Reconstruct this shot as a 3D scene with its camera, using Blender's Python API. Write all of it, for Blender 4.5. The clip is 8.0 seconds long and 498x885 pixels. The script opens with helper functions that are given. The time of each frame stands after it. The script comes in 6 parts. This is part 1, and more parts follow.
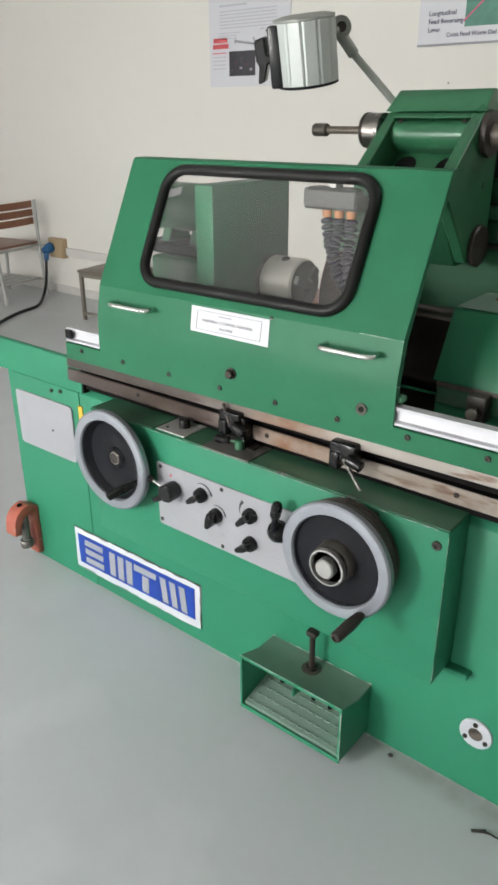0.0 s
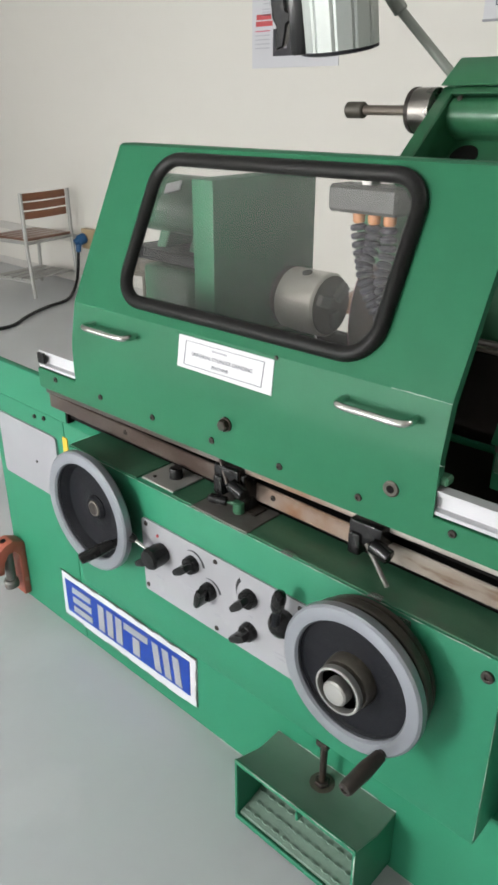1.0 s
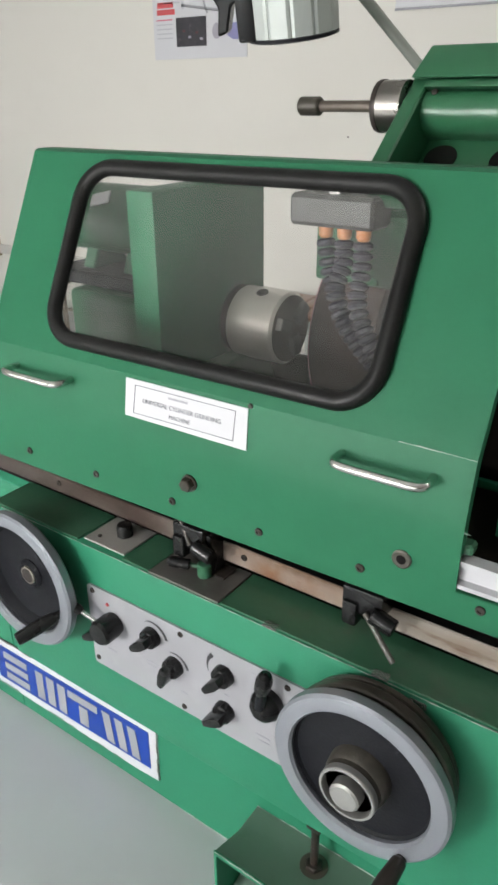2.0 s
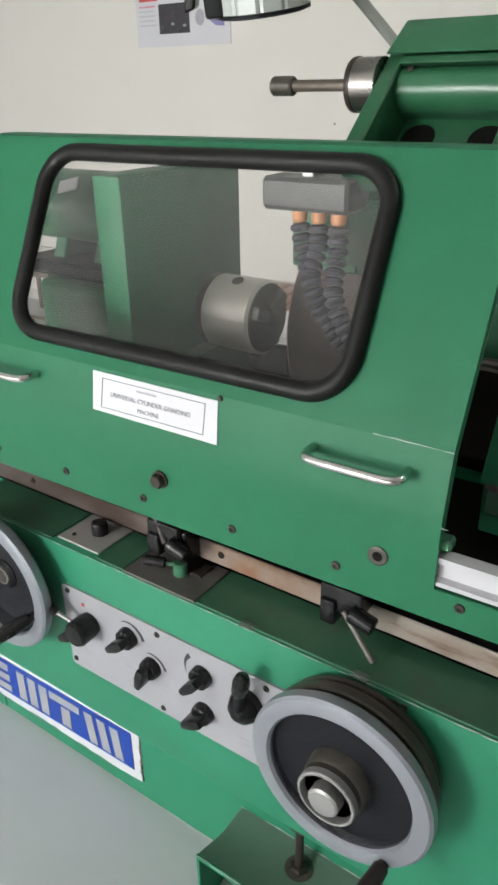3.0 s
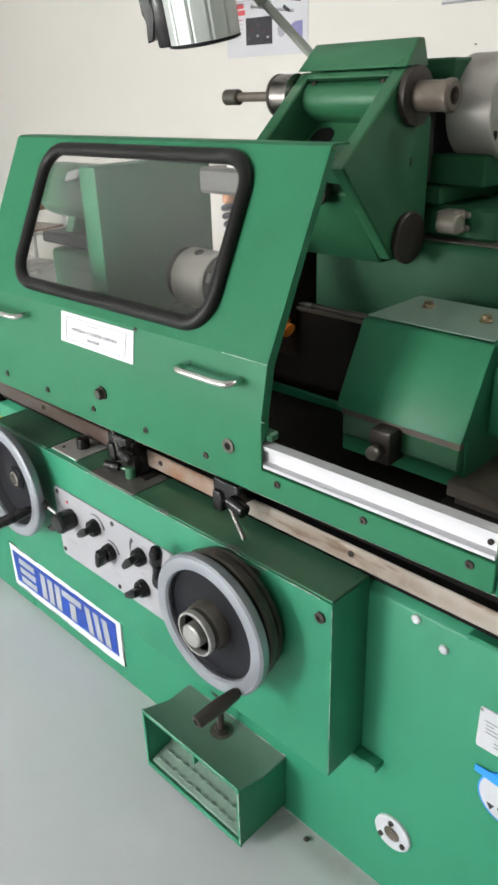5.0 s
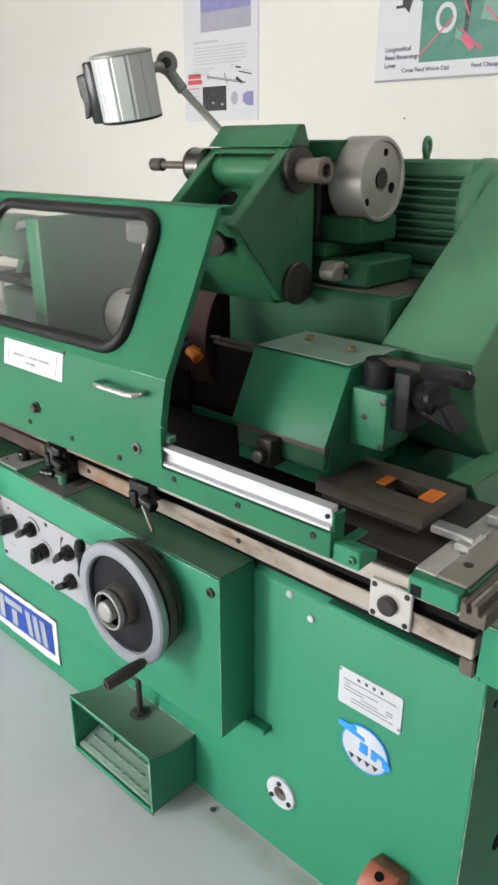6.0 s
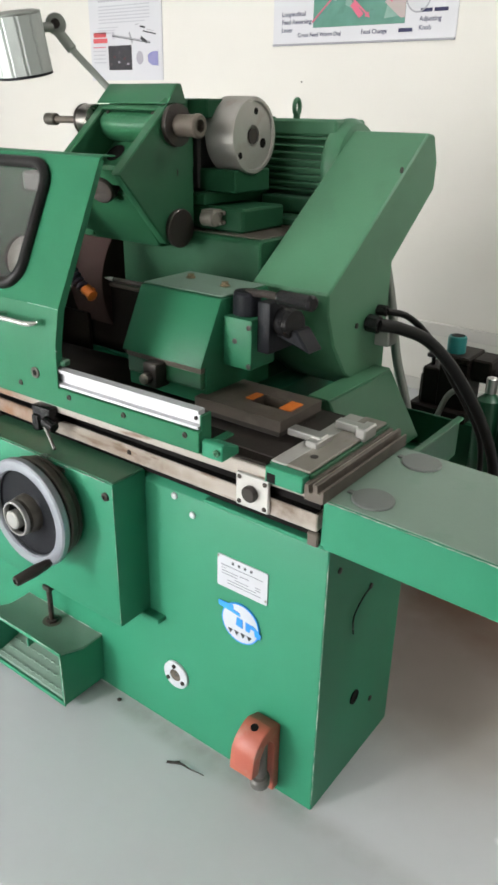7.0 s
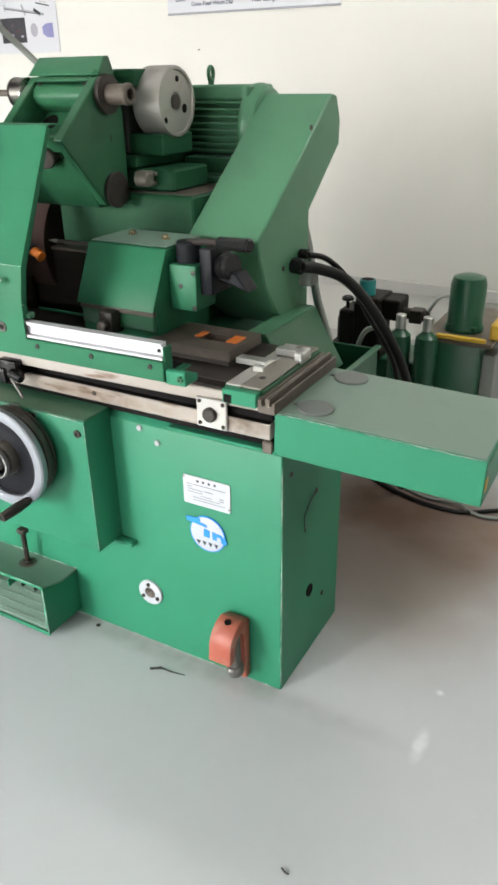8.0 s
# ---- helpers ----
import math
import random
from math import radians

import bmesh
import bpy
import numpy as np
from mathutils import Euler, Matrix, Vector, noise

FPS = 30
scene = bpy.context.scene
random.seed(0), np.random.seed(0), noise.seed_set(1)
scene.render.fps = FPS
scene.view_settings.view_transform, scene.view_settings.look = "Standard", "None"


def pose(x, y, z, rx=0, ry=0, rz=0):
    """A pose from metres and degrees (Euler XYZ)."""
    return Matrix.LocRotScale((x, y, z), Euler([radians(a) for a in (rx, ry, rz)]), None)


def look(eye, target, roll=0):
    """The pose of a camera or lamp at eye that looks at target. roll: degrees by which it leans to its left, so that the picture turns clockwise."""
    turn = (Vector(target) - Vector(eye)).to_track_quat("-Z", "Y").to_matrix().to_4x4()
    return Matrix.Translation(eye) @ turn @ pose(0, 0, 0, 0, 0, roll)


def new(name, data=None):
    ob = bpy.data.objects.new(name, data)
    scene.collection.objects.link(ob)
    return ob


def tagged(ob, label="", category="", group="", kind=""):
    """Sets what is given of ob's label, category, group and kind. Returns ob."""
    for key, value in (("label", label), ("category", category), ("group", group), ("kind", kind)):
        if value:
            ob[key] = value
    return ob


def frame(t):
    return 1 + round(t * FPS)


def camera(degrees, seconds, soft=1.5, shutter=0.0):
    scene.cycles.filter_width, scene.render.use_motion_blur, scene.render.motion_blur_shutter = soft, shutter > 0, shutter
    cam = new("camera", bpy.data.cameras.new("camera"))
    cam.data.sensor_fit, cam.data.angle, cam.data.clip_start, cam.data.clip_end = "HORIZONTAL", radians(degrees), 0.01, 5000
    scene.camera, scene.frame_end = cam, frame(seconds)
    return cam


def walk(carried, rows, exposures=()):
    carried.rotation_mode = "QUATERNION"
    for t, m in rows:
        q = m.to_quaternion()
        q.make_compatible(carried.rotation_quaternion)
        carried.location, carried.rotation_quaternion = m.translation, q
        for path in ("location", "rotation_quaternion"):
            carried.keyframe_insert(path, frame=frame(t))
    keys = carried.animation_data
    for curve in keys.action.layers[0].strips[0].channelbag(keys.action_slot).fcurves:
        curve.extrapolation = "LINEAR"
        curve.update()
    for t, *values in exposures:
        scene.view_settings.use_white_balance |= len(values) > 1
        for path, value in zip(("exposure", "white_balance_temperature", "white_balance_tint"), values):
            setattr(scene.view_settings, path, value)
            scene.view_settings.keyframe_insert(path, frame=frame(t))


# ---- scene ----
cam = camera(37.5, 8.0, soft=2.9)
PATH = [
    (0, (-0.015, -1.271, 1.443), (-1.165, 0.145, 0.623), -0.3),
    (0.1, (-0.039, -1.234, 1.438), (-1.202, 0.175, 0.623), -0.6),
    (0.3, (-0.07, -1.14, 1.435), (-1.28, 0.226, 0.616), -0.7),
    (0.4, (-0.092, -1.116, 1.431), (-1.311, 0.258, 0.641), -1.2),
    (0.5, (-0.111, -1.061, 1.44), (-1.357, 0.3, 0.671), -0.6),
    (0.6, (-0.123, -1.02, 1.444), (-1.389, 0.329, 0.685), -0.3),
    (0.7, (-0.148, -0.989, 1.445), (-1.407, 0.338, 0.636), -0.2),
    (0.9, (-0.18, -0.933, 1.427), (-1.433, 0.375, 0.58), 0.0),
    (1, (-0.198, -0.921, 1.421), (-1.434, 0.405, 0.576), 0.0),
    (1.1, (-0.216, -0.903, 1.42), (-1.441, 0.437, 0.58), 0.2),
    (1.3, (-0.265, -0.868, 1.424), (-1.44, 0.518, 0.588), 0.1),
    (1.5, (-0.316, -0.849, 1.429), (-1.44, 0.586, 0.606), 0.2),
    (1.7, (-0.362, -0.833, 1.431), (-1.45, 0.621, 0.593), -0.1),
    (2.8, (-0.419, -0.776, 1.405), (-1.442, 0.695, 0.516), -0.7),
    (3, (-0.392, -0.766, 1.411), (-1.429, 0.7, 0.53), -1.1),
    (3.2, (-0.352, -0.746, 1.418), (-1.445, 0.695, 0.564), -1.3),
    (3.5, (-0.274, -0.709, 1.422), (-1.458, 0.674, 0.593), -1.3),
    (3.6, (-0.252, -0.701, 1.422), (-1.458, 0.653, 0.578), -1.4),
    (3.8, (-0.211, -0.688, 1.42), (-1.463, 0.589, 0.525), -1.5),
    (4, (-0.176, -0.695, 1.409), (-1.447, 0.567, 0.519), -2.2),
    (4.2, (-0.139, -0.695, 1.408), (-1.408, 0.558, 0.503), -2.6),
    (5.3, (0.154, -0.852, 1.424), (-1.127, 0.435, 0.586), -1.3),
    (5.5, (0.198, -0.864, 1.428), (-1.046, 0.469, 0.606), -1.2),
    (5.6, (0.218, -0.873, 1.429), (-1.007, 0.481, 0.611), -0.8),
    (5.8, (0.269, -0.898, 1.438), (-0.944, 0.489, 0.661), 0.3),
    (6, (0.34, -0.903, 1.445), (-0.917, 0.461, 0.696), 0.0),
    (6.1, (0.374, -0.913, 1.444), (-0.886, 0.45, 0.699), 0.2),
    (6.3, (0.447, -0.935, 1.443), (-0.802, 0.421, 0.667), 0.7),
    (6.5, (0.502, -0.953, 1.439), (-0.709, 0.414, 0.624), 0.8),
    (6.7, (0.547, -0.98, 1.436), (-0.612, 0.426, 0.612), 0.6),
    (6.9, (0.561, -1.009, 1.432), (-0.552, 0.437, 0.613), 1.0),
    (7, (0.568, -1.025, 1.435), (-0.517, 0.439, 0.609), 1.1),
    (7.2, (0.577, -1.073, 1.439), (-0.474, 0.405, 0.598), 0.2),
    (7.4, (0.584, -1.127, 1.435), (-0.421, 0.372, 0.573), -0.7),
    (7.5, (0.588, -1.159, 1.432), (-0.385, 0.364, 0.574), -0.3),
    (7.8, (0.61, -1.235, 1.436), (-0.3, 0.313, 0.556), -0.9),
    (8, (0.634, -1.278, 1.432), (-0.243, 0.284, 0.542), -0.9),
]
EXPOSURES = [(0.0, -0.64), (1.0, -0.62), (1.7, -0.66), (3.5, -0.68), (4.2, -0.40), (5.5, -0.32), (6.5, -0.24), (8.0, -0.03)]
walk(cam, [(t, look(eye, target, roll)) for t, eye, target, roll in PATH], EXPOSURES)
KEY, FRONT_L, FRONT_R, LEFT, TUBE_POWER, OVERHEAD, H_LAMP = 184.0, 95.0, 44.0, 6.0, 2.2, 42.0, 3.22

# ---------------------------------------------------------------- light
world = bpy.data.worlds.new("sky")
scene.world = world
world.use_nodes = True
wn = world.node_tree
sky = wn.nodes.new("ShaderNodeTexSky")
sky.sky_type = "NISHITA"
sky.sun_disc = False
sky.sun_elevation = radians(40)
sky.sun_rotation = radians(200)
wn.links.new(sky.outputs[0], wn.nodes["Background"].inputs[0])
wn.nodes["Background"].inputs[1].default_value = 0.08


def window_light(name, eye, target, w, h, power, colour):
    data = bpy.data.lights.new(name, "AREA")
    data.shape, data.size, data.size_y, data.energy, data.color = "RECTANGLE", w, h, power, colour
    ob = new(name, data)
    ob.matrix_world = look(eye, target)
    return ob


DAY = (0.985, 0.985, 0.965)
# unseen windows: 4 is the key light, 1 to 3 are added fill
window_light("fill_window_1", (-4.6, -3.72, 0.98), (-4.6, 0, 0.98), 2.3, 1.8, FRONT_L, DAY)
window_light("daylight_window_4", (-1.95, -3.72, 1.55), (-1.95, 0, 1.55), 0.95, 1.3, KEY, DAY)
window_light("fill_window_2", (-0.2, -3.72, 0.98), (-0.2, 0, 0.98), 2.1, 1.8, FRONT_R, DAY)
# lamp added out of view to lift the right-hand wall
window_light("ceiling_fill_light", (1.2, 1.5, H_LAMP), (1.2, 1.5, 0), 1.2, 0.22, OVERHEAD, (1.0, 0.985, 0.95))
window_light("fill_window_3", (-8.12, -1.2, 1.75), (0, -1.2, 1.75), 2.5, 1.5, LEFT, DAY)


# ---------------------------------------------------------------- materials
def mat(name, colour, rough=0.5, metal=0.0, other=None, mix=0.35, scale=6.0, fine=90.0, bump=0.02, grain=0.08, spots=0.0, spot_colour=(0.05, 0.04, 0.03), spot_scale=18.0, stretch=(1, 1, 1), spec=0.5):
    """Painted or bare surface: broad tone drift, fine grain, optional worn spots, fine relief."""
    m = bpy.data.materials.new(name)
    m.use_nodes = True
    nt = m.node_tree
    p = nt.nodes["Principled BSDF"]
    tc = nt.nodes.new("ShaderNodeTexCoord")
    mp = nt.nodes.new("ShaderNodeMapping")
    mp.inputs["Scale"].default_value = stretch
    nt.links.new(tc.outputs["Object"], mp.inputs["Vector"])

    def noise_tex(s, detail=4.0):
        n = nt.nodes.new("ShaderNodeTexNoise")
        n.inputs["Scale"].default_value, n.inputs["Detail"].default_value = s, detail
        nt.links.new(mp.outputs[0], n.inputs["Vector"])
        return n

    def blend(fac, a, b, amount):
        mult = nt.nodes.new("ShaderNodeMath")
        mult.operation = "MULTIPLY"
        mult.inputs[1].default_value = amount
        nt.links.new(fac, mult.inputs[0])
        mx = nt.nodes.new("ShaderNodeMix")
        mx.data_type = "RGBA"
        nt.links.new(mult.outputs[0], mx.inputs["Factor"])
        for sock, v in ((mx.inputs[6], a), (mx.inputs[7], b)):
            if isinstance(v, tuple):
                sock.default_value = (*v, 1)
            else:
                nt.links.new(v, sock)
        return mx.outputs[2]

    broad, small = noise_tex(scale), noise_tex(fine, 6.0)
    other = other or tuple(c * 0.75 for c in colour)
    col = blend(broad.outputs["Fac"], colour, other, mix * 2)
    col = blend(small.outputs["Fac"], col, tuple(c * 0.6 for c in colour), grain)
    if spots:
        n = noise_tex(spot_scale, 8.0)
        ramp = nt.nodes.new("ShaderNodeValToRGB")
        ramp.color_ramp.elements[0].position, ramp.color_ramp.elements[1].position = 0.58, 0.68
        nt.links.new(n.outputs["Fac"], ramp.inputs[0])
        col = blend(ramp.outputs[0], col, spot_colour, spots)
    nt.links.new(col, p.inputs["Base Color"])
    rr = nt.nodes.new("ShaderNodeMapRange")
    rr.inputs["To Min"].default_value, rr.inputs["To Max"].default_value = max(rough - 0.08, 0.02), min(rough + 0.1, 1)
    nt.links.new(broad.outputs["Fac"], rr.inputs["Value"])
    nt.links.new(rr.outputs[0], p.inputs["Roughness"])
    p.inputs["Metallic"].default_value = metal
    p.inputs["Specular IOR Level"].default_value = spec
    if bump:
        b = nt.nodes.new("ShaderNodeBump")
        b.inputs["Strength"].default_value, b.inputs["Distance"].default_value = bump * 10, 0.002
        nt.links.new(small.outputs["Fac"], b.inputs["Height"])
        nt.links.new(b.outputs[0], p.inputs["Normal"])
    return m


GREEN = mat("machine_green_paint", (0.023, 0.180, 0.097), 0.4, other=(0.028, 0.200, 0.111), mix=0.4, scale=3.0, fine=160, bump=0.012, grain=0.12, spots=0.15, spot_colour=(0.018, 0.155, 0.078), spot_scale=9, spec=0.24)
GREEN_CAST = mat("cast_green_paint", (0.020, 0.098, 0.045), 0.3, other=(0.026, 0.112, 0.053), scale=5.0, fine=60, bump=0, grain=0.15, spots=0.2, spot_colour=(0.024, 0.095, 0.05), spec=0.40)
GREEN_WORN = mat("oily_green_paint", (0.030, 0.122, 0.062), 0.36, other=(0.048, 0.132, 0.080), scale=8, fine=80, bump=0.02, grain=0.25, spots=0.35, spot_colour=(0.075, 0.095, 0.07), spot_scale=12)
# paler grey-green: dust, and the wall's sheen put into the colour
GREEN_DUST_SHEEN = mat("dusty_sheen_green_paint", (0.135, 0.215, 0.165), 0.4, other=(0.185, 0.245, 0.205), scale=5, fine=120, bump=0.01, grain=0.15, spots=0.3, spot_colour=(0.10, 0.2, 0.14))
WAY = mat("rusty_ground_way", (0.46, 0.43, 0.395), 0.42, 0.15, other=(0.22, 0.17, 0.13), mix=0.45, scale=4.5, fine=60, grain=0.35, bump=0.02, spots=0.85, spot_colour=(0.12, 0.055, 0.026), spot_scale=12, stretch=(0.7, 1, 3.5))
# near-black for oily parts and for painted shade inside the machine
OILY_SHADE = mat("oily_shade_black", (0.010, 0.008, 0.007), 0.45, other=(0.022, 0.016, 0.012), scale=9, fine=120, grain=0.3, bump=0.02, spec=0.12)
GREY_WORN = mat("worn_grey_steel", (0.27, 0.25, 0.22), 0.42, 0.4, other=(0.19, 0.165, 0.14), scale=10, fine=140, grain=0.3, bump=0.02, spots=0.4, spot_colour=(0.12, 0.085, 0.06), stretch=(3, 1, 1))
PULLEY_WORN = mat("stained_turned_steel", (0.40, 0.385, 0.36), 0.38, 0.55, other=(0.33, 0.31, 0.285), scale=12, fine=220, grain=0.25, bump=0.01, spots=0.3, spot_colour=(0.25, 0.2, 0.16))
PULLEY = mat("turned_grey_steel", (0.50, 0.49, 0.465), 0.4, 0.45, other=(0.43, 0.41, 0.39), scale=12, fine=220, grain=0.2, bump=0.01, spots=0.15, spot_colour=(0.3, 0.26, 0.22))
LID = mat("grey_painted_lid", (0.11, 0.122, 0.115), 0.42, other=(0.145, 0.155, 0.145), scale=10, fine=120, grain=0.2, bump=0.02)
WORN_GLINT = mat("worn_and_glint_edge", (0.30, 0.36, 0.31), 0.5, other=(0.42, 0.44, 0.40), scale=40, fine=200, grain=0.3, bump=0.01)
TREAD = mat("worn_tread_plate", (0.15, 0.235, 0.185), 0.45, other=(0.20, 0.275, 0.23), scale=14, fine=120, bump=0.015, grain=0.2)
DIAL = mat("olive_brown_dial", (0.062, 0.056, 0.046), 0.4, 0.35, other=(0.092, 0.082, 0.068), scale=9, fine=160, grain=0.3, bump=0.015, spots=0.3, spot_colour=(0.16, 0.14, 0.11))
GREY_PLATE = mat("dark_stained_plate", (0.125, 0.12, 0.112), 0.4, 0.3, other=(0.17, 0.16, 0.145), scale=12, fine=140, grain=0.25, bump=0.015, spots=0.35, spot_colour=(0.07, 0.052, 0.04))
SPINDLE = mat("dark_polished_steel", (0.40, 0.385, 0.37), 0.27, 1.0, other=(0.28, 0.25, 0.22), scale=16, fine=200, grain=0.15, bump=0.006, spots=0.3, spot_colour=(0.16, 0.11, 0.08))
BLUE_INK = mat("dark_blue_ink", (0.012, 0.014, 0.075), 0.6, bump=0)
STEEL = mat("machined_steel", (0.56, 0.555, 0.54), 0.36, 0.85, other=(0.45, 0.44, 0.42), scale=14, fine=220, grain=0.2, bump=0.01, spots=0.15, spot_colour=(0.2, 0.17, 0.14))
CHROME = mat("polished_steel", (0.66, 0.65, 0.63), 0.2, 1.0, scale=10, fine=200, grain=0.1, bump=0.004, mix=0.2)
RIM = mat("satin_aluminium_rim", (0.33, 0.345, 0.38), 0.36, 0.6, other=(0.28, 0.295, 0.33), scale=12, fine=260, grain=0.15, bump=0.008)
ALU = mat("white_aluminium", (0.53, 0.53, 0.55), 0.38, 0.4, other=(0.47, 0.47, 0.495), scale=9, fine=200, grain=0.14, bump=0.006, stretch=(0.2, 1, 1), spots=0.12, spot_colour=(0.36, 0.35, 0.34))
DARK = mat("dark_oiled_steel", (0.034, 0.029, 0.027), 0.42, 0.3, other=(0.06, 0.048, 0.04), scale=12, fine=120, grain=0.3, bump=0.02, spots=0.3, spot_colour=(0.08, 0.05, 0.034), spec=0.35)
BROWN = mat("oil_stained_iron", (0.125, 0.104, 0.086), 0.48, 0.3, other=(0.08, 0.064, 0.05), scale=10, fine=120, grain=0.3, bump=0.02, spots=0.35, spot_colour=(0.19, 0.16, 0.13))
BLACK = mat("black_plastic", (0.008, 0.008, 0.009), 0.24, other=(0.014, 0.0135, 0.013), scale=12, fine=200, grain=0.1, bump=0.008, spec=0.3)
WEB = mat("black_crackle_paint", (0.008, 0.0085, 0.011), 0.42, other=(0.015, 0.0155, 0.019), scale=16, fine=300, grain=0.3, bump=0.03, spec=0.12)
RUBBER = mat("black_rubber", (0.005, 0.005, 0.005), 0.42, other=(0.010, 0.0095, 0.009), scale=10, fine=160, grain=0.2, bump=0.02, spots=0.15, spot_colour=(0.022, 0.02, 0.018), spec=0.22)
PLATE = mat("grey_enamel_plate", (0.335, 0.335, 0.355), 0.42, 0.1, other=(0.29, 0.29, 0.31), scale=9, fine=160, grain=0.1, bump=0.008, spots=0.2, spot_colour=(0.40, 0.40, 0.42))
PAPER = mat("white_paper", (0.56, 0.56, 0.585), 0.6, other=(0.52, 0.52, 0.54), mix=0.25, scale=12, grain=0.04, bump=0.004)
# near-black for the shade in holes and gaps, on flat discs and fills
SHADE_BLACK = mat("recess_shade_black", (0.006, 0.005, 0.005), 0.7, bump=0, spec=0.12)
INK = mat("black_ink", (0.03, 0.03, 0.035), 0.6, bump=0)
LABEL_INK = mat("faded_black_ink", (0.13, 0.13, 0.15), 0.6, bump=0)
PLATE_WHITE = mat("aged_white_plate", (0.48, 0.49, 0.53), 0.45, other=(0.43, 0.44, 0.47), scale=25, fine=150, grain=0.12, bump=0.004, spots=0.15, spot_colour=(0.42, 0.40, 0.38))
PLATE_INK = mat("worn_plate_ink", (0.22, 0.22, 0.24), 0.6, bump=0)
GREY_INK = mat("grey_ink", (0.35, 0.35, 0.38), 0.6, bump=0)
BLUE = mat("blue_enamel", (0.003, 0.036, 0.27), 0.35, other=(0.004, 0.045, 0.31), scale=8, bump=0.005)
BLUE_SIGN = mat("sky_blue_enamel", (0.02, 0.25, 0.72), 0.4, bump=0.005)
BLUE_PLUG = mat("blue_plug_plastic", (0.010, 0.085, 0.22), 0.4, bump=0.005)
RED = mat("worn_orange_red_paint", (0.36, 0.075, 0.045), 0.48, other=(0.37, 0.13, 0.09), scale=14, fine=120, grain=0.25, bump=0.02, spots=0.6, spot_colour=(0.34, 0.19, 0.15))
RED_INK = mat("red_ink", (0.52, 0.06, 0.07), 0.5, other=(0.56, 0.12, 0.13), scale=30, bump=0)
FADED_INK = mat("faded_grey_ink", (0.40, 0.40, 0.45), 0.6, other=(0.5, 0.5, 0.54), mix=0.5, scale=60, bump=0)
PINK_INK = mat("pink_ink", (0.62, 0.12, 0.2), 0.5, bump=0)
PINK_PALE = mat("pale_pink_ink", (0.42, 0.30, 0.31), 0.5, other=(0.35, 0.33, 0.30), mix=0.5, scale=25, bump=0)
PHOTO_GREEN = mat("printed_green", (0.03, 0.15, 0.10), 0.4, other=(0.12, 0.34, 0.27), mix=0.5, scale=7, grain=0.5, fine=26, bump=0, spots=0.6, spot_colour=(0.012, 0.05, 0.04), spot_scale=9)
PHOTO_LIGHT = mat("printed_pale_green", (0.22, 0.36, 0.31), 0.4, other=(0.12, 0.26, 0.2), mix=0.5, scale=20, bump=0)
PHOTO_DARK = mat("printed_dark", (0.014, 0.016, 0.022), 0.4, other=(0.06, 0.055, 0.065), mix=0.5, scale=20, bump=0, spots=0.4, spot_colour=(0.14, 0.12, 0.13), spot_scale=26)
PHOTO_GREY = mat("printed_grey", (0.4, 0.38, 0.42), 0.4, other=(0.3, 0.28, 0.36), mix=0.5, scale=12, bump=0)
PHOTO_DIM = mat("printed_dim_red", (0.10, 0.03, 0.04), 0.4, bump=0)
PHOTO_BLUE = mat("printed_blue", (0.17, 0.17, 0.40), 0.4, other=(0.3, 0.29, 0.45), mix=0.4, scale=20, bump=0)
ORANGE = mat("orange_nozzle_plastic", (0.62, 0.16, 0.015), 0.45, other=(0.5, 0.13, 0.02), scale=30, bump=0.005)
COLLAR = mat("copper_orange_collar", (0.45, 0.17, 0.05), 0.45, other=(0.33, 0.13, 0.05), scale=30, bump=0.005)
HOSE_BLUE = mat("dark_blue_link_hose", (0.014, 0.012, 0.022), 0.45, other=(0.030, 0.024, 0.045), scale=40, bump=0.01, spec=0.25)
WHEEL = mat("brown_abrasive", (0.05, 0.023, 0.019), 0.85, other=(0.034, 0.016, 0.013), scale=12, fine=400, grain=0.4, bump=0.06)
PINK = mat("pink_abrasive", (0.42, 0.19, 0.24), 0.85, other=(0.36, 0.16, 0.2), scale=20, fine=300, grain=0.2, bump=0.04)
WOOD = mat("varnished_wood", (0.26, 0.10, 0.045), 0.36, other=(0.17, 0.062, 0.03), mix=0.5, scale=9, fine=50, grain=0.35, bump=0.015, stretch=(8, 1, 8))
SEAT_WOOD = mat("dark_varnished_wood", (0.22, 0.11, 0.075), 0.3, other=(0.15, 0.075, 0.05), mix=0.5, scale=9, fine=50, grain=0.3, bump=0.015, stretch=(1, 8, 8))
CHAIR_METAL = mat("silver_grey_tube", (0.44, 0.44, 0.42), 0.4, 0.3, scale=20, bump=0.01)
STOOL_METAL = mat("brown_grey_tube", (0.22, 0.19, 0.16), 0.45, 0.3, scale=20, bump=0.01, spots=0.2)
WALL = mat("cream_wall_paint", (0.70, 0.678, 0.632), 0.75, other=(0.665, 0.645, 0.602), mix=0.4, scale=1.2, fine=70, grain=0.05, bump=0.015, spots=0.05, spot_colour=(0.55, 0.5, 0.45), spot_scale=5)
CEIL = mat("white_ceiling_paint", (0.60, 0.59, 0.57), 0.85, scale=1.5, mix=0.15, grain=0.03)
FLOOR = mat("grey_floor_paint", (0.50, 0.52, 0.528), 0.3, other=(0.435, 0.455, 0.47), mix=0.65, scale=1.3, fine=45, grain=0.08, bump=0.008, spots=0.25, spot_colour=(0.56, 0.575, 0.585), spot_scale=3.0)
CONDUIT = mat("grey_plastic_trunking", (0.60, 0.58, 0.55), 0.5, scale=6, bump=0.005)
BEIGE = mat("beige_socket_plastic", (0.42, 0.31, 0.185), 0.45, scale=14, bump=0.01)
TEAL = mat("teal_plastic_cap", (0.01, 0.20, 0.19), 0.4, scale=14, bump=0.005)
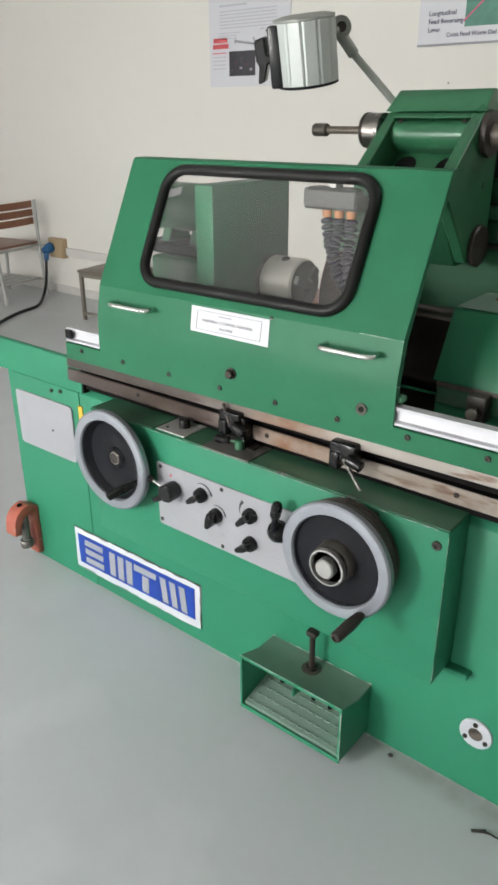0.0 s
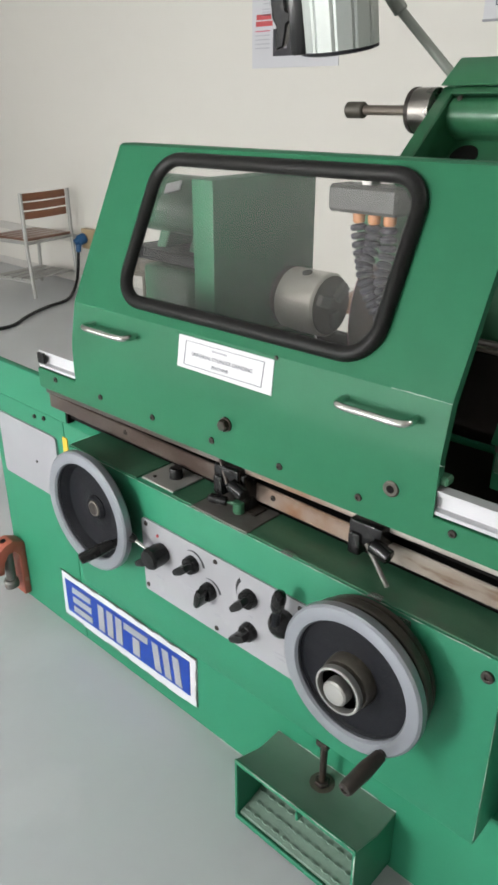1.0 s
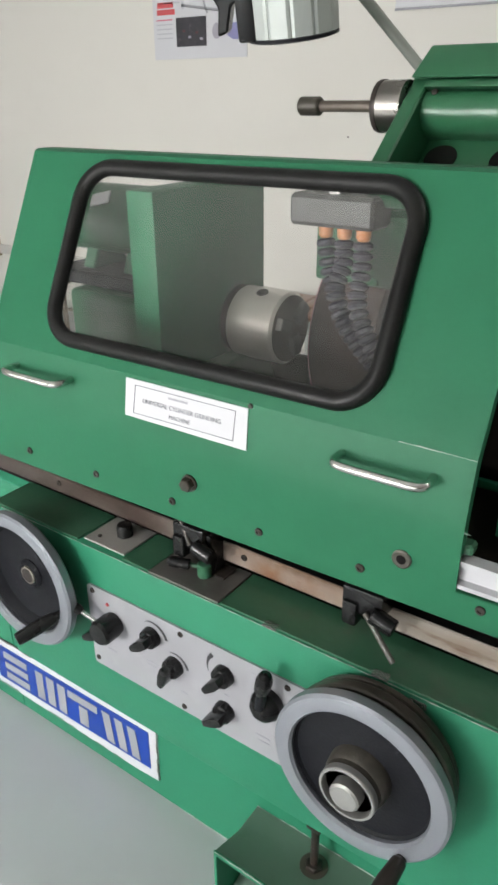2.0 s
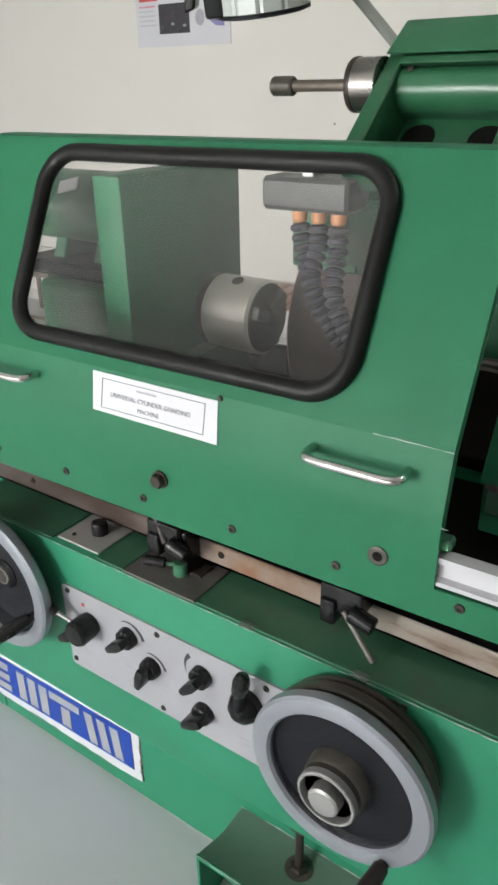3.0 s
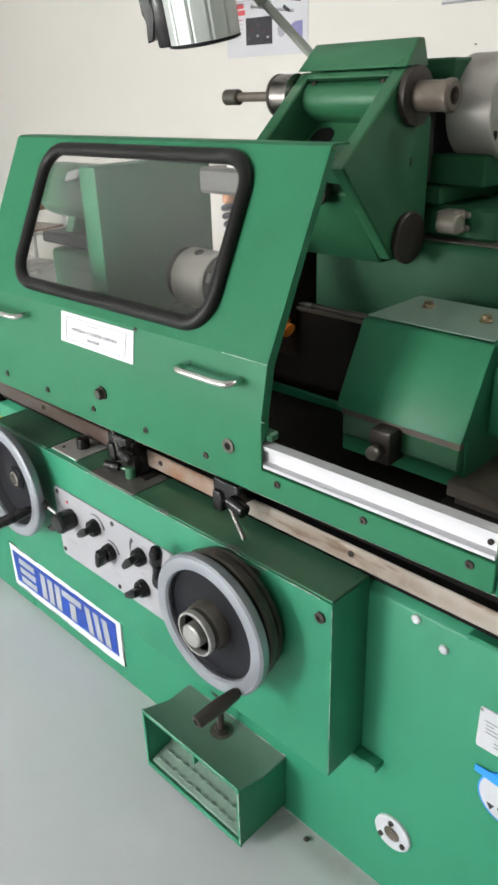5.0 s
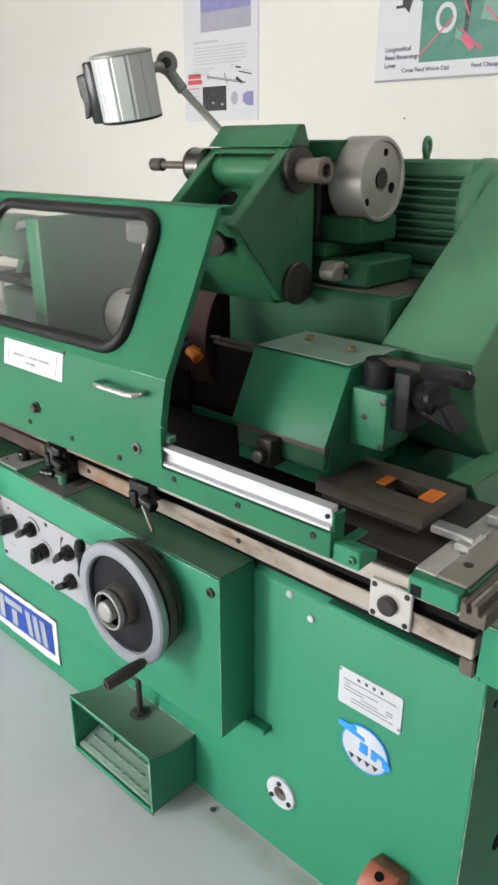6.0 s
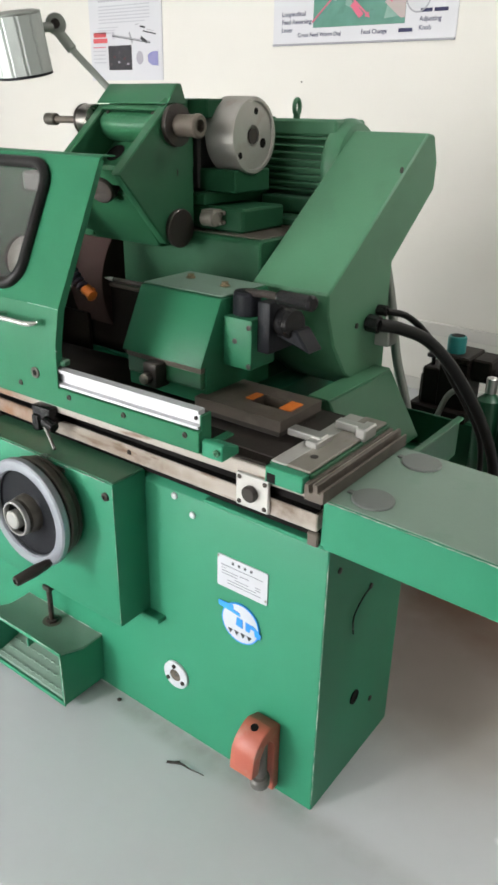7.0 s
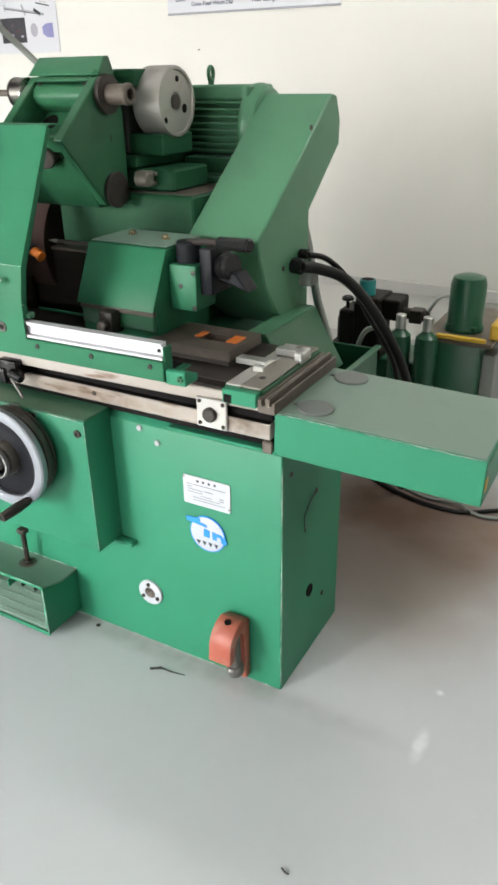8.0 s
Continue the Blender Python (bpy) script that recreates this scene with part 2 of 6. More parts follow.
YELLOW = mat("yellow_paint", (0.65, 0.40, 0.03), 0.5, scale=14, bump=0.01, spots=0.3, spot_colour=(0.25, 0.15, 0.05))
TANK_TOP = mat("oily_brown_tank_top", (0.13, 0.10, 0.075), 0.35, other=(0.09, 0.07, 0.05), scale=9, bump=0.02, grain=0.3)
# machine green greyed in colour for the ceiling and wall it reflects
GREEN_SHEEN = mat("ceiling_sheen_green_paint", (0.062, 0.186, 0.100), 0.42, other=(0.075, 0.205, 0.115), mix=0.4, scale=4.0, fine=140, bump=0.015, grain=0.14, spots=0.25, spot_colour=(0.045, 0.13, 0.07), spot_scale=10, spec=0.4)
# machine green darkened in colour for the dimmer light on hood and tailstock
GREEN_DIMMED = mat("dimmed_satin_green_paint", (0.017, 0.116, 0.056), 0.42, other=(0.021, 0.131, 0.065), mix=0.4, scale=2.5, fine=140, bump=0.012, grain=0.12, spots=0.2, spot_colour=(0.015, 0.095, 0.046), spot_scale=7, spec=0.16)
# matt cast green, darkened in colour for the shade round the wheelhead
GREEN_SHADED = mat("shaded_green_cast_paint", (0.015, 0.076, 0.035), 0.5, other=(0.020, 0.088, 0.042), scale=5.0, fine=60, bump=0.01, grain=0.15, spots=0.25, spot_colour=(0.015, 0.068, 0.033), spec=0.14)
# the same dimmed green without bumps, for the workhead casing
GREEN_SMOOTH = mat("smooth_green_casing_paint", (0.017, 0.116, 0.056), 0.45, other=(0.021, 0.131, 0.065), mix=0.4, scale=2.5, fine=140, bump=0, grain=0.1, spec=0.16)
GREEN_DARK = mat("deep_green_paint", (0.010, 0.078, 0.036), 0.3, other=(0.016, 0.10, 0.046), scale=6, bump=0.015, spots=0.2, spot_colour=(0.02, 0.06, 0.035))
BRASS = mat("dull_brass", (0.21, 0.16, 0.095), 0.45, 0.6, scale=20, bump=0.01)
CHUCK = mat("bright_turned_steel", (0.74, 0.69, 0.64), 0.33, 0.6, other=(0.52, 0.47, 0.43), scale=10, fine=200, grain=0.25, bump=0.012, spots=0.3, spot_colour=(0.22, 0.19, 0.16), stretch=(0.3, 1, 1))
BLOCK_GREY = mat("dark_grey_paint", (0.035, 0.035, 0.035), 0.5, other=(0.05, 0.048, 0.046), scale=20, bump=0)
POSTER = mat("poster_paper", (0.60, 0.60, 0.63), 0.45, other=(0.56, 0.56, 0.59), scale=6, grain=0.03, bump=0.003)
LAMP_ALU = mat("fluted_aluminium_lamp", (0.44, 0.47, 0.45), 0.5, 0.35, other=(0.36, 0.385, 0.365), scale=14, fine=200, grain=0.1, bump=0.006, stretch=(1, 1, 0.2))
LAMP_ARM = mat("grey_green_hammered_paint", (0.26, 0.275, 0.25), 0.42, 0.2, scale=30, bump=0.02)


def stain_or_shade(m, kind, spot, reach, colour, amount, rough_scale=9.0):
    """A stain or painted shade in a material: kind 'blot' is round about spot and reach wide, kind 'run' fades along x
    from spot to reach; broken up by noise.
    """
    nt = m.node_tree
    p = nt.nodes["Principled BSDF"]
    old = p.inputs["Base Color"].links[0].from_socket
    tc = nt.nodes.new("ShaderNodeTexCoord")
    n = nt.nodes.new("ShaderNodeTexNoise")
    n.inputs["Scale"].default_value, n.inputs["Detail"].default_value = rough_scale, 6.0
    nt.links.new(tc.outputs["Object"], n.inputs["Vector"])
    fall = nt.nodes.new("ShaderNodeMapRange")
    fall.interpolation_type = "SMOOTHSTEP"
    if kind == "blot":
        off = nt.nodes.new("ShaderNodeVectorMath")
        off.operation = "SUBTRACT"
        off.inputs[1].default_value = spot
        nt.links.new(tc.outputs["Object"], off.inputs[0])
        size = nt.nodes.new("ShaderNodeVectorMath")
        size.operation = "DIVIDE"
        size.inputs[1].default_value = reach
        nt.links.new(off.outputs[0], size.inputs[0])
        far = nt.nodes.new("ShaderNodeVectorMath")
        far.operation = "LENGTH"
        nt.links.new(size.outputs[0], far.inputs[0])
        nt.links.new(far.outputs["Value"], fall.inputs["Value"])
        fall.inputs["From Min"].default_value, fall.inputs["From Max"].default_value = 1.0, 0.1
    else:
        sep = nt.nodes.new("ShaderNodeSeparateXYZ")
        nt.links.new(tc.outputs["Object"], sep.inputs[0])
        nt.links.new(sep.outputs[0], fall.inputs["Value"])
        fall.inputs["From Min"].default_value, fall.inputs["From Max"].default_value = reach, spot
    brk = nt.nodes.new("ShaderNodeMapRange")
    brk.inputs["From Min"].default_value, brk.inputs["From Max"].default_value = 0.3, 0.62
    brk.inputs["To Min"].default_value = 0.35
    nt.links.new(n.outputs["Fac"], brk.inputs["Value"])
    amt = nt.nodes.new("ShaderNodeMath")
    amt.operation = "MULTIPLY"
    nt.links.new(fall.outputs[0], amt.inputs[0])
    nt.links.new(brk.outputs[0], amt.inputs[1])
    amt2 = nt.nodes.new("ShaderNodeMath")
    amt2.operation = "MULTIPLY"
    amt2.inputs[1].default_value = amount
    nt.links.new(amt.outputs[0], amt2.inputs[0])
    mx = nt.nodes.new("ShaderNodeMix")
    mx.data_type = "RGBA"
    nt.links.new(amt2.outputs[0], mx.inputs["Factor"])
    nt.links.new(old, mx.inputs[6])
    mx.inputs[7].default_value = (*colour, 1)
    nt.links.new(mx.outputs[2], p.inputs["Base Color"])


# rust that spreads over the far half of the table edge; oil, scuffs and painted shade on the floor (places from each
# object's own origin)
stain_or_shade(WAY, "run", -0.20, 0.30, (0.060, 0.037, 0.028), 1.0, 7.0)
stain_or_shade(WAY, "run", -0.35, 0.08, (0.042, 0.027, 0.022), 1.0, 3.0)
stain_or_shade(WAY, "blot", (0.10, -0.3, 0.76), (0.16, 0.2, 0.2), (0.20, 0.085, 0.03), 0.9, 22.0)
stain_or_shade(WAY, "blot", (0.17, -0.3, 0.775), (0.2, 0.2, 0.03), (0.10, 0.05, 0.026), 0.95, 48.0)
stain_or_shade(WAY, "blot", (0.90, -0.3, 0.752), (0.13, 0.2, 0.035), (0.11, 0.07, 0.045), 0.9, 45.0)
stain_or_shade(WAY, "blot", (0.52, -0.3, 0.745), (0.3, 0.2, 0.03), (0.13, 0.08, 0.05), 0.75, 26.0)
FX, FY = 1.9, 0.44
stain_or_shade(FLOOR, "blot", (FX + -0.00, FY + 0.85, 0.0), (0.85, 0.62, 1.0), (0.13, 0.072, 0.042), 1.0, 2.2)
stain_or_shade(FLOOR, "blot", (FX + 0.02, FY + 0.95, 0.0), (0.72, 0.70, 1.0), (0.14, 0.08, 0.05), 1.0, 5.0)
# the bed's shadow painted on the floor beyond its right end
stain_or_shade(FLOOR, "blot", (FX + 0.22, FY + 0.55, 0.0), (0.42, 0.55, 1.0), (0.25, 0.215, 0.185), 0.75, 3.0)
stain_or_shade(FLOOR, "blot", (FX + 0.34, FY + 0.97, 0.0), (0.32, 0.24, 1.0), (0.19, 0.115, 0.07), 0.9, 5.0)
# brown oil, deepened in colour for the bed's shade
stain_or_shade(FLOOR, "blot", (FX - 0.16, FY + 0.84, 0.0), (0.50, 0.72, 1.0), (0.075, 0.042, 0.026), 1.0, 1.6)
# more of the bed's shadow, painted close along its end
stain_or_shade(FLOOR, "blot", (FX + 0.02, FY + 0.55, 0.0), (0.36, 0.55, 1.0), (0.17, 0.14, 0.12), 1.0, 2.0)
stain_or_shade(FLOOR, "blot", (FX + 0.37, FY + 0.00, 0.0), (0.024, 0.075, 1.0), (0.74, 0.75, 0.76), 0.9, 44.0)
stain_or_shade(FLOOR, "blot", (FX + 0.366, FY + 0.187, 0.0), (0.016, 0.014, 1.0), (0.76, 0.77, 0.78), 0.9, 36.0)
# darker line along the front foot of the bed
stain_or_shade(FLOOR, "blot", (FX - 0.35, FY - 0.02, 0.0), (0.9, 0.06, 1.0), (0.22, 0.2, 0.18), 0.55, 16.0)


def glass(name, tint, dust):
    m = bpy.data.materials.new(name)
    m.use_nodes = True
    nt = m.node_tree
    p = nt.nodes["Principled BSDF"]
    p.inputs["Base Color"].default_value = (*tint, 1)
    p.inputs["Transmission Weight"].default_value = 1.0
    p.inputs["Roughness"].default_value = 0.0
    p.inputs["IOR"].default_value = 1.45
    film = nt.nodes.new("ShaderNodeBsdfDiffuse")
    film.inputs["Color"].default_value = (0.62, 0.62, 0.60, 1)
    n = nt.nodes.new("ShaderNodeTexNoise")
    n.inputs["Scale"].default_value, n.inputs["Detail"].default_value = 7.0, 6.0
    tc = nt.nodes.new("ShaderNodeTexCoord")
    nt.links.new(tc.outputs["Object"], n.inputs["Vector"])
    rng = nt.nodes.new("ShaderNodeMapRange")
    rng.inputs["To Min"].default_value, rng.inputs["To Max"].default_value = dust * 0.6, dust * 1.5
    nt.links.new(n.outputs["Fac"], rng.inputs["Value"])
    mx = nt.nodes.new("ShaderNodeMixShader")
    nt.links.new(rng.outputs[0], mx.inputs[0])
    nt.links.new(p.outputs[0], mx.inputs[1])
    nt.links.new(film.outputs[0], mx.inputs[2])
    nt.links.new(mx.outputs[0], nt.nodes["Material Output"].inputs["Surface"])
    return m


ACRYLIC = glass("dusty_clear_acrylic", (0.93, 0.93, 0.92), 0.018)
CLIP = glass("cloudy_clear_plastic", (0.95, 0.95, 0.93), 0.16)
PANE = glass("window_glass", (0.97, 0.98, 0.98), 0.01)


def glow(name, colour, strength):
    m = bpy.data.materials.new(name)
    m.use_nodes = True
    p = m.node_tree.nodes["Principled BSDF"]
    p.inputs["Base Color"].default_value = (*colour, 1)
    p.inputs["Emission Color"].default_value = (*colour, 1)
    p.inputs["Emission Strength"].default_value = strength
    return m


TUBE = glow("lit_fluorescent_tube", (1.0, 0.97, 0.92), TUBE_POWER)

# ---------------------------------------------------------------- mesh helpers, all in world metres
BASE = {}


def thing(name, base, label, category, group="", kind=""):
    ob = new(name)
    ob.location = base
    ob.empty_display_size = 0.1
    BASE[ob] = Vector(base)
    return tagged(ob, label, category, group, kind)


def to_mesh(name, bm, material, base=Vector((0, 0, 0)), smooth=True, crease=29):
    bmesh.ops.translate(bm, verts=bm.verts, vec=-base)
    bmesh.ops.recalc_face_normals(bm, faces=bm.faces)
    me = bpy.data.meshes.new(name)
    bm.to_mesh(me)
    bm.free()
    me.materials.append(material)
    if smooth:
        me.polygons.foreach_set("use_smooth", [True] * len(me.polygons))
        me.set_sharp_from_angle(angle=radians(crease))
    return me


def part(name, bm, material, parent, label="", crease=29):
    base = BASE[parent]
    ob = new(name, to_mesh(name, bm, material, base, crease=crease))
    ob.parent = parent
    BASE[ob] = base
    return tagged(ob, label)


def solid(name, bm, material, label, category, group="", kind=""):
    """A thing or piece of the setting of one mesh, with its origin at its base."""
    xs = [v.co for v in bm.verts]
    base = Vector(((min(c.x for c in xs) + max(c.x for c in xs)) / 2, (min(c.y for c in xs) + max(c.y for c in xs)) / 2, min(c.z for c in xs)))
    ob = new(name, to_mesh(name, bm, material, base))
    ob.location = base
    BASE[ob] = base
    return tagged(ob, label, category, group, kind)


def joined(*pieces):
    out = bmesh.new()
    for b in pieces:
        me = bpy.data.meshes.new("tmp")
        b.to_mesh(me)
        b.free()
        out.from_mesh(me)
        bpy.data.meshes.remove(me)
    return out


def bevelled(bm, width, seg=2, angle=30):
    if width:
        edges = [e for e in bm.edges if len(e.link_faces) == 2 and e.calc_face_angle(0) > radians(angle)]
        bmesh.ops.bevel(bm, geom=edges, offset=width, segments=seg, affect="EDGES", profile=0.5, clamp_overlap=True)
    return bm


def box(x0, x1, y0, y1, z0, z1, bev=0.002, seg=1):
    bm = bmesh.new()
    m = Matrix.Translation(((x0 + x1) / 2, (y0 + y1) / 2, (z0 + z1) / 2)) @ Matrix.Diagonal((abs(x1 - x0), abs(y1 - y0), abs(z1 - z0), 1))
    bmesh.ops.create_cube(bm, size=1.0, matrix=m)
    return bevelled(bm, bev, seg)


def prism(profile, axis, a0, a1, bev=0.0, seg=1):
    """A closed outline pushed along an axis: for x the outline is (y, z), for y (x, z), for z (x, y)."""
    bm = bmesh.new()
    put = {"x": lambda a, p: (a, p[0], p[1]), "y": lambda a, p: (p[0], a, p[1]), "z": lambda a, p: (p[0], p[1], a)}[axis]
    r0 = [bm.verts.new(put(a0, p)) for p in profile]
    r1 = [bm.verts.new(put(a1, p)) for p in profile]
    n = len(profile)
    bm.faces.new(r0)
    bm.faces.new(r1[::-1])
    for i in range(n):
        bm.faces.new((r0[i], r0[(i + 1) % n], r1[(i + 1) % n], r1[i]))
    bmesh.ops.recalc_face_normals(bm, faces=bm.faces)
    return bevelled(bm, bev, seg)


def frame_to(direction):
    return Vector((0, 0, 1)).rotation_difference(Vector(direction).normalized()).to_matrix().to_4x4()


def lathe(profile, origin, axis, n=32, caps=(True, True)):
    """Rows of (radius, distance along the axis) turned about it; its ends are capped where wanted."""
    bm = bmesh.new()
    m = Matrix.Translation(origin) @ frame_to(axis)
    rings = []
    n = 14 if 9 < n < 14 else n
    for r, h in profile:
        rings.append([bm.verts.new(m @ Vector((r * math.cos(2 * math.pi * k / n), r * math.sin(2 * math.pi * k / n), h))) for k in range(n)])
    for a, b in zip(rings, rings[1:]):
        for k in range(n):
            bm.faces.new((a[k], a[(k + 1) % n], b[(k + 1) % n], b[k]))
    if caps[0]:
        bm.faces.new(rings[0][::-1])
    if caps[1]:
        bm.faces.new(rings[-1])
    bmesh.ops.remove_doubles(bm, verts=bm.verts, dist=1e-6)
    return bm


def rod(p0, p1, r, n=16, bev=None, r1=None):
    p0, p1 = Vector(p0), Vector(p1)
    d = (p1 - p0).length
    r1 = r if r1 is None else r1
    b = min(r, r1) * 0.15 if bev is None else bev
    return lathe([(r - b, 0), (r, b), (r1, d - b), (r1 - b, d)], p0, p1 - p0, n)


def smooth_path(points, steps=8):
    pts = [Vector(p) for p in points]
    ext = [pts[0] * 2 - pts[1], *pts, pts[-1] * 2 - pts[-2]]
    out = []
    for i in range(1, len(ext) - 2):
        a, b, c, d = ext[i - 1 : i + 3]
        for k in range(steps):
            t = k / steps
            out.append(0.5 * ((2 * b) + (c - a) * t + (2 * a - 5 * b + 4 * c - d) * t * t + (3 * b - a - 3 * c + d) * t**3))
    return out + [pts[-1]]


def tube(points, r, n=12, steps=8, closed=False, curved=True):
    pts = smooth_path(points, steps) if curved else [Vector(p) for p in points]
    bm = bmesh.new()
    rings, count = [], len(pts)
    n = 14 if 9 < n < 14 else n
    side = None
    for i, p in enumerate(pts):
        if closed:
            d = pts[(i + 1) % count] - pts[i - 1]
        else:
            d = pts[min(i + 1, count - 1)] - pts[max(i - 1, 0)]
        d.normalize()
        if side is None:
            side = d.orthogonal().normalized()
        side = (side - d * side.dot(d)).normalized()
        up = d.cross(side)
        rr = r(i / (count - 1)) if callable(r) else r
        rings.append([bm.verts.new(p + rr * (math.cos(2 * math.pi * k / n) * side + math.sin(2 * math.pi * k / n) * up)) for k in range(n)])
    pairs = list(zip(rings, rings[1:])) + ([(rings[-1], rings[0])] if closed else [])
    for a, b in pairs:
        for k in range(n):
            bm.faces.new((a[k], a[(k + 1) % n], b[(k + 1) % n], b[k]))
    if not closed:
        bm.faces.new(rings[0][::-1])
        bm.faces.new(rings[-1])
    return bm


def round_rect(x0, x1, y0, y1, r, n=6):
    pts = []
    for cx, cy, a in ((x1 - r, y1 - r, 0), (x0 + r, y1 - r, 90), (x0 + r, y0 + r, 180), (x1 - r, y0 + r, 270)):
        for k in range(n + 1):
            t = radians(a + 90 * k / n)
            pts.append((cx + r * math.cos(t), cy + r * math.sin(t)))
    return pts


def words(text, size, m, material, parent, name="lettering", label="", align="LEFT", deep=0.0004, bold=0.0):
    """Flat lettering in the built-in font, turned into a mesh; m puts its plane into the world."""
    cu = bpy.data.curves.new("text", "FONT")
    cu.body, cu.size, cu.extrude, cu.align_x, cu.align_y = text, size, deep, align, "CENTER"
    cu.offset = bold
    tmp = bpy.data.objects.new("text", cu)
    scene.collection.objects.link(tmp)
    bpy.context.view_layer.update()
    me = bpy.data.meshes.new_from_object(tmp.evaluated_get(bpy.context.evaluated_depsgraph_get()))
    bpy.data.objects.remove(tmp)
    me.transform(Matrix.Translation(-BASE[parent]) @ m)
    me.materials.append(material)
    ob = new(name, me)
    ob.parent = parent
    BASE[ob] = BASE[parent]
    return tagged(ob, label)


def upright(x, y, z, turn=0.0, lean=0.0):
    """A plane that faces the front of the place (towards -y), its text running along +x."""
    return Matrix.Translation((x, y, z)) @ Matrix.Rotation(radians(turn), 4, "Y") @ Matrix.Rotation(radians(90 + lean), 4, "X")


def flat(outline, y0, y1, bev=0.0):
    """A thin upright plate: outline of (x, z), between two depths."""
    return prism(outline, "y", y0, y1, bev)


def wear(p0, p1, n1, n2, width, seed, keep=0.7, step=0.012):
    """Rubbed-off paint along an edge: a broken run of thin flakes that fold over it, n1 and n2 pointing along its two faces."""
    rnd = random.Random(seed)
    p0, p1, n1, n2 = Vector(p0), Vector(p1), Vector(n1), Vector(n2)
    lift = -(n1 + n2).normalized() * 0.0006
    n = max(2, int((p1 - p0).length / step))
    bm = bmesh.new()
    rows, on = [], True
    for i in range(n + 1):
        c = p0.lerp(p1, i / n) + lift
        w1, w2 = (width * rnd.uniform(0.15, 1.0) ** 2 for _ in range(2))
        rows.append([bm.verts.new(c + n1 * w1), bm.verts.new(c), bm.verts.new(c + n2 * w2)])
    for a, b in zip(rows, rows[1:]):
        if rnd.random() > 0.8:
            on = rnd.random() < keep
        if on:
            bm.faces.new((a[0], a[1], b[1], b[0]))
            bm.faces.new((a[1], a[2], b[2], b[1]))
    loose = [v for v in bm.verts if not v.link_faces]
    bmesh.ops.delete(bm, geom=loose, context="VERTS")
    return bm


def bar(x0, x1, z0, z1, y, t=0.0006):
    return box(x0, x1, y - t, y + t * 0.2, z0, z1, 0)


# ---------------------------------------------------------------- the room
Y_WALL, X_L, X_R, Y_F, H_ROOM = 2.72, -8.0, 4.2, -3.6, 3.3


def pierced_wall(name, axis, at, thick, a0, a1, openings, label):
    """A wall along x (axis 'x', at y) or along y (axis 'y', at x) with rectangular openings (a0, a1, z0, z1) through it."""
    pieces, cursor = [], a0

    def add(u0, u1, z0, z1):
        if u1 - u0 > 1e-4 and z1 - z0 > 1e-4:
            pieces.append(box(u0, u1, min(at, at + thick), max(at, at + thick), z0, z1, 0) if axis == "x" else box(min(at, at + thick), max(at, at + thick), u0, u1, z0, z1, 0))

    for u0, u1, z0, z1 in sorted(openings):
        add(cursor, u0, 0, H_ROOM)
        add(u0, u1, 0, z0)
        add(u0, u1, z1, H_ROOM)
        cursor = u1
    add(cursor, a1, 0, H_ROOM)
    return solid(name, joined(*pieces), WALL, label, "wall", kind="structure")


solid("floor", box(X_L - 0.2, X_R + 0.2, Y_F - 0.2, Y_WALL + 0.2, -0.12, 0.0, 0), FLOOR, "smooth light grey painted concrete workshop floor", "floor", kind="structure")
solid("ceiling", box(X_L - 0.2, X_R + 0.2, Y_F - 0.2, Y_WALL + 0.2, H_ROOM, H_ROOM + 0.15, 0), CEIL, "plain white painted ceiling", "ceiling", kind="structure")
wall_back = pierced_wall("wall_north", "x", Y_WALL, 0.2, X_L, X_R, [], "cream painted plaster wall with posters")
pierced_wall("wall_east", "y", X_R, 0.2, Y_F, Y_WALL, [], "plain cream painted wall")
pierced_wall("wall_south", "x", Y_F, -0.2, X_L, X_R, [(-5.8, -3.4, 0.04, 2.0), (-2.48, -1.42, 0.85, 2.25), (-1.3, 0.9, 0.04, 2.0)], "cream painted wall with three glazed openings")
pierced_wall("wall_west", "y", X_L, -0.2, Y_F, Y_WALL, [(-2.5, 0.1, 0.95, 2.55)], "cream painted wall with a window")


def window(name, axis, at, u0, u1, z0, z1):
    w = thing(name, ((u0 + u1) / 2, at, z0) if axis == "x" else (at, (u0 + u1) / 2, z0), "unseen white framed window with clear panes", "window", kind="structure")

    def b(a0, a1, c0, c1, d=0.03):
        return box(a0, a1, at - d, at + d, c0, c1, 0.003) if axis == "x" else box(at - d, at + d, a0, a1, c0, c1, 0.003)

    mid = (u0 + u1) / 2
    part("window_frame", joined(b(u0, u1, z0, z0 + 0.05), b(u0, u1, z1 - 0.05, z1), b(u0, u0 + 0.05, z0 + 0.05, z1 - 0.05), b(u1 - 0.05, u1, z0 + 0.05, z1 - 0.05), b(mid - 0.025, mid + 0.025, z0 + 0.05, z1 - 0.05)), CEIL, w)
    for a0, a1 in ((u0 + 0.05, mid - 0.025), (mid + 0.025, u1 - 0.05)):
        p = part("pane", b(a0, a1, z0 + 0.05, z1 - 0.05, 0.003), PANE, w)
        p.visible_shadow = False


window("window_1", "x", Y_F - 0.1, -5.8, -3.4, 0.04, 2.0)
window("window_2", "x", Y_F - 0.1, -1.3, 0.9, 0.04, 2.0)
window("window_4", "x", Y_F - 0.1, -2.48, -1.42, 0.85, 2.25)
window("window_3", "y", X_L - 0.1, -2.5, 0.1, 0.95, 2.55)

# trunking that runs along the back wall
solid("trim", joined(box(X_L, X_R, Y_WALL - 0.022, Y_WALL, 0.335, 0.40, 0.003), box(X_L, X_R, Y_WALL - 0.012, Y_WALL, 0.0, 0.07, 0.003)), CONDUIT, "grey plastic cable trunking along the wall", "trunking", kind="structure")


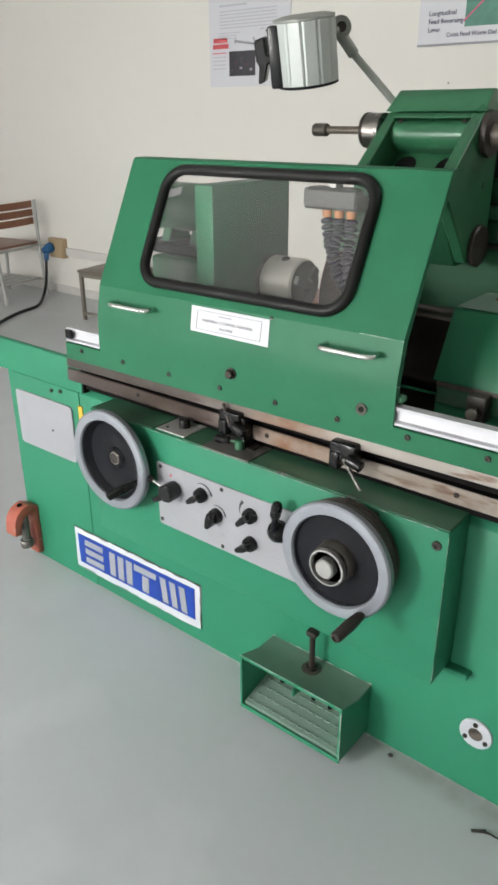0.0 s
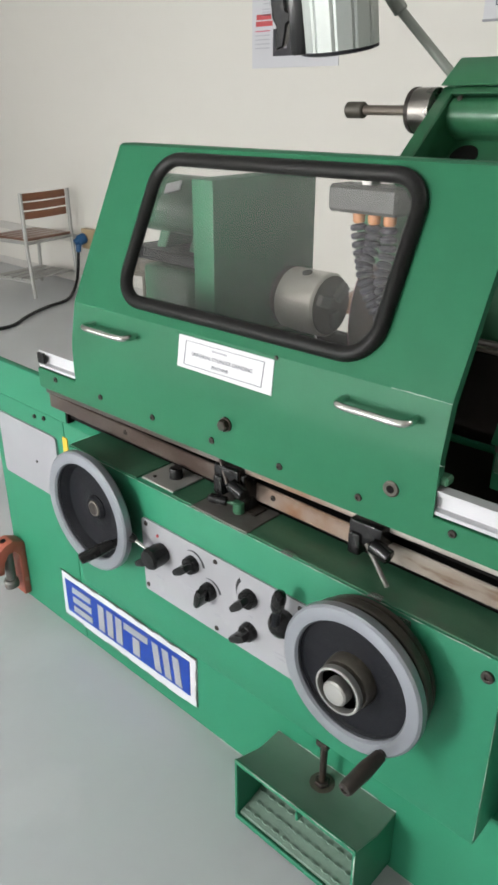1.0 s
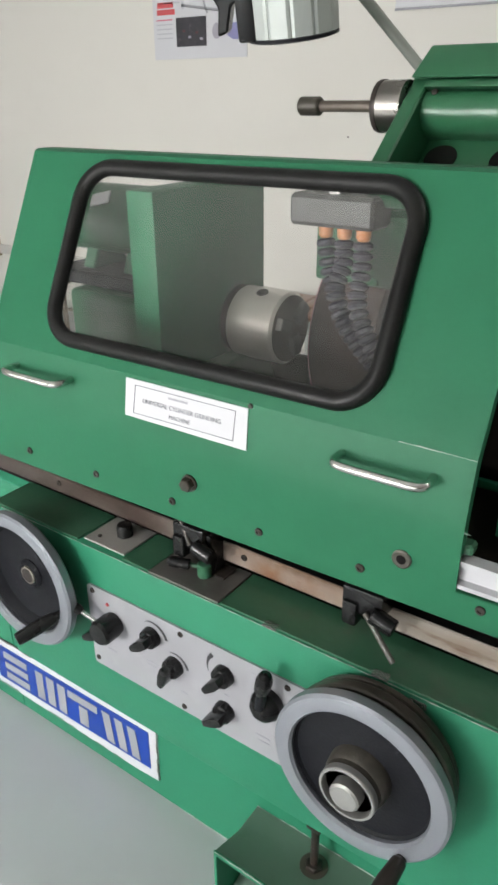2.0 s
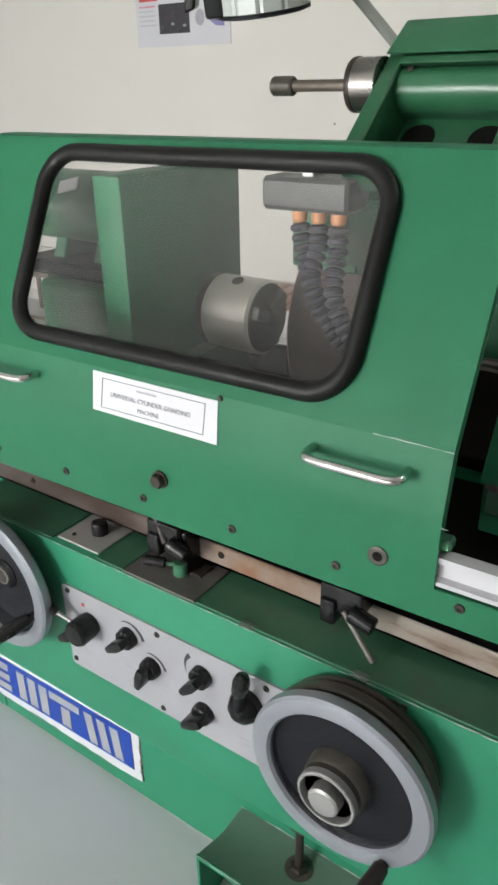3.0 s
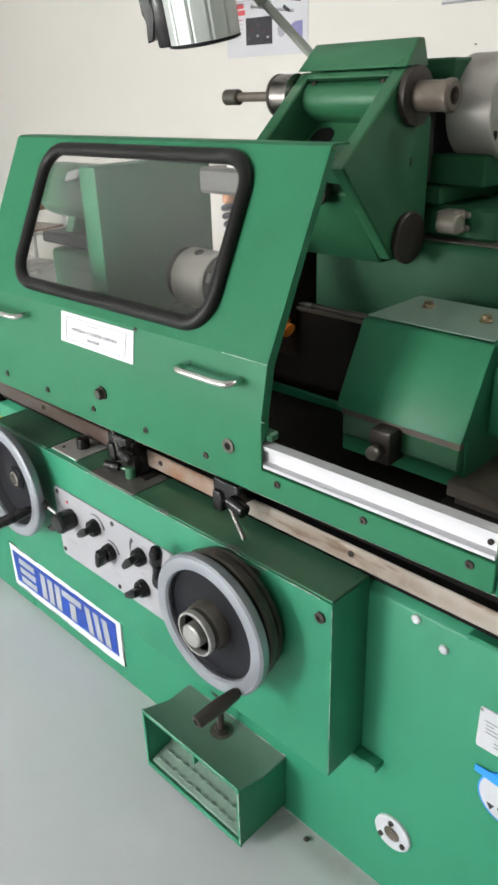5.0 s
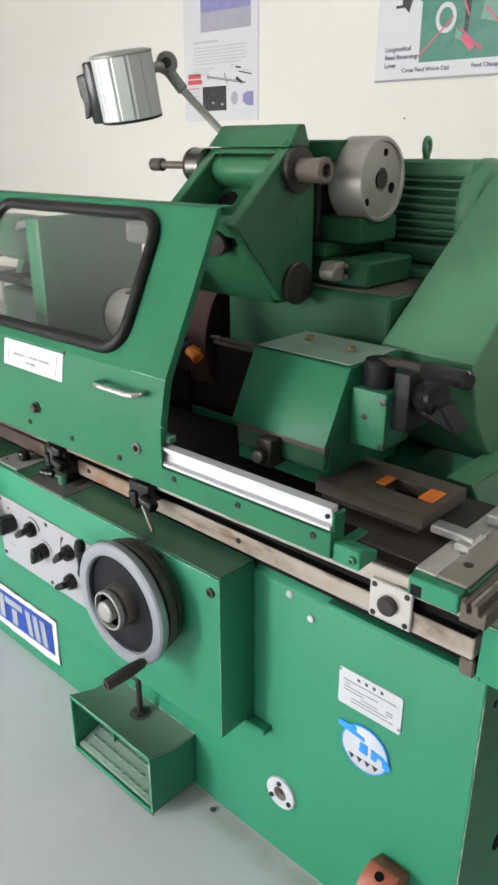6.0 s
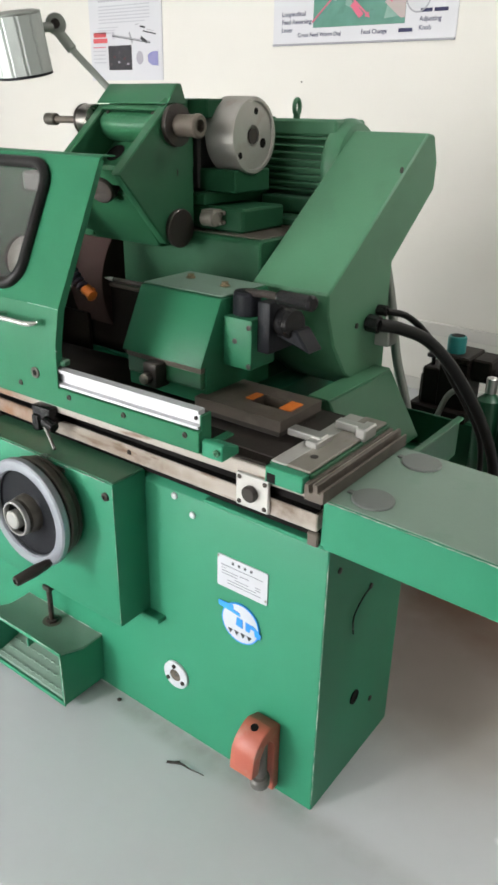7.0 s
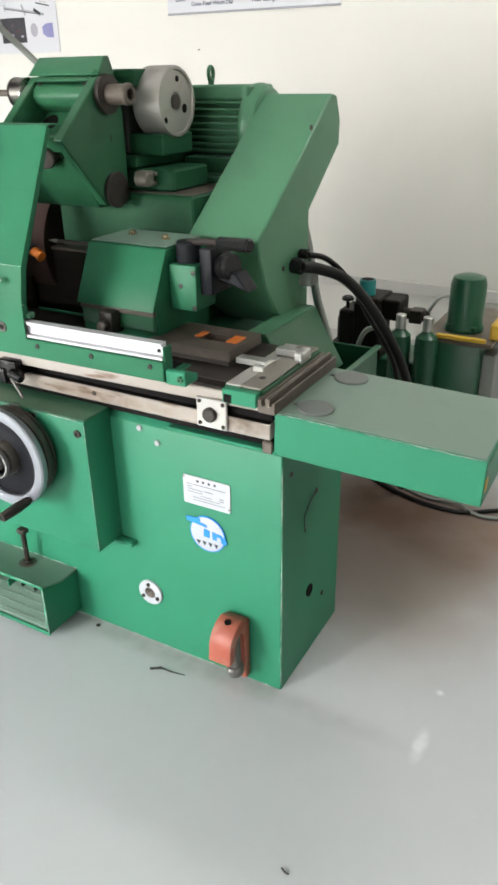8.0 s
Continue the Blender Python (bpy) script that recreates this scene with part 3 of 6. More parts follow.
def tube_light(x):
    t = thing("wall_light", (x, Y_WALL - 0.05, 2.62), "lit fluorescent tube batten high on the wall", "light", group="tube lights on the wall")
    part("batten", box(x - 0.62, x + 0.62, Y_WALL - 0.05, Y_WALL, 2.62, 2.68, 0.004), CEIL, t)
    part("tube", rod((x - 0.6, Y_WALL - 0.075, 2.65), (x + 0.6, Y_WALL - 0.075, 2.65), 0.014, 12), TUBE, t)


# housing round the added ceiling lamp, out of view
cl_ = thing("ceiling_fill", (1.2, 1.5, 3.18), "unseen white ceiling housing round the added fill lamp", "light")
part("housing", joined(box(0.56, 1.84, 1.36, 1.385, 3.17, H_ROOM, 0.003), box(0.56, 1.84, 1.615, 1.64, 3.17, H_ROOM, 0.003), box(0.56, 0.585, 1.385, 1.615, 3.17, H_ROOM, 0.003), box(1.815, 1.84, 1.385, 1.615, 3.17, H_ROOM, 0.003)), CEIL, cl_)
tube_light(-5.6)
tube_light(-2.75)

# ---------------------------------------------------------------- the grinding machine
G = thing("grinding_machine", (-1.0, 0.3, 0.0), "green universal cylindrical grinding machine on the workshop floor", "machine")


def screw(x, y, z, r, parent, name="screw", material=DARK, d=0.004):
    """A countersunk socket screw set into a plate that faces -y."""
    return part(name, lathe([(r, 0.0), (r, d), (r * 0.85, d + 0.001), (r * 0.45, d + 0.001), (r * 0.4, d * 0.5)], (x, y, z), (0, -1, 0), 14), material, parent)


SWIVEL = Matrix.Translation((-0.6, -0.107, 0)) @ Matrix.Rotation(math.atan(0.0246), 4, "Z") @ Matrix.Translation((0.6, 0.107, 0))


def swivelled(ob):
    """Turn a part with the upper table, which is swung a little on the lower one."""
    m = Matrix.Translation(BASE[G])
    ob.matrix_basis = m.inverted() @ SWIVEL @ m
    return ob


# bed: a long front casting, and a rear one that carries the wheelhead
part("bed", prism([(0.0, 0.0), (0.0, 0.685), (0.03, 0.705), (0.33, 0.705), (0.36, 0.685), (0.36, 0.0)], "x", -1.70, 0.0, 0.003, 1), GREEN, G, "tall green painted cast bed")
part("bed_end", prism([(0.0, 0.0), (0.0, 0.685), (0.02, 0.70), (0.10, 0.70), (0.12, 0.685), (0.12, 0.0)], "x", -2.055, -1.7005, 0.001, 1), GREEN, G)
part("rear_bed", box(-1.3, -0.40, 0.362, 0.86, 0.0, 0.80, 0.006, 2), GREEN, G)
part("side_hole", lathe([(0.018, 0), (0.018, 0.003), (0.013, 0.003), (0.013, 0.001)], (0.0, 0.163, 0.215), (1, 0, 0), 16), SHADE_BLACK, G, "dark hole in the end of the bed")
part("side_hose", tube([(0.002, 0.192, 0.505), (0.006, 0.145, 0.50), (0.006, 0.113, 0.47), (0.003, 0.124, 0.42)], 0.0018, 8), BLACK, G)
for sy, sz in ((0.045, 0.622), (0.192, 0.505), (0.25, 0.146)):
    part("screw", lathe([(0.007, 0), (0.007, 0.003), (0.004, 0.004)], (0.0, sy, sz), (1, 0, 0), 12), DARK, G)

# apron box at the front with its two handwheels and control panel
APY, APZ = -0.097, 0.709
part("apron", box(-1.53, -0.477, APY, 0.002, 0.338, APZ, 0.003, 2), GREEN, G, "green painted apron box")
part("apron_lip", box(-0.485, -0.428, -0.026, 0.001, 0.324, 0.3375, 0.002), GREEN, G)
# apron top: oily, and darkened in colour for weak light from above
part("apron_top_plate", box(-0.972, -0.479, APY + 0.004, 0.0, APZ, APZ + 0.003, 0.001), GREEN_WORN, G, "oily green cover plate, darkened for weak light from above")
part("apron_top_plate", box(-1.528, -1.29, APY + 0.004, 0.0, APZ, APZ + 0.003, 0.001), GREEN_WORN, G, "oily green cover plate, darkened for weak light from above")
part("apron_top_plate", box(-1.182, -1.122, APY + 0.004, 0.0, APZ, APZ + 0.003, 0.001), GREEN_WORN, G, "oily green cover plate, darkened for weak light from above")
part("lever_plate", box(-1.12, -0.974, APY + 0.002, -0.002, APZ, APZ + 0.004, 0.001), GREY_PLATE, G, "stained dark steel plate")
bp = part("button_plate", box(-1.284, -1.186, -0.084, 0.0, APZ, APZ + 0.004, 0.001), PULLEY, G, "bare steel plate")
part("push_button", lathe([(0.0145, 0), (0.0145, 0.018), (0.0125, 0.022), (0.004, 0.023)], (-1.228, -0.037, APZ + 0.004), (0, 0, 1), 20), BLACK, bp)
part("screw", lathe([(0.004, 0), (0.004, 0.002), (0.002, 0.0025)], (-1.262, -0.066, APZ + 0.004), (0, 0, 1), 10), DARK, bp)
for cx, cz in ((-0.877, 0.0005), (-0.697, 0.0005), (-0.640, -0.018)):
    part("clip", box(cx - 0.012, cx + 0.012, APY - 0.002, APY + (0.012 if cz > 0 else -0.0002), APZ + cz, APZ + cz + (0.004 if cz > 0 else 0.012), 0.001), CLIP, G, "small clear plastic clip")
screw(-0.499, APY, 0.675, 0.010, G, "apron_screw")

# small stop lever on the lever plate
lv = part("stop_lever", joined(rod((-1.034, -0.052, APZ + 0.004), (-1.034, -0.052, APZ + 0.028), 0.012), rod((-1.034, -0.052, APZ + 0.02), (-1.07, -0.064, APZ + 0.022), 0.004)), GREEN_WORN, G)
part("grip", lathe([(0.005, 0), (0.009, 0.006), (0.010, 0.024), (0.007, 0.034), (0.002, 0.036)], (-1.062, -0.0615, APZ + 0.0215), (-0.95, -0.31, 0.02), 16), BLACK, lv, "black plastic grip")
part("grip", rod((-1.056, -0.062, APZ + 0.023), (-1.088, -0.076, APZ + 0.026), 0.009), BLACK, lv)
part("slot_plate", box(-1.03, -1.0, -0.045, -0.01, APZ + 0.004, APZ + 0.007, 0.001), DARK, G)


def handwheel(cx, cz, y, r, dished, handle_root, handle_tip, handle_r):
    """Satin rim, black web, hub and crank handle; y is the plane of the rim's face."""
    o = (cx, y, cz)
    ax = (0, -1, 0)
    w = part("handwheel", lathe([(r - 0.026, -0.018), (r - 0.004, -0.022), (r, -0.017), (r, -0.004), (r - 0.004, 0.0), (r - 0.010, 0.001), (r - 0.025, 0.0), (r - 0.028, -0.005), (r - 0.026, -0.018)], o, ax, 64, (False, False)), RIM, G, "satin aluminium handwheel with a black web")
    deep = -0.036 if dished else -0.016
    prof = [(r - 0.025, -0.019), (r - 0.025, -0.010), (r - 0.031, -0.016)]
    prof += [(r - 0.040, -0.03), (r - 0.062, deep), (0.04, deep), (0.03, deep + 0.004)] if dished else [(r - 0.036, deep), (0.05, deep), (0.045, deep + 0.002)]
    part("web", lathe(prof, o, ax, 48, (False, True)), WEB, w, "black web")
    if dished:
        part("hub", lathe([(0.03, deep), (0.03, deep + 0.006), (0.024, deep + 0.012), (0.02, deep + 0.012), (0.019, deep + 0.008)], o, ax, 32), WEB, w)
        part("hub_ring", lathe([(0.018, deep + 0.008), (0.018, deep + 0.0135), (0.0155, deep + 0.0145), (0.0145, deep + 0.010)], o, ax, 28), GREY_WORN, w)
        part("hub_pin", lathe([(0.0148, deep + 0.009), (0.0145, deep + 0.0142), (0.004, deep + 0.0150)], o, ax, 24), DARK, w)
    else:
        part("hub", lathe([(0.046, -0.016), (0.044, 0.004), (0.0415, 0.008), (0.0415, 0.016)], o, ax, 40), DIAL, w)
        part("hub_ring", lathe([(0.0412, 0.016), (0.0412, 0.025), (0.040, 0.027), (0.037, 0.027), (0.0355, 0.021), (0.0355, 0.006)], o, ax, 40), STEEL, w, "bright steel ring")
        part("hub_well", lathe([(0.0365, 0.004), (0.0365, 0.006), (0.02, 0.006)], o, ax, 28), SHADE_BLACK, w)
        part("hub_cap", lathe([(0.022, 0.004), (0.0215, 0.032), (0.0185, 0.035), (0.004, 0.0355)], o, ax, 32), STEEL, w, "bright steel cap")
    root, tip = Vector(handle_root), Vector(handle_tip)
    d = (tip - root).normalized()
    L = (tip - root).length
    part("handle", lathe([(handle_r * 0.6, -0.012), (handle_r * 0.62, 0.002), (handle_r * 0.85, 0.006), (handle_r * 1.08, L * 0.45), (handle_r * 0.98, L - 0.004), (handle_r * 0.85, L), (handle_r * 0.5, L + 0.001), (handle_r * 0.45, L - 0.002)], root, d, 20), DARK if not dished else BLACK, w, "dark crank handle")
    return w


handwheel(-1.404, 0.607, -0.152, 0.139, True, (-1.302, -0.152, 0.574), (-1.328, -0.224, 0.556), 0.0125)
handwheel(-0.685, 0.599, -0.175, 0.1315, False, (-0.611, -0.175, 0.503), (-0.617, -0.265, 0.497), 0.0125)
part("dial", lathe([(0.108, 0.010), (0.118, 0.012), (0.119, 0.020), (0.115, 0.022), (0.115, 0.026), (0.122, 0.028), (0.1235, 0.031), (0.1235, 0.042), (0.121, 0.045), (0.05, 0.045)], (-0.686, APY, 0.599), (0, -1, 0), 64), DIAL, G, "olive-brown graduated dial behind the handwheel")
part("sleeve", lathe([(0.095, -0.001), (0.095, 0.0098), (0.06, 0.0098)], (-0.686, APY, 0.599), (0, -1, 0), 32), DARK, G)

# control panel with its knobs
cp = part("control_panel", prism(round_rect(-1.272, -0.78, 0.447, 0.629, 0.008, 3), "y", APY - 0.004, APY + 0.001), PLATE, G, "grey enamelled control panel")
PY = APY - 0.004
for sx, sz in ((-1.258, 0.618), (-1.262, 0.462), (-1.051, 0.617), (-1.051, 0.458), (-0.84, 0.617)):
    screw(sx, PY, sz, 0.0055, cp, "panel_screw", d=0.001)


def pointer_knob(x, z, turn, r=0.0195):
    """A round base with a raised grip bar across it."""
    k = part("selector_knob", lathe([(r, 0), (r, 0.006), (r * 0.92, 0.014), (r * 0.8, 0.016)], (x, PY, z), (0, -1, 0), 24), BLACK, cp, "black pointer knob")
    g = prism([(-0.007, -r * 0.95), (0.007, -r * 0.95), (0.009, 0.002), (0.006, r * 1.25), (0.0, r * 1.4), (-0.006, r * 1.25), (-0.009, 0.002)], "y", -0.015, 0.015, 0.003, 2)
    g.transform(Matrix.Translation((x, PY - 0.022, z)) @ Matrix.Rotation(radians(turn), 4, "Y"))
    part("grip", g, BLACK, k)


def dial_arc(x, z, r, a0, a1, w):
    """A tapering printed arc round a knob."""
    steps = 12
    outer = [(x + (r + w * k / steps) * math.cos(radians(a0 + (a1 - a0) * k / steps)), z + (r + w * k / steps) * math.sin(radians(a0 + (a1 - a0) * k / steps))) for k in range(steps + 1)]
    inner = [(x + r * math.cos(radians(a0 + (a1 - a0) * k / steps)), z + r * math.sin(radians(a0 + (a1 - a0) * k / steps)) - 0.001) for k in range(steps + 1)]
    part("printed_arc", prism(outer + inner[::-1], "y", PY - 0.0006, PY + 0.0002), INK, cp)


for kx, kz, kt in ((-1.116, 0.582, 235), (-1.068, 0.541, 195), (-0.960, 0.579, 225), (-0.960, 0.502, 240), (-1.236, 0.546, 240)):
    pointer_knob(kx, kz, kt)
dial_arc(-1.116, 0.582, 0.030, 120, 10, 0.006)
dial_arc(-1.068, 0.541, 0.027, 110, 10, 0.005)
dial_arc(-0.960, 0.579, 0.034, 195, 130, 0.008)
kb = part("throttle_knob", lathe([(0.022, 0), (0.024, 0.01), (0.024, 0.036), (0.020, 0.042), (0.004, 0.043)], (-1.208, PY, 0.568), (0.0, -1, 0.0), 28), BLACK, cp, "large round black knob")
part("lever", tube([(-1.226, PY - 0.018, 0.570), (-1.262, PY - 0.03, 0.590)], 0.004, 10, curved=False), CHROME, kb, "bright lever rod")
part("grip", lathe([(0.006, 0), (0.009, 0.006), (0.010, 0.03), (0.007, 0.042), (0.002, 0.044)], (-1.258, PY - 0.029, 0.588), (-0.86, -0.25, 0.45), 16), BLACK, kb)
jb = part("joystick", lathe([(0.026, 0), (0.027, 0.014), (0.021, 0.026), (0.011, 0.034), (0.008, 0.036)], (-0.872, PY, 0.572), (0, -1, 0.05), 28), BLACK, cp, "black joystick lever in a rubber boot")
part("lever", rod((-0.872, PY - 0.028, 0.581), (-0.862, PY - 0.036, 0.625), 0.008), WEB, jb)
part("grip", lathe([(0.009, 0), (0.0125, 0.01), (0.013, 0.034), (0.010, 0.045), (0.003, 0.049)], (-0.865, PY - 0.034, 0.620), (0.25, -0.12, 0.95), 18), BLACK, jb)
for bx, bz, bw in ((-1.222, 0.497, 0.022), (-1.118, 0.520, 0.034), (-1.118, 0.511, 0.03), (-1.05, 0.490, 0.014), (-0.885, 0.487, 0.026), (-0.882, 0.477, 0.022), (-0.90, 0.61, 0.012), (-0.958, 0.535, 0.010)):
    part("printed_mark", bar(bx - bw / 2, bx + bw / 2, bz - 0.002, bz + 0.002, PY), GREY_INK, cp)
part("indicator", lathe([(0.0035, 0), (0.003, 0.002), (0.001, 0.0025)], (-1.222, PY, 0.602), (0, -1, 0), 10), RED_INK, cp)

# plates on the front of the bed
lp = part("cover_plate", prism(round_rect(-2.018, -1.735, 0.445, 0.632, 0.012, 4), "y", -0.006, 0.001), PLATE, G, "scuffed grey cover plate")
part("keyhole", lathe([(0.004, 0), (0.003, 0.002), (0.002, 0.002)], (-1.84, -0.006, 0.53), (0, -1, 0), 10), DARK, lp)
part("tag", box(-1.705, -1.685, -0.003, 0.001, 0.60, 0.645, 0), YELLOW, G, "small yellow warning tag")
for tx, tz in ((-1.83, 0.665), (-1.785, 0.672)):
    screw(tx, 0.0, tz, 0.006, G)

np_ = part("brand_plate", flat([(-1.790, 0.198), (-1.226, 0.206), (-1.229, 0.052), (-1.30, 0.046), (-1.795, 0.044)], -0.004, 0.001, 0.001), PAPER, G, "white and blue enamel maker's plate with chipped edges")
part("blue_field", flat([(-1.775, 0.178), (-1.25, 0.186), (-1.251, 0.078), (-1.774, 0.068)], -0.0055, -0.0038), BLUE, np_)


def slab(pts):
    part("emblem_bar", flat([(-1.762 + 0.49 * u, 0.066 + 0.006 * u + 0.113 * (0.12 + 0.76 * v)) for u, v in pts], -0.0068, -0.005), PLATE, np_)


for v0 in (0.0, 0.38, 0.76):
    slab([(0.04, v0), (0.22, v0), (0.225, v0 + 0.24), (0.045, v0 + 0.24)])
for u0 in (0.285, 0.365, 0.445):
    slab([(u0, 0.0), (u0 + 0.055, 0.0), (u0 + 0.06, 1.0), (u0 + 0.005, 1.0)])
slab([(0.52, 0.74), (0.72, 0.74), (0.725, 1.0), (0.525, 1.0)])
slab([(0.59, 0.0), (0.65, 0.0), (0.655, 0.66), (0.595, 0.66)])
for u0 in (0.775, 0.855, 0.935):
    slab([(u0, 0.0), (u0 + 0.05, 0.0), (u0 + 0.03, 1.0), (u0 - 0.02, 1.0)])

dp = part("data_plate", flat(round_rect(-0.267, -0.1355, 0.502, 0.580, 0.004, 2), -0.003, 0.001), PLATE_WHITE, G, "printed white metal data plate")
for i in range(4):
    part("printed_mark", box(-0.228 + 0.016 * i, -0.222 + 0.016 * i, -0.0036, -0.0028, 0.566, 0.572, 0), INK, dp)
for i, (w0, w1) in enumerate(((0.012, 0.122), (0.014, 0.026), (0.014, 0.058), (0.014, 0.056), (0.050, 0.085), (0.030, 0.105), (0.030, 0.118))):
    part("printed_mark", box(-0.269 + w0, -0.269 + w1, -0.0036, -0.0028, 0.557 - 0.007 * i, 0.5586 - 0.007 * i, 0), PLATE_INK, dp)
for x0, x1, z in ((0.062, 0.086, 0.544), (0.103, 0.116, 0.534), (0.103, 0.116, 0.528)):
    part("printed_mark", box(-0.269 + x0, -0.269 + x1, -0.0036, -0.0028, z, z + 0.002, 0), PLATE_INK, dp)
for sx, sz in ((-0.264, 0.575), (-0.139, 0.512)):
    part("rivet", lathe([(0.003, 0), (0.0028, 0.001), (0.001, 0.0016)], (sx, -0.003, sz), (0, -1, 0), 10), GREY_WORN, dp)
em = part("emblem", lathe([(0.05, 0.0), (0.05, 0.003), (0.048, 0.004), (0.02, 0.004)], (-0.203, 0.0, 0.425), (0, -1, 0), 48), PLATE_WHITE, G, "round white emblem with blue bars")
part("rim", lathe([(0.0505, 0.0), (0.0505, 0.0042), (0.0478, 0.0044), (0.0476, 0.0036)], (-0.203, 0.0, 0.425), (0, -1, 0), 48), BLUE_SIGN, em, "thin blue rim")
for pts in ([(-0.262, 0.452), (-0.203, 0.444), (-0.205, 0.452), (-0.222, 0.455), (-0.222, 0.466), (-0.262, 0.464)], [(-0.212, 0.440), (-0.196, 0.438), (-0.196, 0.416), (-0.214, 0.418)], [(-0.188, 0.437), (-0.165, 0.434), (-0.147, 0.42), (-0.149, 0.408), (-0.163, 0.411), (-0.165, 0.425), (-0.175, 0.426), (-0.177, 0.414), (-0.188, 0.415)]):
    part("emblem_bar", flat(pts, -0.0052, -0.0038), BLUE_SIGN, em)
for i in range(4):
    part("emblem_bar", flat([(-0.235 + 0.017 * i, 0.402), (-0.223 + 0.017 * i, 0.401), (-0.229 + 0.017 * i, 0.390)], -0.0052, -0.0038), INK, em)
fl = part("flange", lathe([(0.038, 0), (0.038, 0.005), (0.036, 0.007), (0.017, 0.007), (0.016, 0.002)], (-0.397, 0.0, 0.177), (0, -1, 0), 36), PLATE_WHITE, G, "round white flange with three screws")
part("socket", lathe([(0.0165, 0.0), (0.0165, 0.0062), (0.01, 0.004), (0.004, 0.002)], (-0.397, 0.0, 0.177), (0, -1, 0), 24), BROWN, fl)
for a in (95, 215, 335):
    screw(-0.397 + 0.027 * math.cos(radians(a)), -0.006, 0.177 + 0.027 * math.sin(radians(a)), 0.0055, fl)
for px_, pz in ((-0.388, 0.675), (-0.337, 0.645)):
    part("plug_pin", lathe([(0.008, 0), (0.008, 0.003), (0.006, 0.005), (0.002, 0.0055)], (px_, 0.0, pz), (0, -1, 0), 16), ALU, G, "bright steel plug")


def bracket_shape(x0, x1):
    out = [(0.0, 0.02), (0.0, 0.205)]
    for k in range(9):
        t = radians(90 + 80 * k / 8)
        out.append((-0.036 + 0.064 * math.cos(t), 0.160 + 0.062 * math.sin(t)))
    out += [(-0.104, 0.125), (-0.078, 0.122), (-0.072, 0.160), (-0.056, 0.184), (-0.036, 0.184), (-0.022, 0.165), (-0.022, 0.02)]
    return prism(out, "x", x0, x1, 0.003, 2)


def jack_bracket(x0, x1, bolt_x):
    """Hooked levelling bracket: back plate, arch with a hole, short front leg, and its bolt."""
    j = part("levelling_bracket", bracket_shape(x0, x1), RED, G, "worn orange-red levelling bracket")
    part("hole", lathe([(0.009, 0), (0.009, 0.002), (0.006, 0.001)], ((x0 + x1) / 2, -0.055, 0.2195), (0, -0.28, 1), 14), SHADE_BLACK, j)
    part("bolt", joined(rod((bolt_x, -0.050, 0.085), (bolt_x, -0.050, 0.186), 0.015, 16), lathe([(0.017, 0), (0.022, 0.003), (0.023, 0.008), (0.023, 0.024), (0.019, 0.030)], (bolt_x, -0.050, 0.058), (0, -0.12, 1), 18)), GREY_PLATE, j, "stained steel levelling bolt")


jack_bracket(-0.152, -0.090, -0.106)
jack_bracket(-2.045, -1.990, -2.01)

# foot box standing at the front of the bed
FOOT_TOP = [(-0.001, 0.158), (-0.064, 0.157), (-0.136, 0.182), (-0.136, 0.188), (-0.0645, 0.1625), (-0.001, 0.1635)]
FOOT_SIDE = [(-0.001, 0.026), (-0.001, 0.1575), (-0.064, 0.1565), (-0.136, 0.1815), (-0.136, 0.026)]
fb = part("foot_box", prism(FOOT_TOP, "x", -0.966, -0.664, 0.001), GREEN_DUST_SHEEN, G, "open green sheet steel foot box with a bent top")
part("bottom_plate", box(-0.966, -0.664, -0.136, -0.001, 0.021, 0.0258, 0.001), GREEN, fb)
part("side_plate", prism(FOOT_SIDE, "x", -0.966, -0.961, 0.001), GREEN, fb)
part("side_plate", prism(FOOT_SIDE, "x", -0.669, -0.664, 0.001), GREEN, fb)
part("front_lip", box(-0.967, -0.663, -0.1405, -0.1355, 0.179, 0.1895, 0.0012), GREEN, fb, "rubbed pale green lip")
part("front_lip", box(-0.967, -0.663, -0.1405, -0.1355, 0.018, 0.030, 0.0012), GREEN, fb, "rubbed pale green lip")
part("front_lip", box(-0.6695, -0.663, -0.1405, -0.1355, 0.030, 0.179, 0.0012), GREEN, fb)
part("front_lip", box(-0.967, -0.9605, -0.1405, -0.1355, 0.030, 0.179, 0.0012), GREEN, fb)
part("tread_plate", prism([(-0.131, 0.026), (-0.131, 0.036), (-0.011, 0.0685), (-0.011, 0.026)], "x", -0.958, -0.672), TREAD, fb, "grey-green chequered plate")
lozenges = []
for r in range(5):
    for c in range(11):
        lx, ly = -0.948 + 0.026 * c + (0.013 if r % 2 else 0), -0.122 + 0.024 * r
        lz = 0.038 + (ly + 0.13) * 0.27
        lozenges.append(prism([(lx - 0.009, ly), (lx, ly + 0.003), (lx + 0.009, ly), (lx, ly - 0.003)], "z", lz, lz + 0.0028))
part("tread_pattern", joined(*lozenges), TREAD, fb)
for k in range(5):
    part("hole", lathe([(0.0065, 0), (0.0065, 0.0035), (0.004, 0.002)], (-0.905 + 0.05 * k, -0.038, 0.0635), (0, -0.26, 1), 12), SHADE_BLACK, fb)
part("back_plate", box(-0.958, -0.672, -0.010, -0.004, 0.026, 0.1565, 0), GREEN_DUST_SHEEN, fb)
part("divider", box(-0.812, -0.806, -0.13, -0.07, 0.135, 0.1565, 0.001), GREEN, fb)
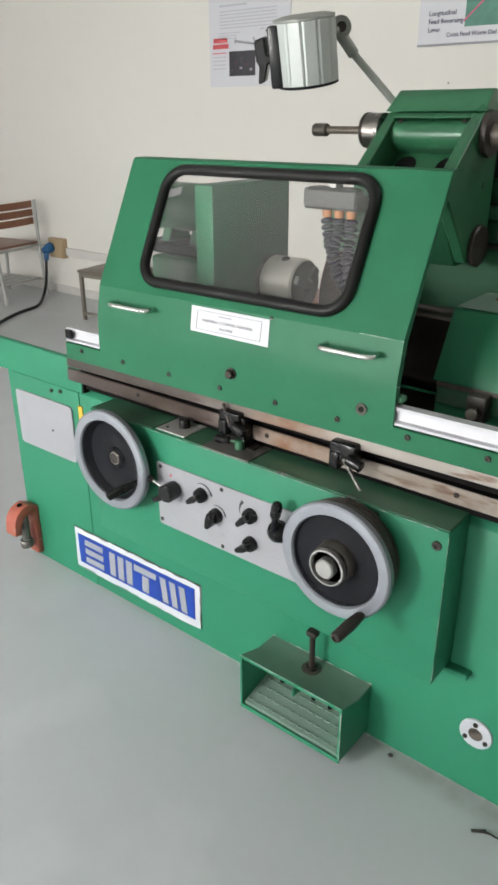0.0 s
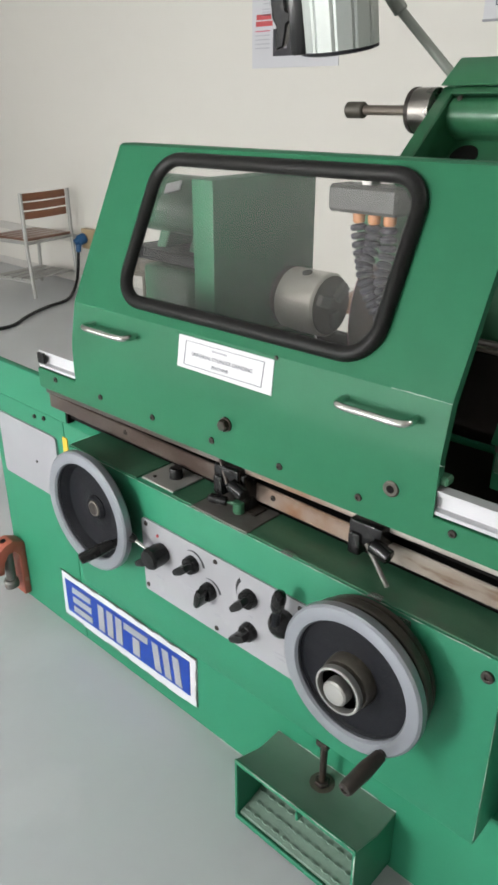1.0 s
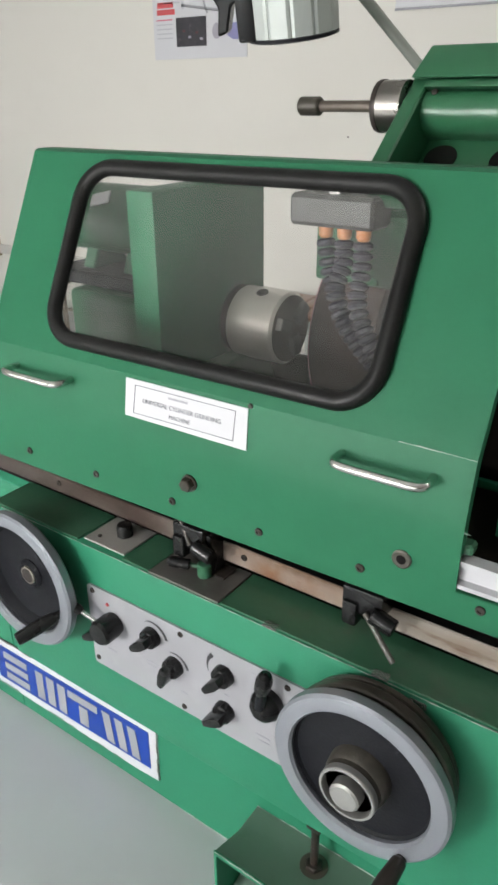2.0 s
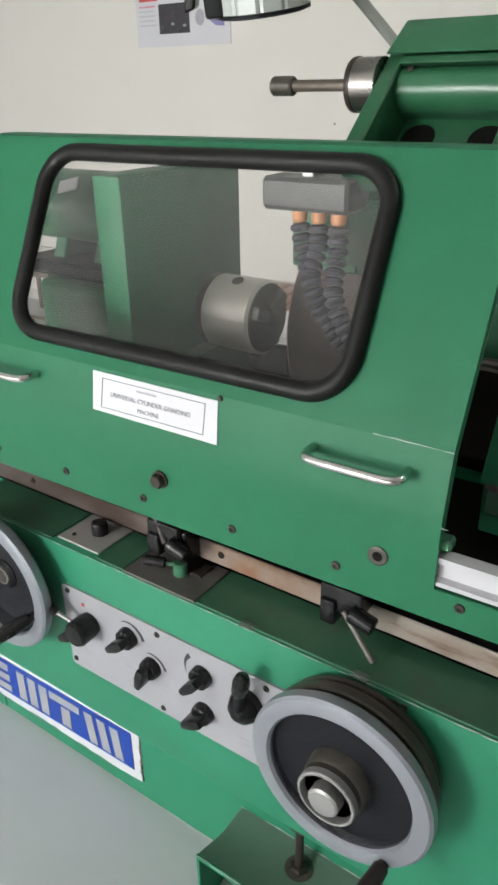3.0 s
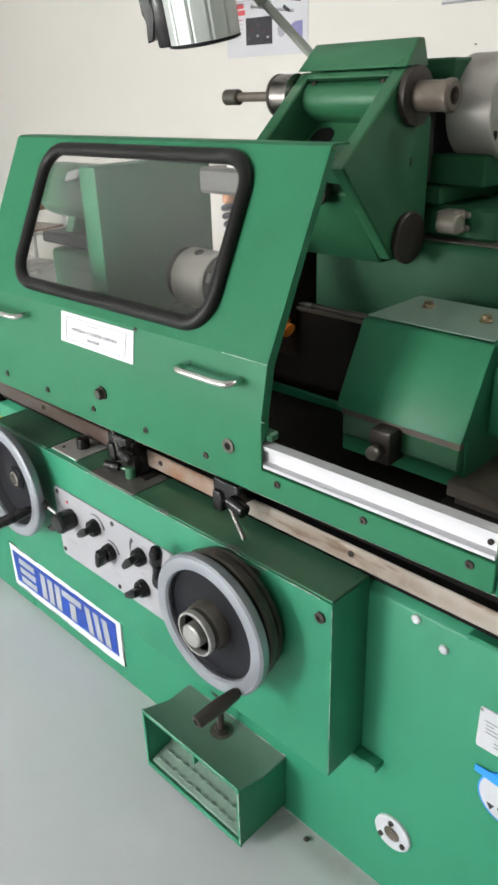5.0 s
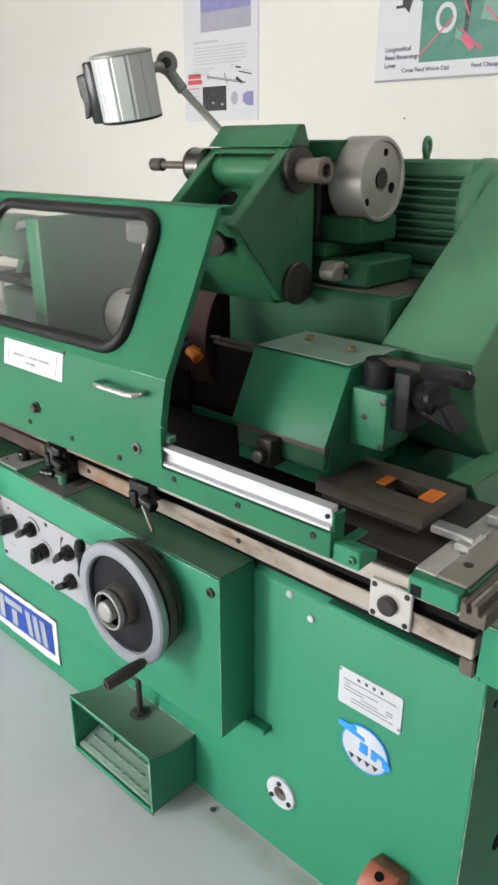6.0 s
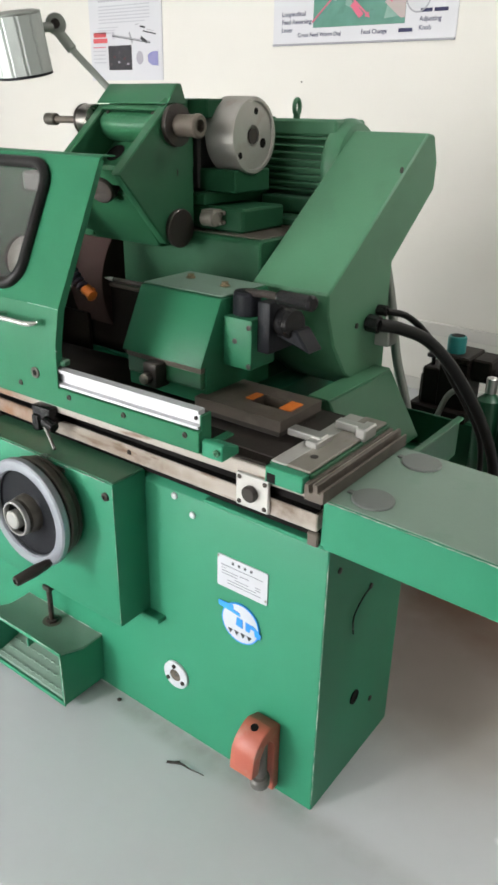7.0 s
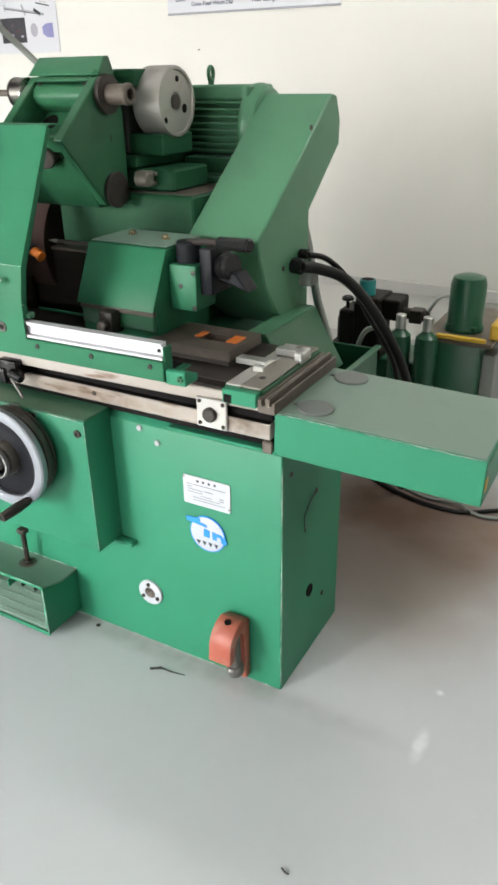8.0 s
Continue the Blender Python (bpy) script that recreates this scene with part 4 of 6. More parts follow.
part("adjusting_bolt", joined(rod((-0.812, -0.044, 0.163), (-0.812, -0.044, 0.268), 0.0075, 14), box(-0.826, -0.798, -0.055, -0.033, 0.266, 0.281, 0.003, 2), lathe([(0.017, 0), (0.017, 0.007), (0.014, 0.009)], (-0.812, -0.044, 0.163), (0, 0, 1), 6)), DARK, fb, "long dark adjusting bolt")
part("washer", lathe([(0.026, 0), (0.026, 0.001), (0.016, 0.0012)], (-0.812, -0.044, 0.1633), (0, 0, 1), 24), BROWN, fb)

# ---------------------------------------------------------------- the sliding table
tb = part("lower_table", box(-1.72, -0.022, -0.016, 0.33, 0.728, 0.765, 0.002), WAY, G, "rust-stained ground iron table edge")
# black fills stand for the shade in the gaps under the table
part("gap_shade", box(-1.715, -0.026, 0.004, 0.325, 0.7055, 0.728, 0), SHADE_BLACK, G)
part("gap_shade", joined(box(-1.66, -0.026, 0.002, 0.325, 0.7663, 0.7907, 0), box(-1.66, -0.026, -0.0135, 0.002, 0.7653, 0.7663, 0)), SHADE_BLACK, G)
part("upper_table", prism([(-1.665, -0.055), (-0.022, -0.012), (-0.022, 0.30), (-1.665, 0.26)], "z", 0.791, 0.822, 0.002), WAY, G, "stained swivelling upper table")
# oily top, blackened further for the shade behind the hood
part("table_top", prism([(-1.66, -0.045), (-0.145, -0.008), (-0.145, 0.298), (-1.66, 0.25)], "z", 0.8222, 0.829, 0.001), OILY_SHADE, G, "oily table top, blackened for the shade behind the hood")
for sx in (-0.505, -0.98, -1.42):
    screw(sx, -0.016, 0.749, 0.006, tb, d=0.001)
npl = part("stop_plate", box(-0.204, -0.126, -0.024, -0.016, 0.731, 0.802, 0.002), PULLEY, G, "square steel plate with a bolt")
part("bolt", lathe([(0.017, 0), (0.017, 0.008), (0.014, 0.011), (0.004, 0.012)], (-0.167, -0.024, 0.765), (0, -1, 0), 24), DARK, npl)
for sx, sz in ((-0.195, 0.793), (-0.135, 0.793), (-0.195, 0.740), (-0.135, 0.740)):
    screw(sx, -0.024, sz, 0.005, npl, d=0.001)
part("bed_lip", box(-0.30, -0.01, -0.008, 0.03, 0.69, 0.70, 0.002), GREEN, G)
part("drip_corner", box(-0.045, -0.02, -0.012, 0.0, 0.692, 0.722, 0.003), BROWN, G)


def table_dog(x, y, z, lever_to, material):
    d = part("table_dog", joined(box(x - 0.035, x + 0.028, y - 0.03, y + 0.02, z - 0.008, z + 0.034, 0.005, 2), box(x - 0.032, x - 0.008, y - 0.036, y + 0.01, z - 0.028, z + 0.012, 0.005, 2), rod((x + 0.015, y - 0.034, z + 0.006), (x + 0.05, y - 0.034, z - 0.004), 0.013, 16)), BLACK, G, "black trip dog clamped to the table edge")
    part("lever", rod((x + 0.004, y - 0.032, z + 0.002), lever_to, 0.0042, 14), material, d)
    return d


table_dog(-0.747, -0.026, 0.772, (-0.690, -0.072, 0.722), GREY_PLATE)
d1 = table_dog(-1.058, -0.030, 0.768, (-1.085, -0.050, 0.815), DARK)
part("post", box(-1.05, -1.022, -0.05, -0.012, APZ + 0.004, 0.79, 0.004, 2), BLACK, d1)

# end covers of the table with two round lids
def end_cover(x0, x1, label):
    c = part("end_cover", box(x0, x1, -0.006, 0.302, 0.778, 0.792, 0.003, 2), GREEN, G, label)
    part("front_skirt", box(x0, x1, -0.0066, 0.004, 0.692, 0.7912, 0.0015), GREEN, c)
    part("back_skirt", box(x0, x1, 0.292, 0.302, 0.692, 0.780, 0.002), GREEN, c)
    part("end_skirt", box(x1 - 0.008, x1, 0.004, 0.292, 0.692, 0.780, 0.002), GREEN, c)
    part("cover_top", box(x0 + 0.004, x1 - 0.004, -0.002, 0.298, 0.7925, 0.7945, 0.001), GREEN_DUST_SHEEN, c, "dusty grey-green top, paled for the wall's sheen")
    return c


cr = end_cover(-0.016, 0.432, "green sheet metal cover over the table end")
for cx, cy in ((0.053, 0.052), (0.056, 0.250)):
    l = part("round_lid", lathe([(0.040, 0), (0.040, 0.003), (0.038, 0.0045), (0.01, 0.0045)], (cx, cy, 0.7945), (0, 0, 1), 36), LID, cr, "round dull grey lid")
    part("tab", box(cx - 0.052, cx - 0.036, cy - 0.006, cy + 0.006, 0.795, 0.798, 0.001), LID, l)
part("tag", box(0.4315, 0.4335, 0.002, 0.022, 0.722, 0.748, 0.0006), YELLOW, cr, "peeling yellow tape")
SAG = Matrix.Translation((-0.016, 0, 0.79)) @ Matrix.Rotation(radians(1.2), 4, "Y") @ Matrix.Translation((0.016, 0, -0.79))
cr.matrix_basis = Matrix.Translation(-BASE[G]) @ SAG @ Matrix.Translation(BASE[G])
cl = part("end_cover", prism([(-0.0066, 0.692), (-0.0066, 0.790), (-0.0045, 0.7925), (0.012, 0.7925), (0.012, 0.788), (0.0, 0.787), (0.0, 0.692)], "x", -2.25, -1.672, 0.0006), GREEN, G, "folded green sheet metal cover over the table end")
lp = part("end_plate", box(-1.772, -1.674, 0.0125, 0.066, 0.784, 0.7935, 0.0015), PULLEY, cl, "pale steel end plate")
part("round_lid", lathe([(0.020, 0), (0.020, 0.007), (0.017, 0.010), (0.008, 0.0105)], (-1.728, 0.030, 0.7935), (0, 0, 1), 28), LID, lp, "round grey lid")
# black fill for the shade at the cover's end
part("end_gap_shade", box(-1.672, -1.6655, -0.0045, 0.06, 0.694, 0.789, 0), SHADE_BLACK, G)

# splash trough ledge with its aluminium sliding rail
LEDGE_Z = 0.856
lg = part("trough_ledge", joined(box(-1.556, -0.232, -0.1087, -0.0975, LEDGE_Z, 0.9, 0.0012), box(-1.556, -0.232, -0.0975, 0.0, LEDGE_Z, LEDGE_Z + 0.005, 0.001), box(-0.238, -0.232, -0.10, -0.07, 0.850, 0.930, 0.002)), GREEN_DIMMED, G, "green splash trough ledge")
swivelled(part("ledge_end", prism([(-0.102, 0.850), (-0.102, 0.880), (-0.094, 0.884), (-0.05, 0.866), (-0.05, 0.850)], "x", -0.232, -0.183, 0.002), GREEN, G))
swivelled(lg)
screw(-0.195, -0.102, 0.866, 0.007, lg, material=GREEN_WORN)
rl = part("rail", prism([(-0.100, 0.902), (-0.106, 0.903), (-0.106, 0.9085), (-0.097, 0.911), (-0.0955, 0.930), (-0.104, 0.932), (-0.104, 0.939), (-0.086, 0.940), (-0.086, 0.902)], "x", -1.553, -0.236), ALU, G, "white aluminium sliding rail")
swivelled(rl)
screw(-0.247, -0.097, 0.921, 0.004, rl, d=0.002)
for sx in (-1.494, -1.342, -1.188, -1.034, -0.882, -0.730, -0.577, -0.422, -0.265):
    screw(sx, -0.1087, 0.886, 0.0062, lg, material=DARK, d=0.0015)
# black sheet for the shade down in the trough
part("trough", box(-1.5, -0.25, -0.096, -0.002, 0.8582, 0.862, 0), SHADE_BLACK, lg)
part("rail_stop", box(-1.552, -1.53, -0.110, -0.1, 0.912, 0.935, 0.001), BLACK, rl)

# ---------------------------------------------------------------- sliding splash hood with its window
HX0, HX1 = -1.422, -0.608
FOLD, TOP = (-0.0915, 1.0625), (0.050, 1.3435)
SL = math.hypot(TOP[0] - FOLD[0], TOP[1] - FOLD[1])
UY, UZ = (TOP[0] - FOLD[0]) / SL, (TOP[1] - FOLD[1]) / SL


def slant(x, s, out=0.0):
    """A place on the sloping upper sheet: s metres up from the fold, out metres towards the front."""
    return Vector((x, FOLD[0] + UY * s - UZ * out, FOLD[1] + UZ * s + UY * out))


def hood_sheet():
    bm = bmesh.new()
    t = 0.003

    def strip(rows):
        front = [[bm.verts.new((x, y, z)) for x in (HX0, HX1)] for y, z in rows]
        for a, b in zip(front, front[1:]):
            bm.faces.new((a[0], a[1], b[1], b[0]))

    strip([(-0.109, 0.897), (-0.109, 0.940), (-0.1086, 0.962), (-0.1076, 0.980), (-0.106, 0.992), FOLD])
    strip([TOP, (0.059, 1.347), (0.092, 1.3465)])
    hole = round_rect(-1.283, -0.749, 0.036, 0.286, 0.045, 8)
    n = len(hole)
    inner = [bm.verts.new(slant(x, s)) for x, s in hole]
    corners = [bm.verts.new(slant(x, s)) for x, s in ((HX1, SL), (HX0, SL), (HX0, 0), (HX1, 0))]
    k = n // 4
    for q in range(4):
        run = inner[q * k : (q + 1) * k]
        for a, b in zip(run, run[1:]):
            bm.faces.new((corners[q], b, a))
        nxt = inner[((q + 1) * k) % n]
        bm.faces.new((corners[q], corners[(q + 1) % 4], nxt, run[-1]))
    bmesh.ops.remove_doubles(bm, verts=bm.verts, dist=0.0005)
    bmesh.ops.recalc_face_normals(bm, faces=bm.faces)
    bmesh.ops.solidify(bm, geom=bm.faces[:], thickness=t)
    return bm


hood = part("splash_hood", hood_sheet(), GREEN_DIMMED, G, "green sheet steel splash hood with a window", crease=11)
for hx, side in ((HX1, 1), (HX0, -1)):
    edge = prism([(-0.107, 0.945), (-0.107, 0.985), (-0.0905, 1.0625), (0.049, 1.3425), (0.061, 1.3375), (-0.0755, 1.0565), (-0.091, 0.98), (-0.091, 0.945)], "x", hx - 0.007 * (side > 0) - 0.0005 * side, hx + 0.007 * (side < 0) - 0.0005 * side)
    part("edge_flange", edge, GREEN_DIMMED, hood)
part("hood_foot", box(HX1 - 0.02, HX1 + 0.010, -0.098, -0.078, 0.944, 0.958, 0.003), GREEN_WORN, hood)
seal_path = [slant(x, s, 0.004) for x, s in round_rect(-1.2895, -0.7425, 0.0285, 0.2925, 0.052, 10)]
part("window_seal", tube(seal_path, 0.0122, 14, closed=True, curved=False), RUBBER, hood, "thick black rubber window seal")
pane_bm = bmesh.new()
ring = round_rect(-1.283, -0.749, 0.036, 0.286, 0.045, 8)
fr = [pane_bm.verts.new(slant(x, s, 0.0015)) for x, s in ring]
bk = [pane_bm.verts.new(slant(x, s, -0.0015)) for x, s in ring]
pane_bm.faces.new(fr)
pane_bm.faces.new(bk[::-1])
for i in range(len(ring)):
    pane_bm.faces.new((fr[i], fr[(i + 1) % len(ring)], bk[(i + 1) % len(ring)], bk[i]))
pn = part("window_pane", pane_bm, ACRYLIC, hood, "dusty clear plastic pane")
pn.visible_shadow = False


def d_handle(x0, x1, z):
    y = -0.0995
    part("door_handle", tube([(x0, y + 0.004, z), (x0, y - 0.02, z), (x0 + 0.012, y - 0.031, z), ((x0 + x1) / 2, y - 0.032, z), (x1 - 0.012, y - 0.031, z), (x1, y - 0.02, z), (x1, y + 0.004, z)], 0.0056, 12, 6), CHROME, hood, "bright bow handle")


d_handle(-0.768, -0.653, 1.032)
d_handle(-1.354, -1.232, 1.032)
part("hood_bolt", joined(lathe([(0.013, 0), (0.013, 0.003), (0.010, 0.003)], (-0.999, -0.109, 0.927), (0, -1, 0), 20), lathe([(0.0105, 0.003), (0.0105, 0.011), (0.009, 0.013)], (-0.999, -0.109, 0.927), (0, -1, 0), 6)), DARK, hood, "dark hexagon bolt")
part("hood_plug", lathe([(0.0125, 0), (0.0125, 0.002), (0.0105, 0.003), (0.004, 0.0025)], (-0.6765, -0.109, 0.920), (0, -1, 0), 24), DIAL, hood, "brown rusty plug")
part("plug_slot", lathe([(0.0062, 0.0018), (0.0062, 0.0031), (0.003, 0.0032)], (-0.6765, -0.109, 0.920), (0, -1, 0), 16), SHADE_BLACK, hood)
part("rivet", lathe([(0.004, 0), (0.003, 0.002), (0.001, 0.002)], (-0.905, -0.0925, 1.0605), (0, -1, 0), 10), DARK, hood)


TILT = Matrix.Translation((0, -0.0983, 1.0275)) @ Matrix.Rotation(-math.atan2(0.0145, 0.0705), 4, "X") @ Matrix.Translation((0, 0.0983, -1.0275))
LY = -0.1003


def on_label(bm):
    bm.transform(TILT)
    return bm


sg = part("name_label", on_label(flat([(-1.1205, 1.0575), (-0.908, 1.0570), (-0.904, 1.0005), (-1.1175, 1.0025)], -0.1002, -0.0984)), PAPER, G, "white paper machine name label in black print")
swivelled(hood), swivelled(sg)
for x0, x1, z0, z1 in ((-1.102, -0.926, 1.0493, 1.0500), (-1.102, -0.926, 1.0085, 1.0092), (-1.102, -1.1013, 1.0092, 1.0493), (-0.9267, -0.926, 1.0092, 1.0493)):
    part("printed_line", on_label(bar(x0, x1, z0, z1, LY)), LABEL_INK, sg)
words("UNIVERSAL CYLINDER GRINDING", 0.0091, TILT @ upright(-1.017, LY, 1.0295), LABEL_INK, sg, align="CENTER")
words("MACHINE", 0.0085, TILT @ upright(-1.018, LY, 1.0165), LABEL_INK, sg, align="CENTER")
part("printed_mark", on_label(bar(-1.040, -1.006, 1.0415, 1.0442, LY)), GREY_INK, sg)

# paint rubbed off along exposed edges, and glints painted in as pale lines
EDGES = (
    ((-0.016, -0.006, 0.792), (0.43, -0.006, 0.7825), (0, 0, -1), (0, 1, 0), 0.0026),
    ((0.0, 0.0, 0.02), (0.0, 0.0, 0.66), (-1, 0, 0), (0, 1, 0), 0.0022),
    ((-1.2, 0.0, 0.0), (-0.02, 0.0, 0.0), (0, 0, 1), (0, 1, 0), 0.006),
    ((-0.477, APY, 0.35), (-0.477, APY, 0.70), (-1, 0, 0), (0, 1, 0), 0.0014),
    # wear and a painted highlight where the foot box meets the bed
    ((-0.966, -0.0015, 0.1635), (-0.664, -0.0015, 0.1635), (0, 0, 1), (0, -1, 0), 0.005),
    ((-1.50, APY, APZ), (-0.50, APY, APZ), (0, 0, -1), (0, 1, 0), 0.0022),
    ((-0.966, -0.1405, 0.1895), (-0.664, -0.1405, 0.1895), (0, 0, -1), (0, 1, 0), 0.003),
    ((-0.663, -0.1405, 0.03), (-0.663, -0.1405, 0.18), (-1, 0, 0), (0, 1, 0), 0.003),
)
for i, (a, b, n1, n2, w) in enumerate(EDGES):
    part("worn_glint_edge", wear(a, b, n1, n2, w, 20 + i, 1.1), WORN_GLINT, G, "pale edge of worn paint and painted glint")
for i, (a, b, n1, n2, w) in enumerate((
    # glint on the hood's fold, painted as a thin pale line
    ((-0.70, FOLD[0], FOLD[1]), (HX1, FOLD[0], FOLD[1]), (0, UY, UZ), (0, -0.19, -0.98), 0.0012),
    ((-0.60, -0.1076, 0.980), (HX1, -0.1076, 0.980), (0, 0.08, 1), (0, 0.05, -1), 0.0012),
)):
    part("worn_glint_edge", wear(a, b, n1, n2, w, 70 + i, 1.1), WORN_GLINT if i != 1 else GREEN_DUST_SHEEN, hood, "pale edge of worn paint and painted glint")
part("plate_scuff", wear((-1.797, -0.004, 0.200), (-1.226, -0.004, 0.207), (0, 0, -1), (0, 1, 0), 0.006, 51, 1.1, 0.02), GREY_PLATE, np_, "dark scuff")
part("plate_scuff", wear((-1.795, -0.004, 0.044), (-1.30, -0.004, 0.047), (0, 0, 1), (0, 1, 0), 0.008, 52, 1.1, 0.02), GREEN_DUST_SHEEN, np_, "chipped border")
part("plate_scuff", wear((-1.229, -0.004, 0.054), (-1.227, -0.004, 0.204), (-1, 0, 0), (0, 1, 0), 0.006, 53, 1.1, 0.015), GREY_PLATE, np_, "dark scuff")

# ---------------------------------------------------------------- workhead behind the hood
wk = part("workhead", box(-1.248, -1.192, 0.05, 0.352, 0.83, 1.291, 0.004, 2), GREEN_SMOOTH, G, "tall green workhead casing")
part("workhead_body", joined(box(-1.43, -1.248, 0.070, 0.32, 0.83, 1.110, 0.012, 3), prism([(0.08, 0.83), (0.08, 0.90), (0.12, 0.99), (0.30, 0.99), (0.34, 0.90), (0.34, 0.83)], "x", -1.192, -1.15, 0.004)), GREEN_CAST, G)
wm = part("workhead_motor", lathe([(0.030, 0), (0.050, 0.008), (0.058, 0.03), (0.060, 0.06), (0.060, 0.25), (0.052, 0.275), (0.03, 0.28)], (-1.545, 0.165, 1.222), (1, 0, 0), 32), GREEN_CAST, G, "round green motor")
part("motor_rail", box(-1.50, -1.25, 0.095, 0.25, 1.1115, 1.136, 0.004), WEB, wm)
for fx in (-1.44, -1.34):
    part("motor_foot", prism([(0.12, 1.1365), (0.135, 1.172), (0.195, 1.172), (0.21, 1.1365)], "x", fx, fx + 0.03, 0.003), GREEN_WORN, wm)
mplate = box(-0.02, 0.02, -0.002, 0.002, -0.012, 0.012, 0.001)
mplate.transform(Matrix.Translation((-1.375, 0.118, 1.262)) @ Matrix.Rotation(radians(-42), 4, "X") @ Matrix.Rotation(radians(-18), 4, "Y"))
part("motor_plate", mplate, PAPER, wm)
part("spindle_nose", lathe([(0.062, 0), (0.062, 0.02), (0.05, 0.028), (0.045, 0.03)], (-1.192, 0.27, 1.045), (1, 0, 0), 36), DARK, wk)
ck = part("chuck", lathe([(0.060, 0), (0.065, 0.004), (0.065, 0.095), (0.061, 0.1), (0.018, 0.1), (0.017, 0.06)], (-1.180, 0.27, 1.042), (1, 0, 0), 56), CHUCK, G, "bright steel three-jaw chuck")
part("chuck_face", lathe([(0.060, 0), (0.060, 0.0015), (0.02, 0.0015)], (-1.080, 0.27, 1.042), (1, 0, 0), 48), BROWN, ck, "stained brown chuck face")
for a in (70, 190, 310):
    jw = box(-1.079, -1.066, -0.011, 0.011, 0.014, 0.052, 0.002)
    jw.transform(Matrix.Translation((0, 0.27, 1.045)) @ Matrix.Rotation(radians(a), 4, "X"))
    part("jaw", jw, GREY_PLATE, ck)
for a in (20, 140, 260):
    hp = Vector((0, math.sin(radians(a)) * -1, math.cos(radians(a))))
    part("key_hole", lathe([(0.011, 0), (0.011, 0.0015), (0.007, 0.0005)], Vector((-1.125, 0.27, 1.045)) + hp * 0.0645, hp, 14), DARK, ck)

# coolant block with three link hoses
cb = part("coolant_block", prism(round_rect(0.160, 0.222, 1.244, 1.290, 0.006, 2), "x", -1.016, -0.876, 0.008), BLOCK_GREY, G, "dark grey coolant manifold block")
part("mount", box(-0.960, -0.940, 0.18, 0.21, 1.288, 1.33, 0.002), STEEL, cb)
HOSES = (
    ((-0.968, 0.190, 1.224), (-0.961, 0.188, 1.190), (-0.950, 0.186, 1.158), (-0.932, 0.180, 1.118), (-0.905, 0.184, 1.075), (-0.872, 0.190, 1.035)),
    ((-0.936, 0.190, 1.224), (-0.933, 0.184, 1.186), (-0.936, 0.168, 1.150), (-0.915, 0.165, 1.105), (-0.885, 0.170, 1.065), (-0.853, 0.182, 1.030)),
    ((-0.904, 0.190, 1.224), (-0.902, 0.186, 1.180), (-0.900, 0.172, 1.140), (-0.880, 0.160, 1.100), (-0.850, 0.160, 1.060), (-0.825, 0.165, 1.030)),
)
for line in HOSES:
    top = line[0]
    part("collar", lathe([(0.010, 0), (0.011, 0.003), (0.011, 0.015), (0.008, 0.019)], (top[0], top[1], 1.244), (0, 0, -1), 16), COLLAR, cb, "orange hose collar")
    way = smooth_path(line, 12)
    links, gone, at = [], 0.0, way[0]
    for a, b in zip(way, way[1:]):
        gone += (b - a).length
        if gone > 0.0118:
            links.append(lathe([(0.009, 0), (0.0145, 0.003), (0.0155, 0.008), (0.0115, 0.0125)], at, b - at, 12))
            gone, at = 0.0, b
    part("link_hose", joined(*links), HOSE_BLUE, cb, "dark blue segmented coolant hose")
    d = (way[-1] - way[-4]).normalized()
    part("nozzle", lathe([(0.010, 0), (0.012, 0.005), (0.0105, 0.018), (0.0145, 0.034), (0.009, 0.036)], way[-1], d + Vector((0.5, -0.2, 0.25)), 14), ORANGE, cb, "orange coolant nozzle")

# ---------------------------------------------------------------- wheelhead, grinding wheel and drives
wh = part("wheelhead", prism([(0.40, 0.80), (0.40, 1.145), (0.41, 1.155), (1.10, 1.155), (1.10, 0.80)], "x", -0.93, -0.466, 0.005, 1), GREEN_SHADED, G, "green cast wheelhead")
part("wheelhead_top", box(-0.92, -0.472, 0.415, 1.09, 1.155, 1.158, 0.001), BROWN, wh, "stained brown top plate")
gw = part("grinding_wheel", lathe([(0.06, 0), (0.198, 0.0), (0.2, 0.004), (0.2, 0.126), (0.198, 0.13), (0.06, 0.13)], (-1.08, 0.535, 0.985), (1, 0, 0), 72), WHEEL, G, "brown grinding wheel")
part("wheel_flange", lathe([(0.075, 0), (0.075, 0.015), (0.06, 0.02), (0.02, 0.022)], (-1.08, 0.535, 0.985), (-1, 0, 0), 32), DARK, gw)
part("paper_washer", lathe([(0.195, 0), (0.195, 0.003), (0.08, 0.003)], (-1.081, 0.535, 0.985), (-1, 0, 0), 64), PINK, gw, "pink face of the wheel")
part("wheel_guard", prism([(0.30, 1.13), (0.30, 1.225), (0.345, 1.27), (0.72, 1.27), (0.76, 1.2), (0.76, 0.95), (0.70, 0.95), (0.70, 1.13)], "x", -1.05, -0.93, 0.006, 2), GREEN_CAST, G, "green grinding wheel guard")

# swinging internal grinding arm: two side plates, recessed web with round rib and holes, cap block
ARM = [(0.318, 1.442), (0.158, 1.303), (0.306, 1.135), (0.406, 1.160), (0.405, 1.36), (0.372, 1.442)]
ar = part("swing_arm", prism(ARM, "x", -0.702, -0.675, 0.0025, 1), GREEN_CAST, G, "green cast swinging arm of the internal grinding head")
part("side_plate", prism([(0.326, 1.442), (0.176, 1.316), (0.27, 1.20), (0.405, 1.20), (0.405, 1.36), (0.374, 1.442)], "x", -0.906, -0.880, 0.0025, 1), GREEN_CAST, ar)
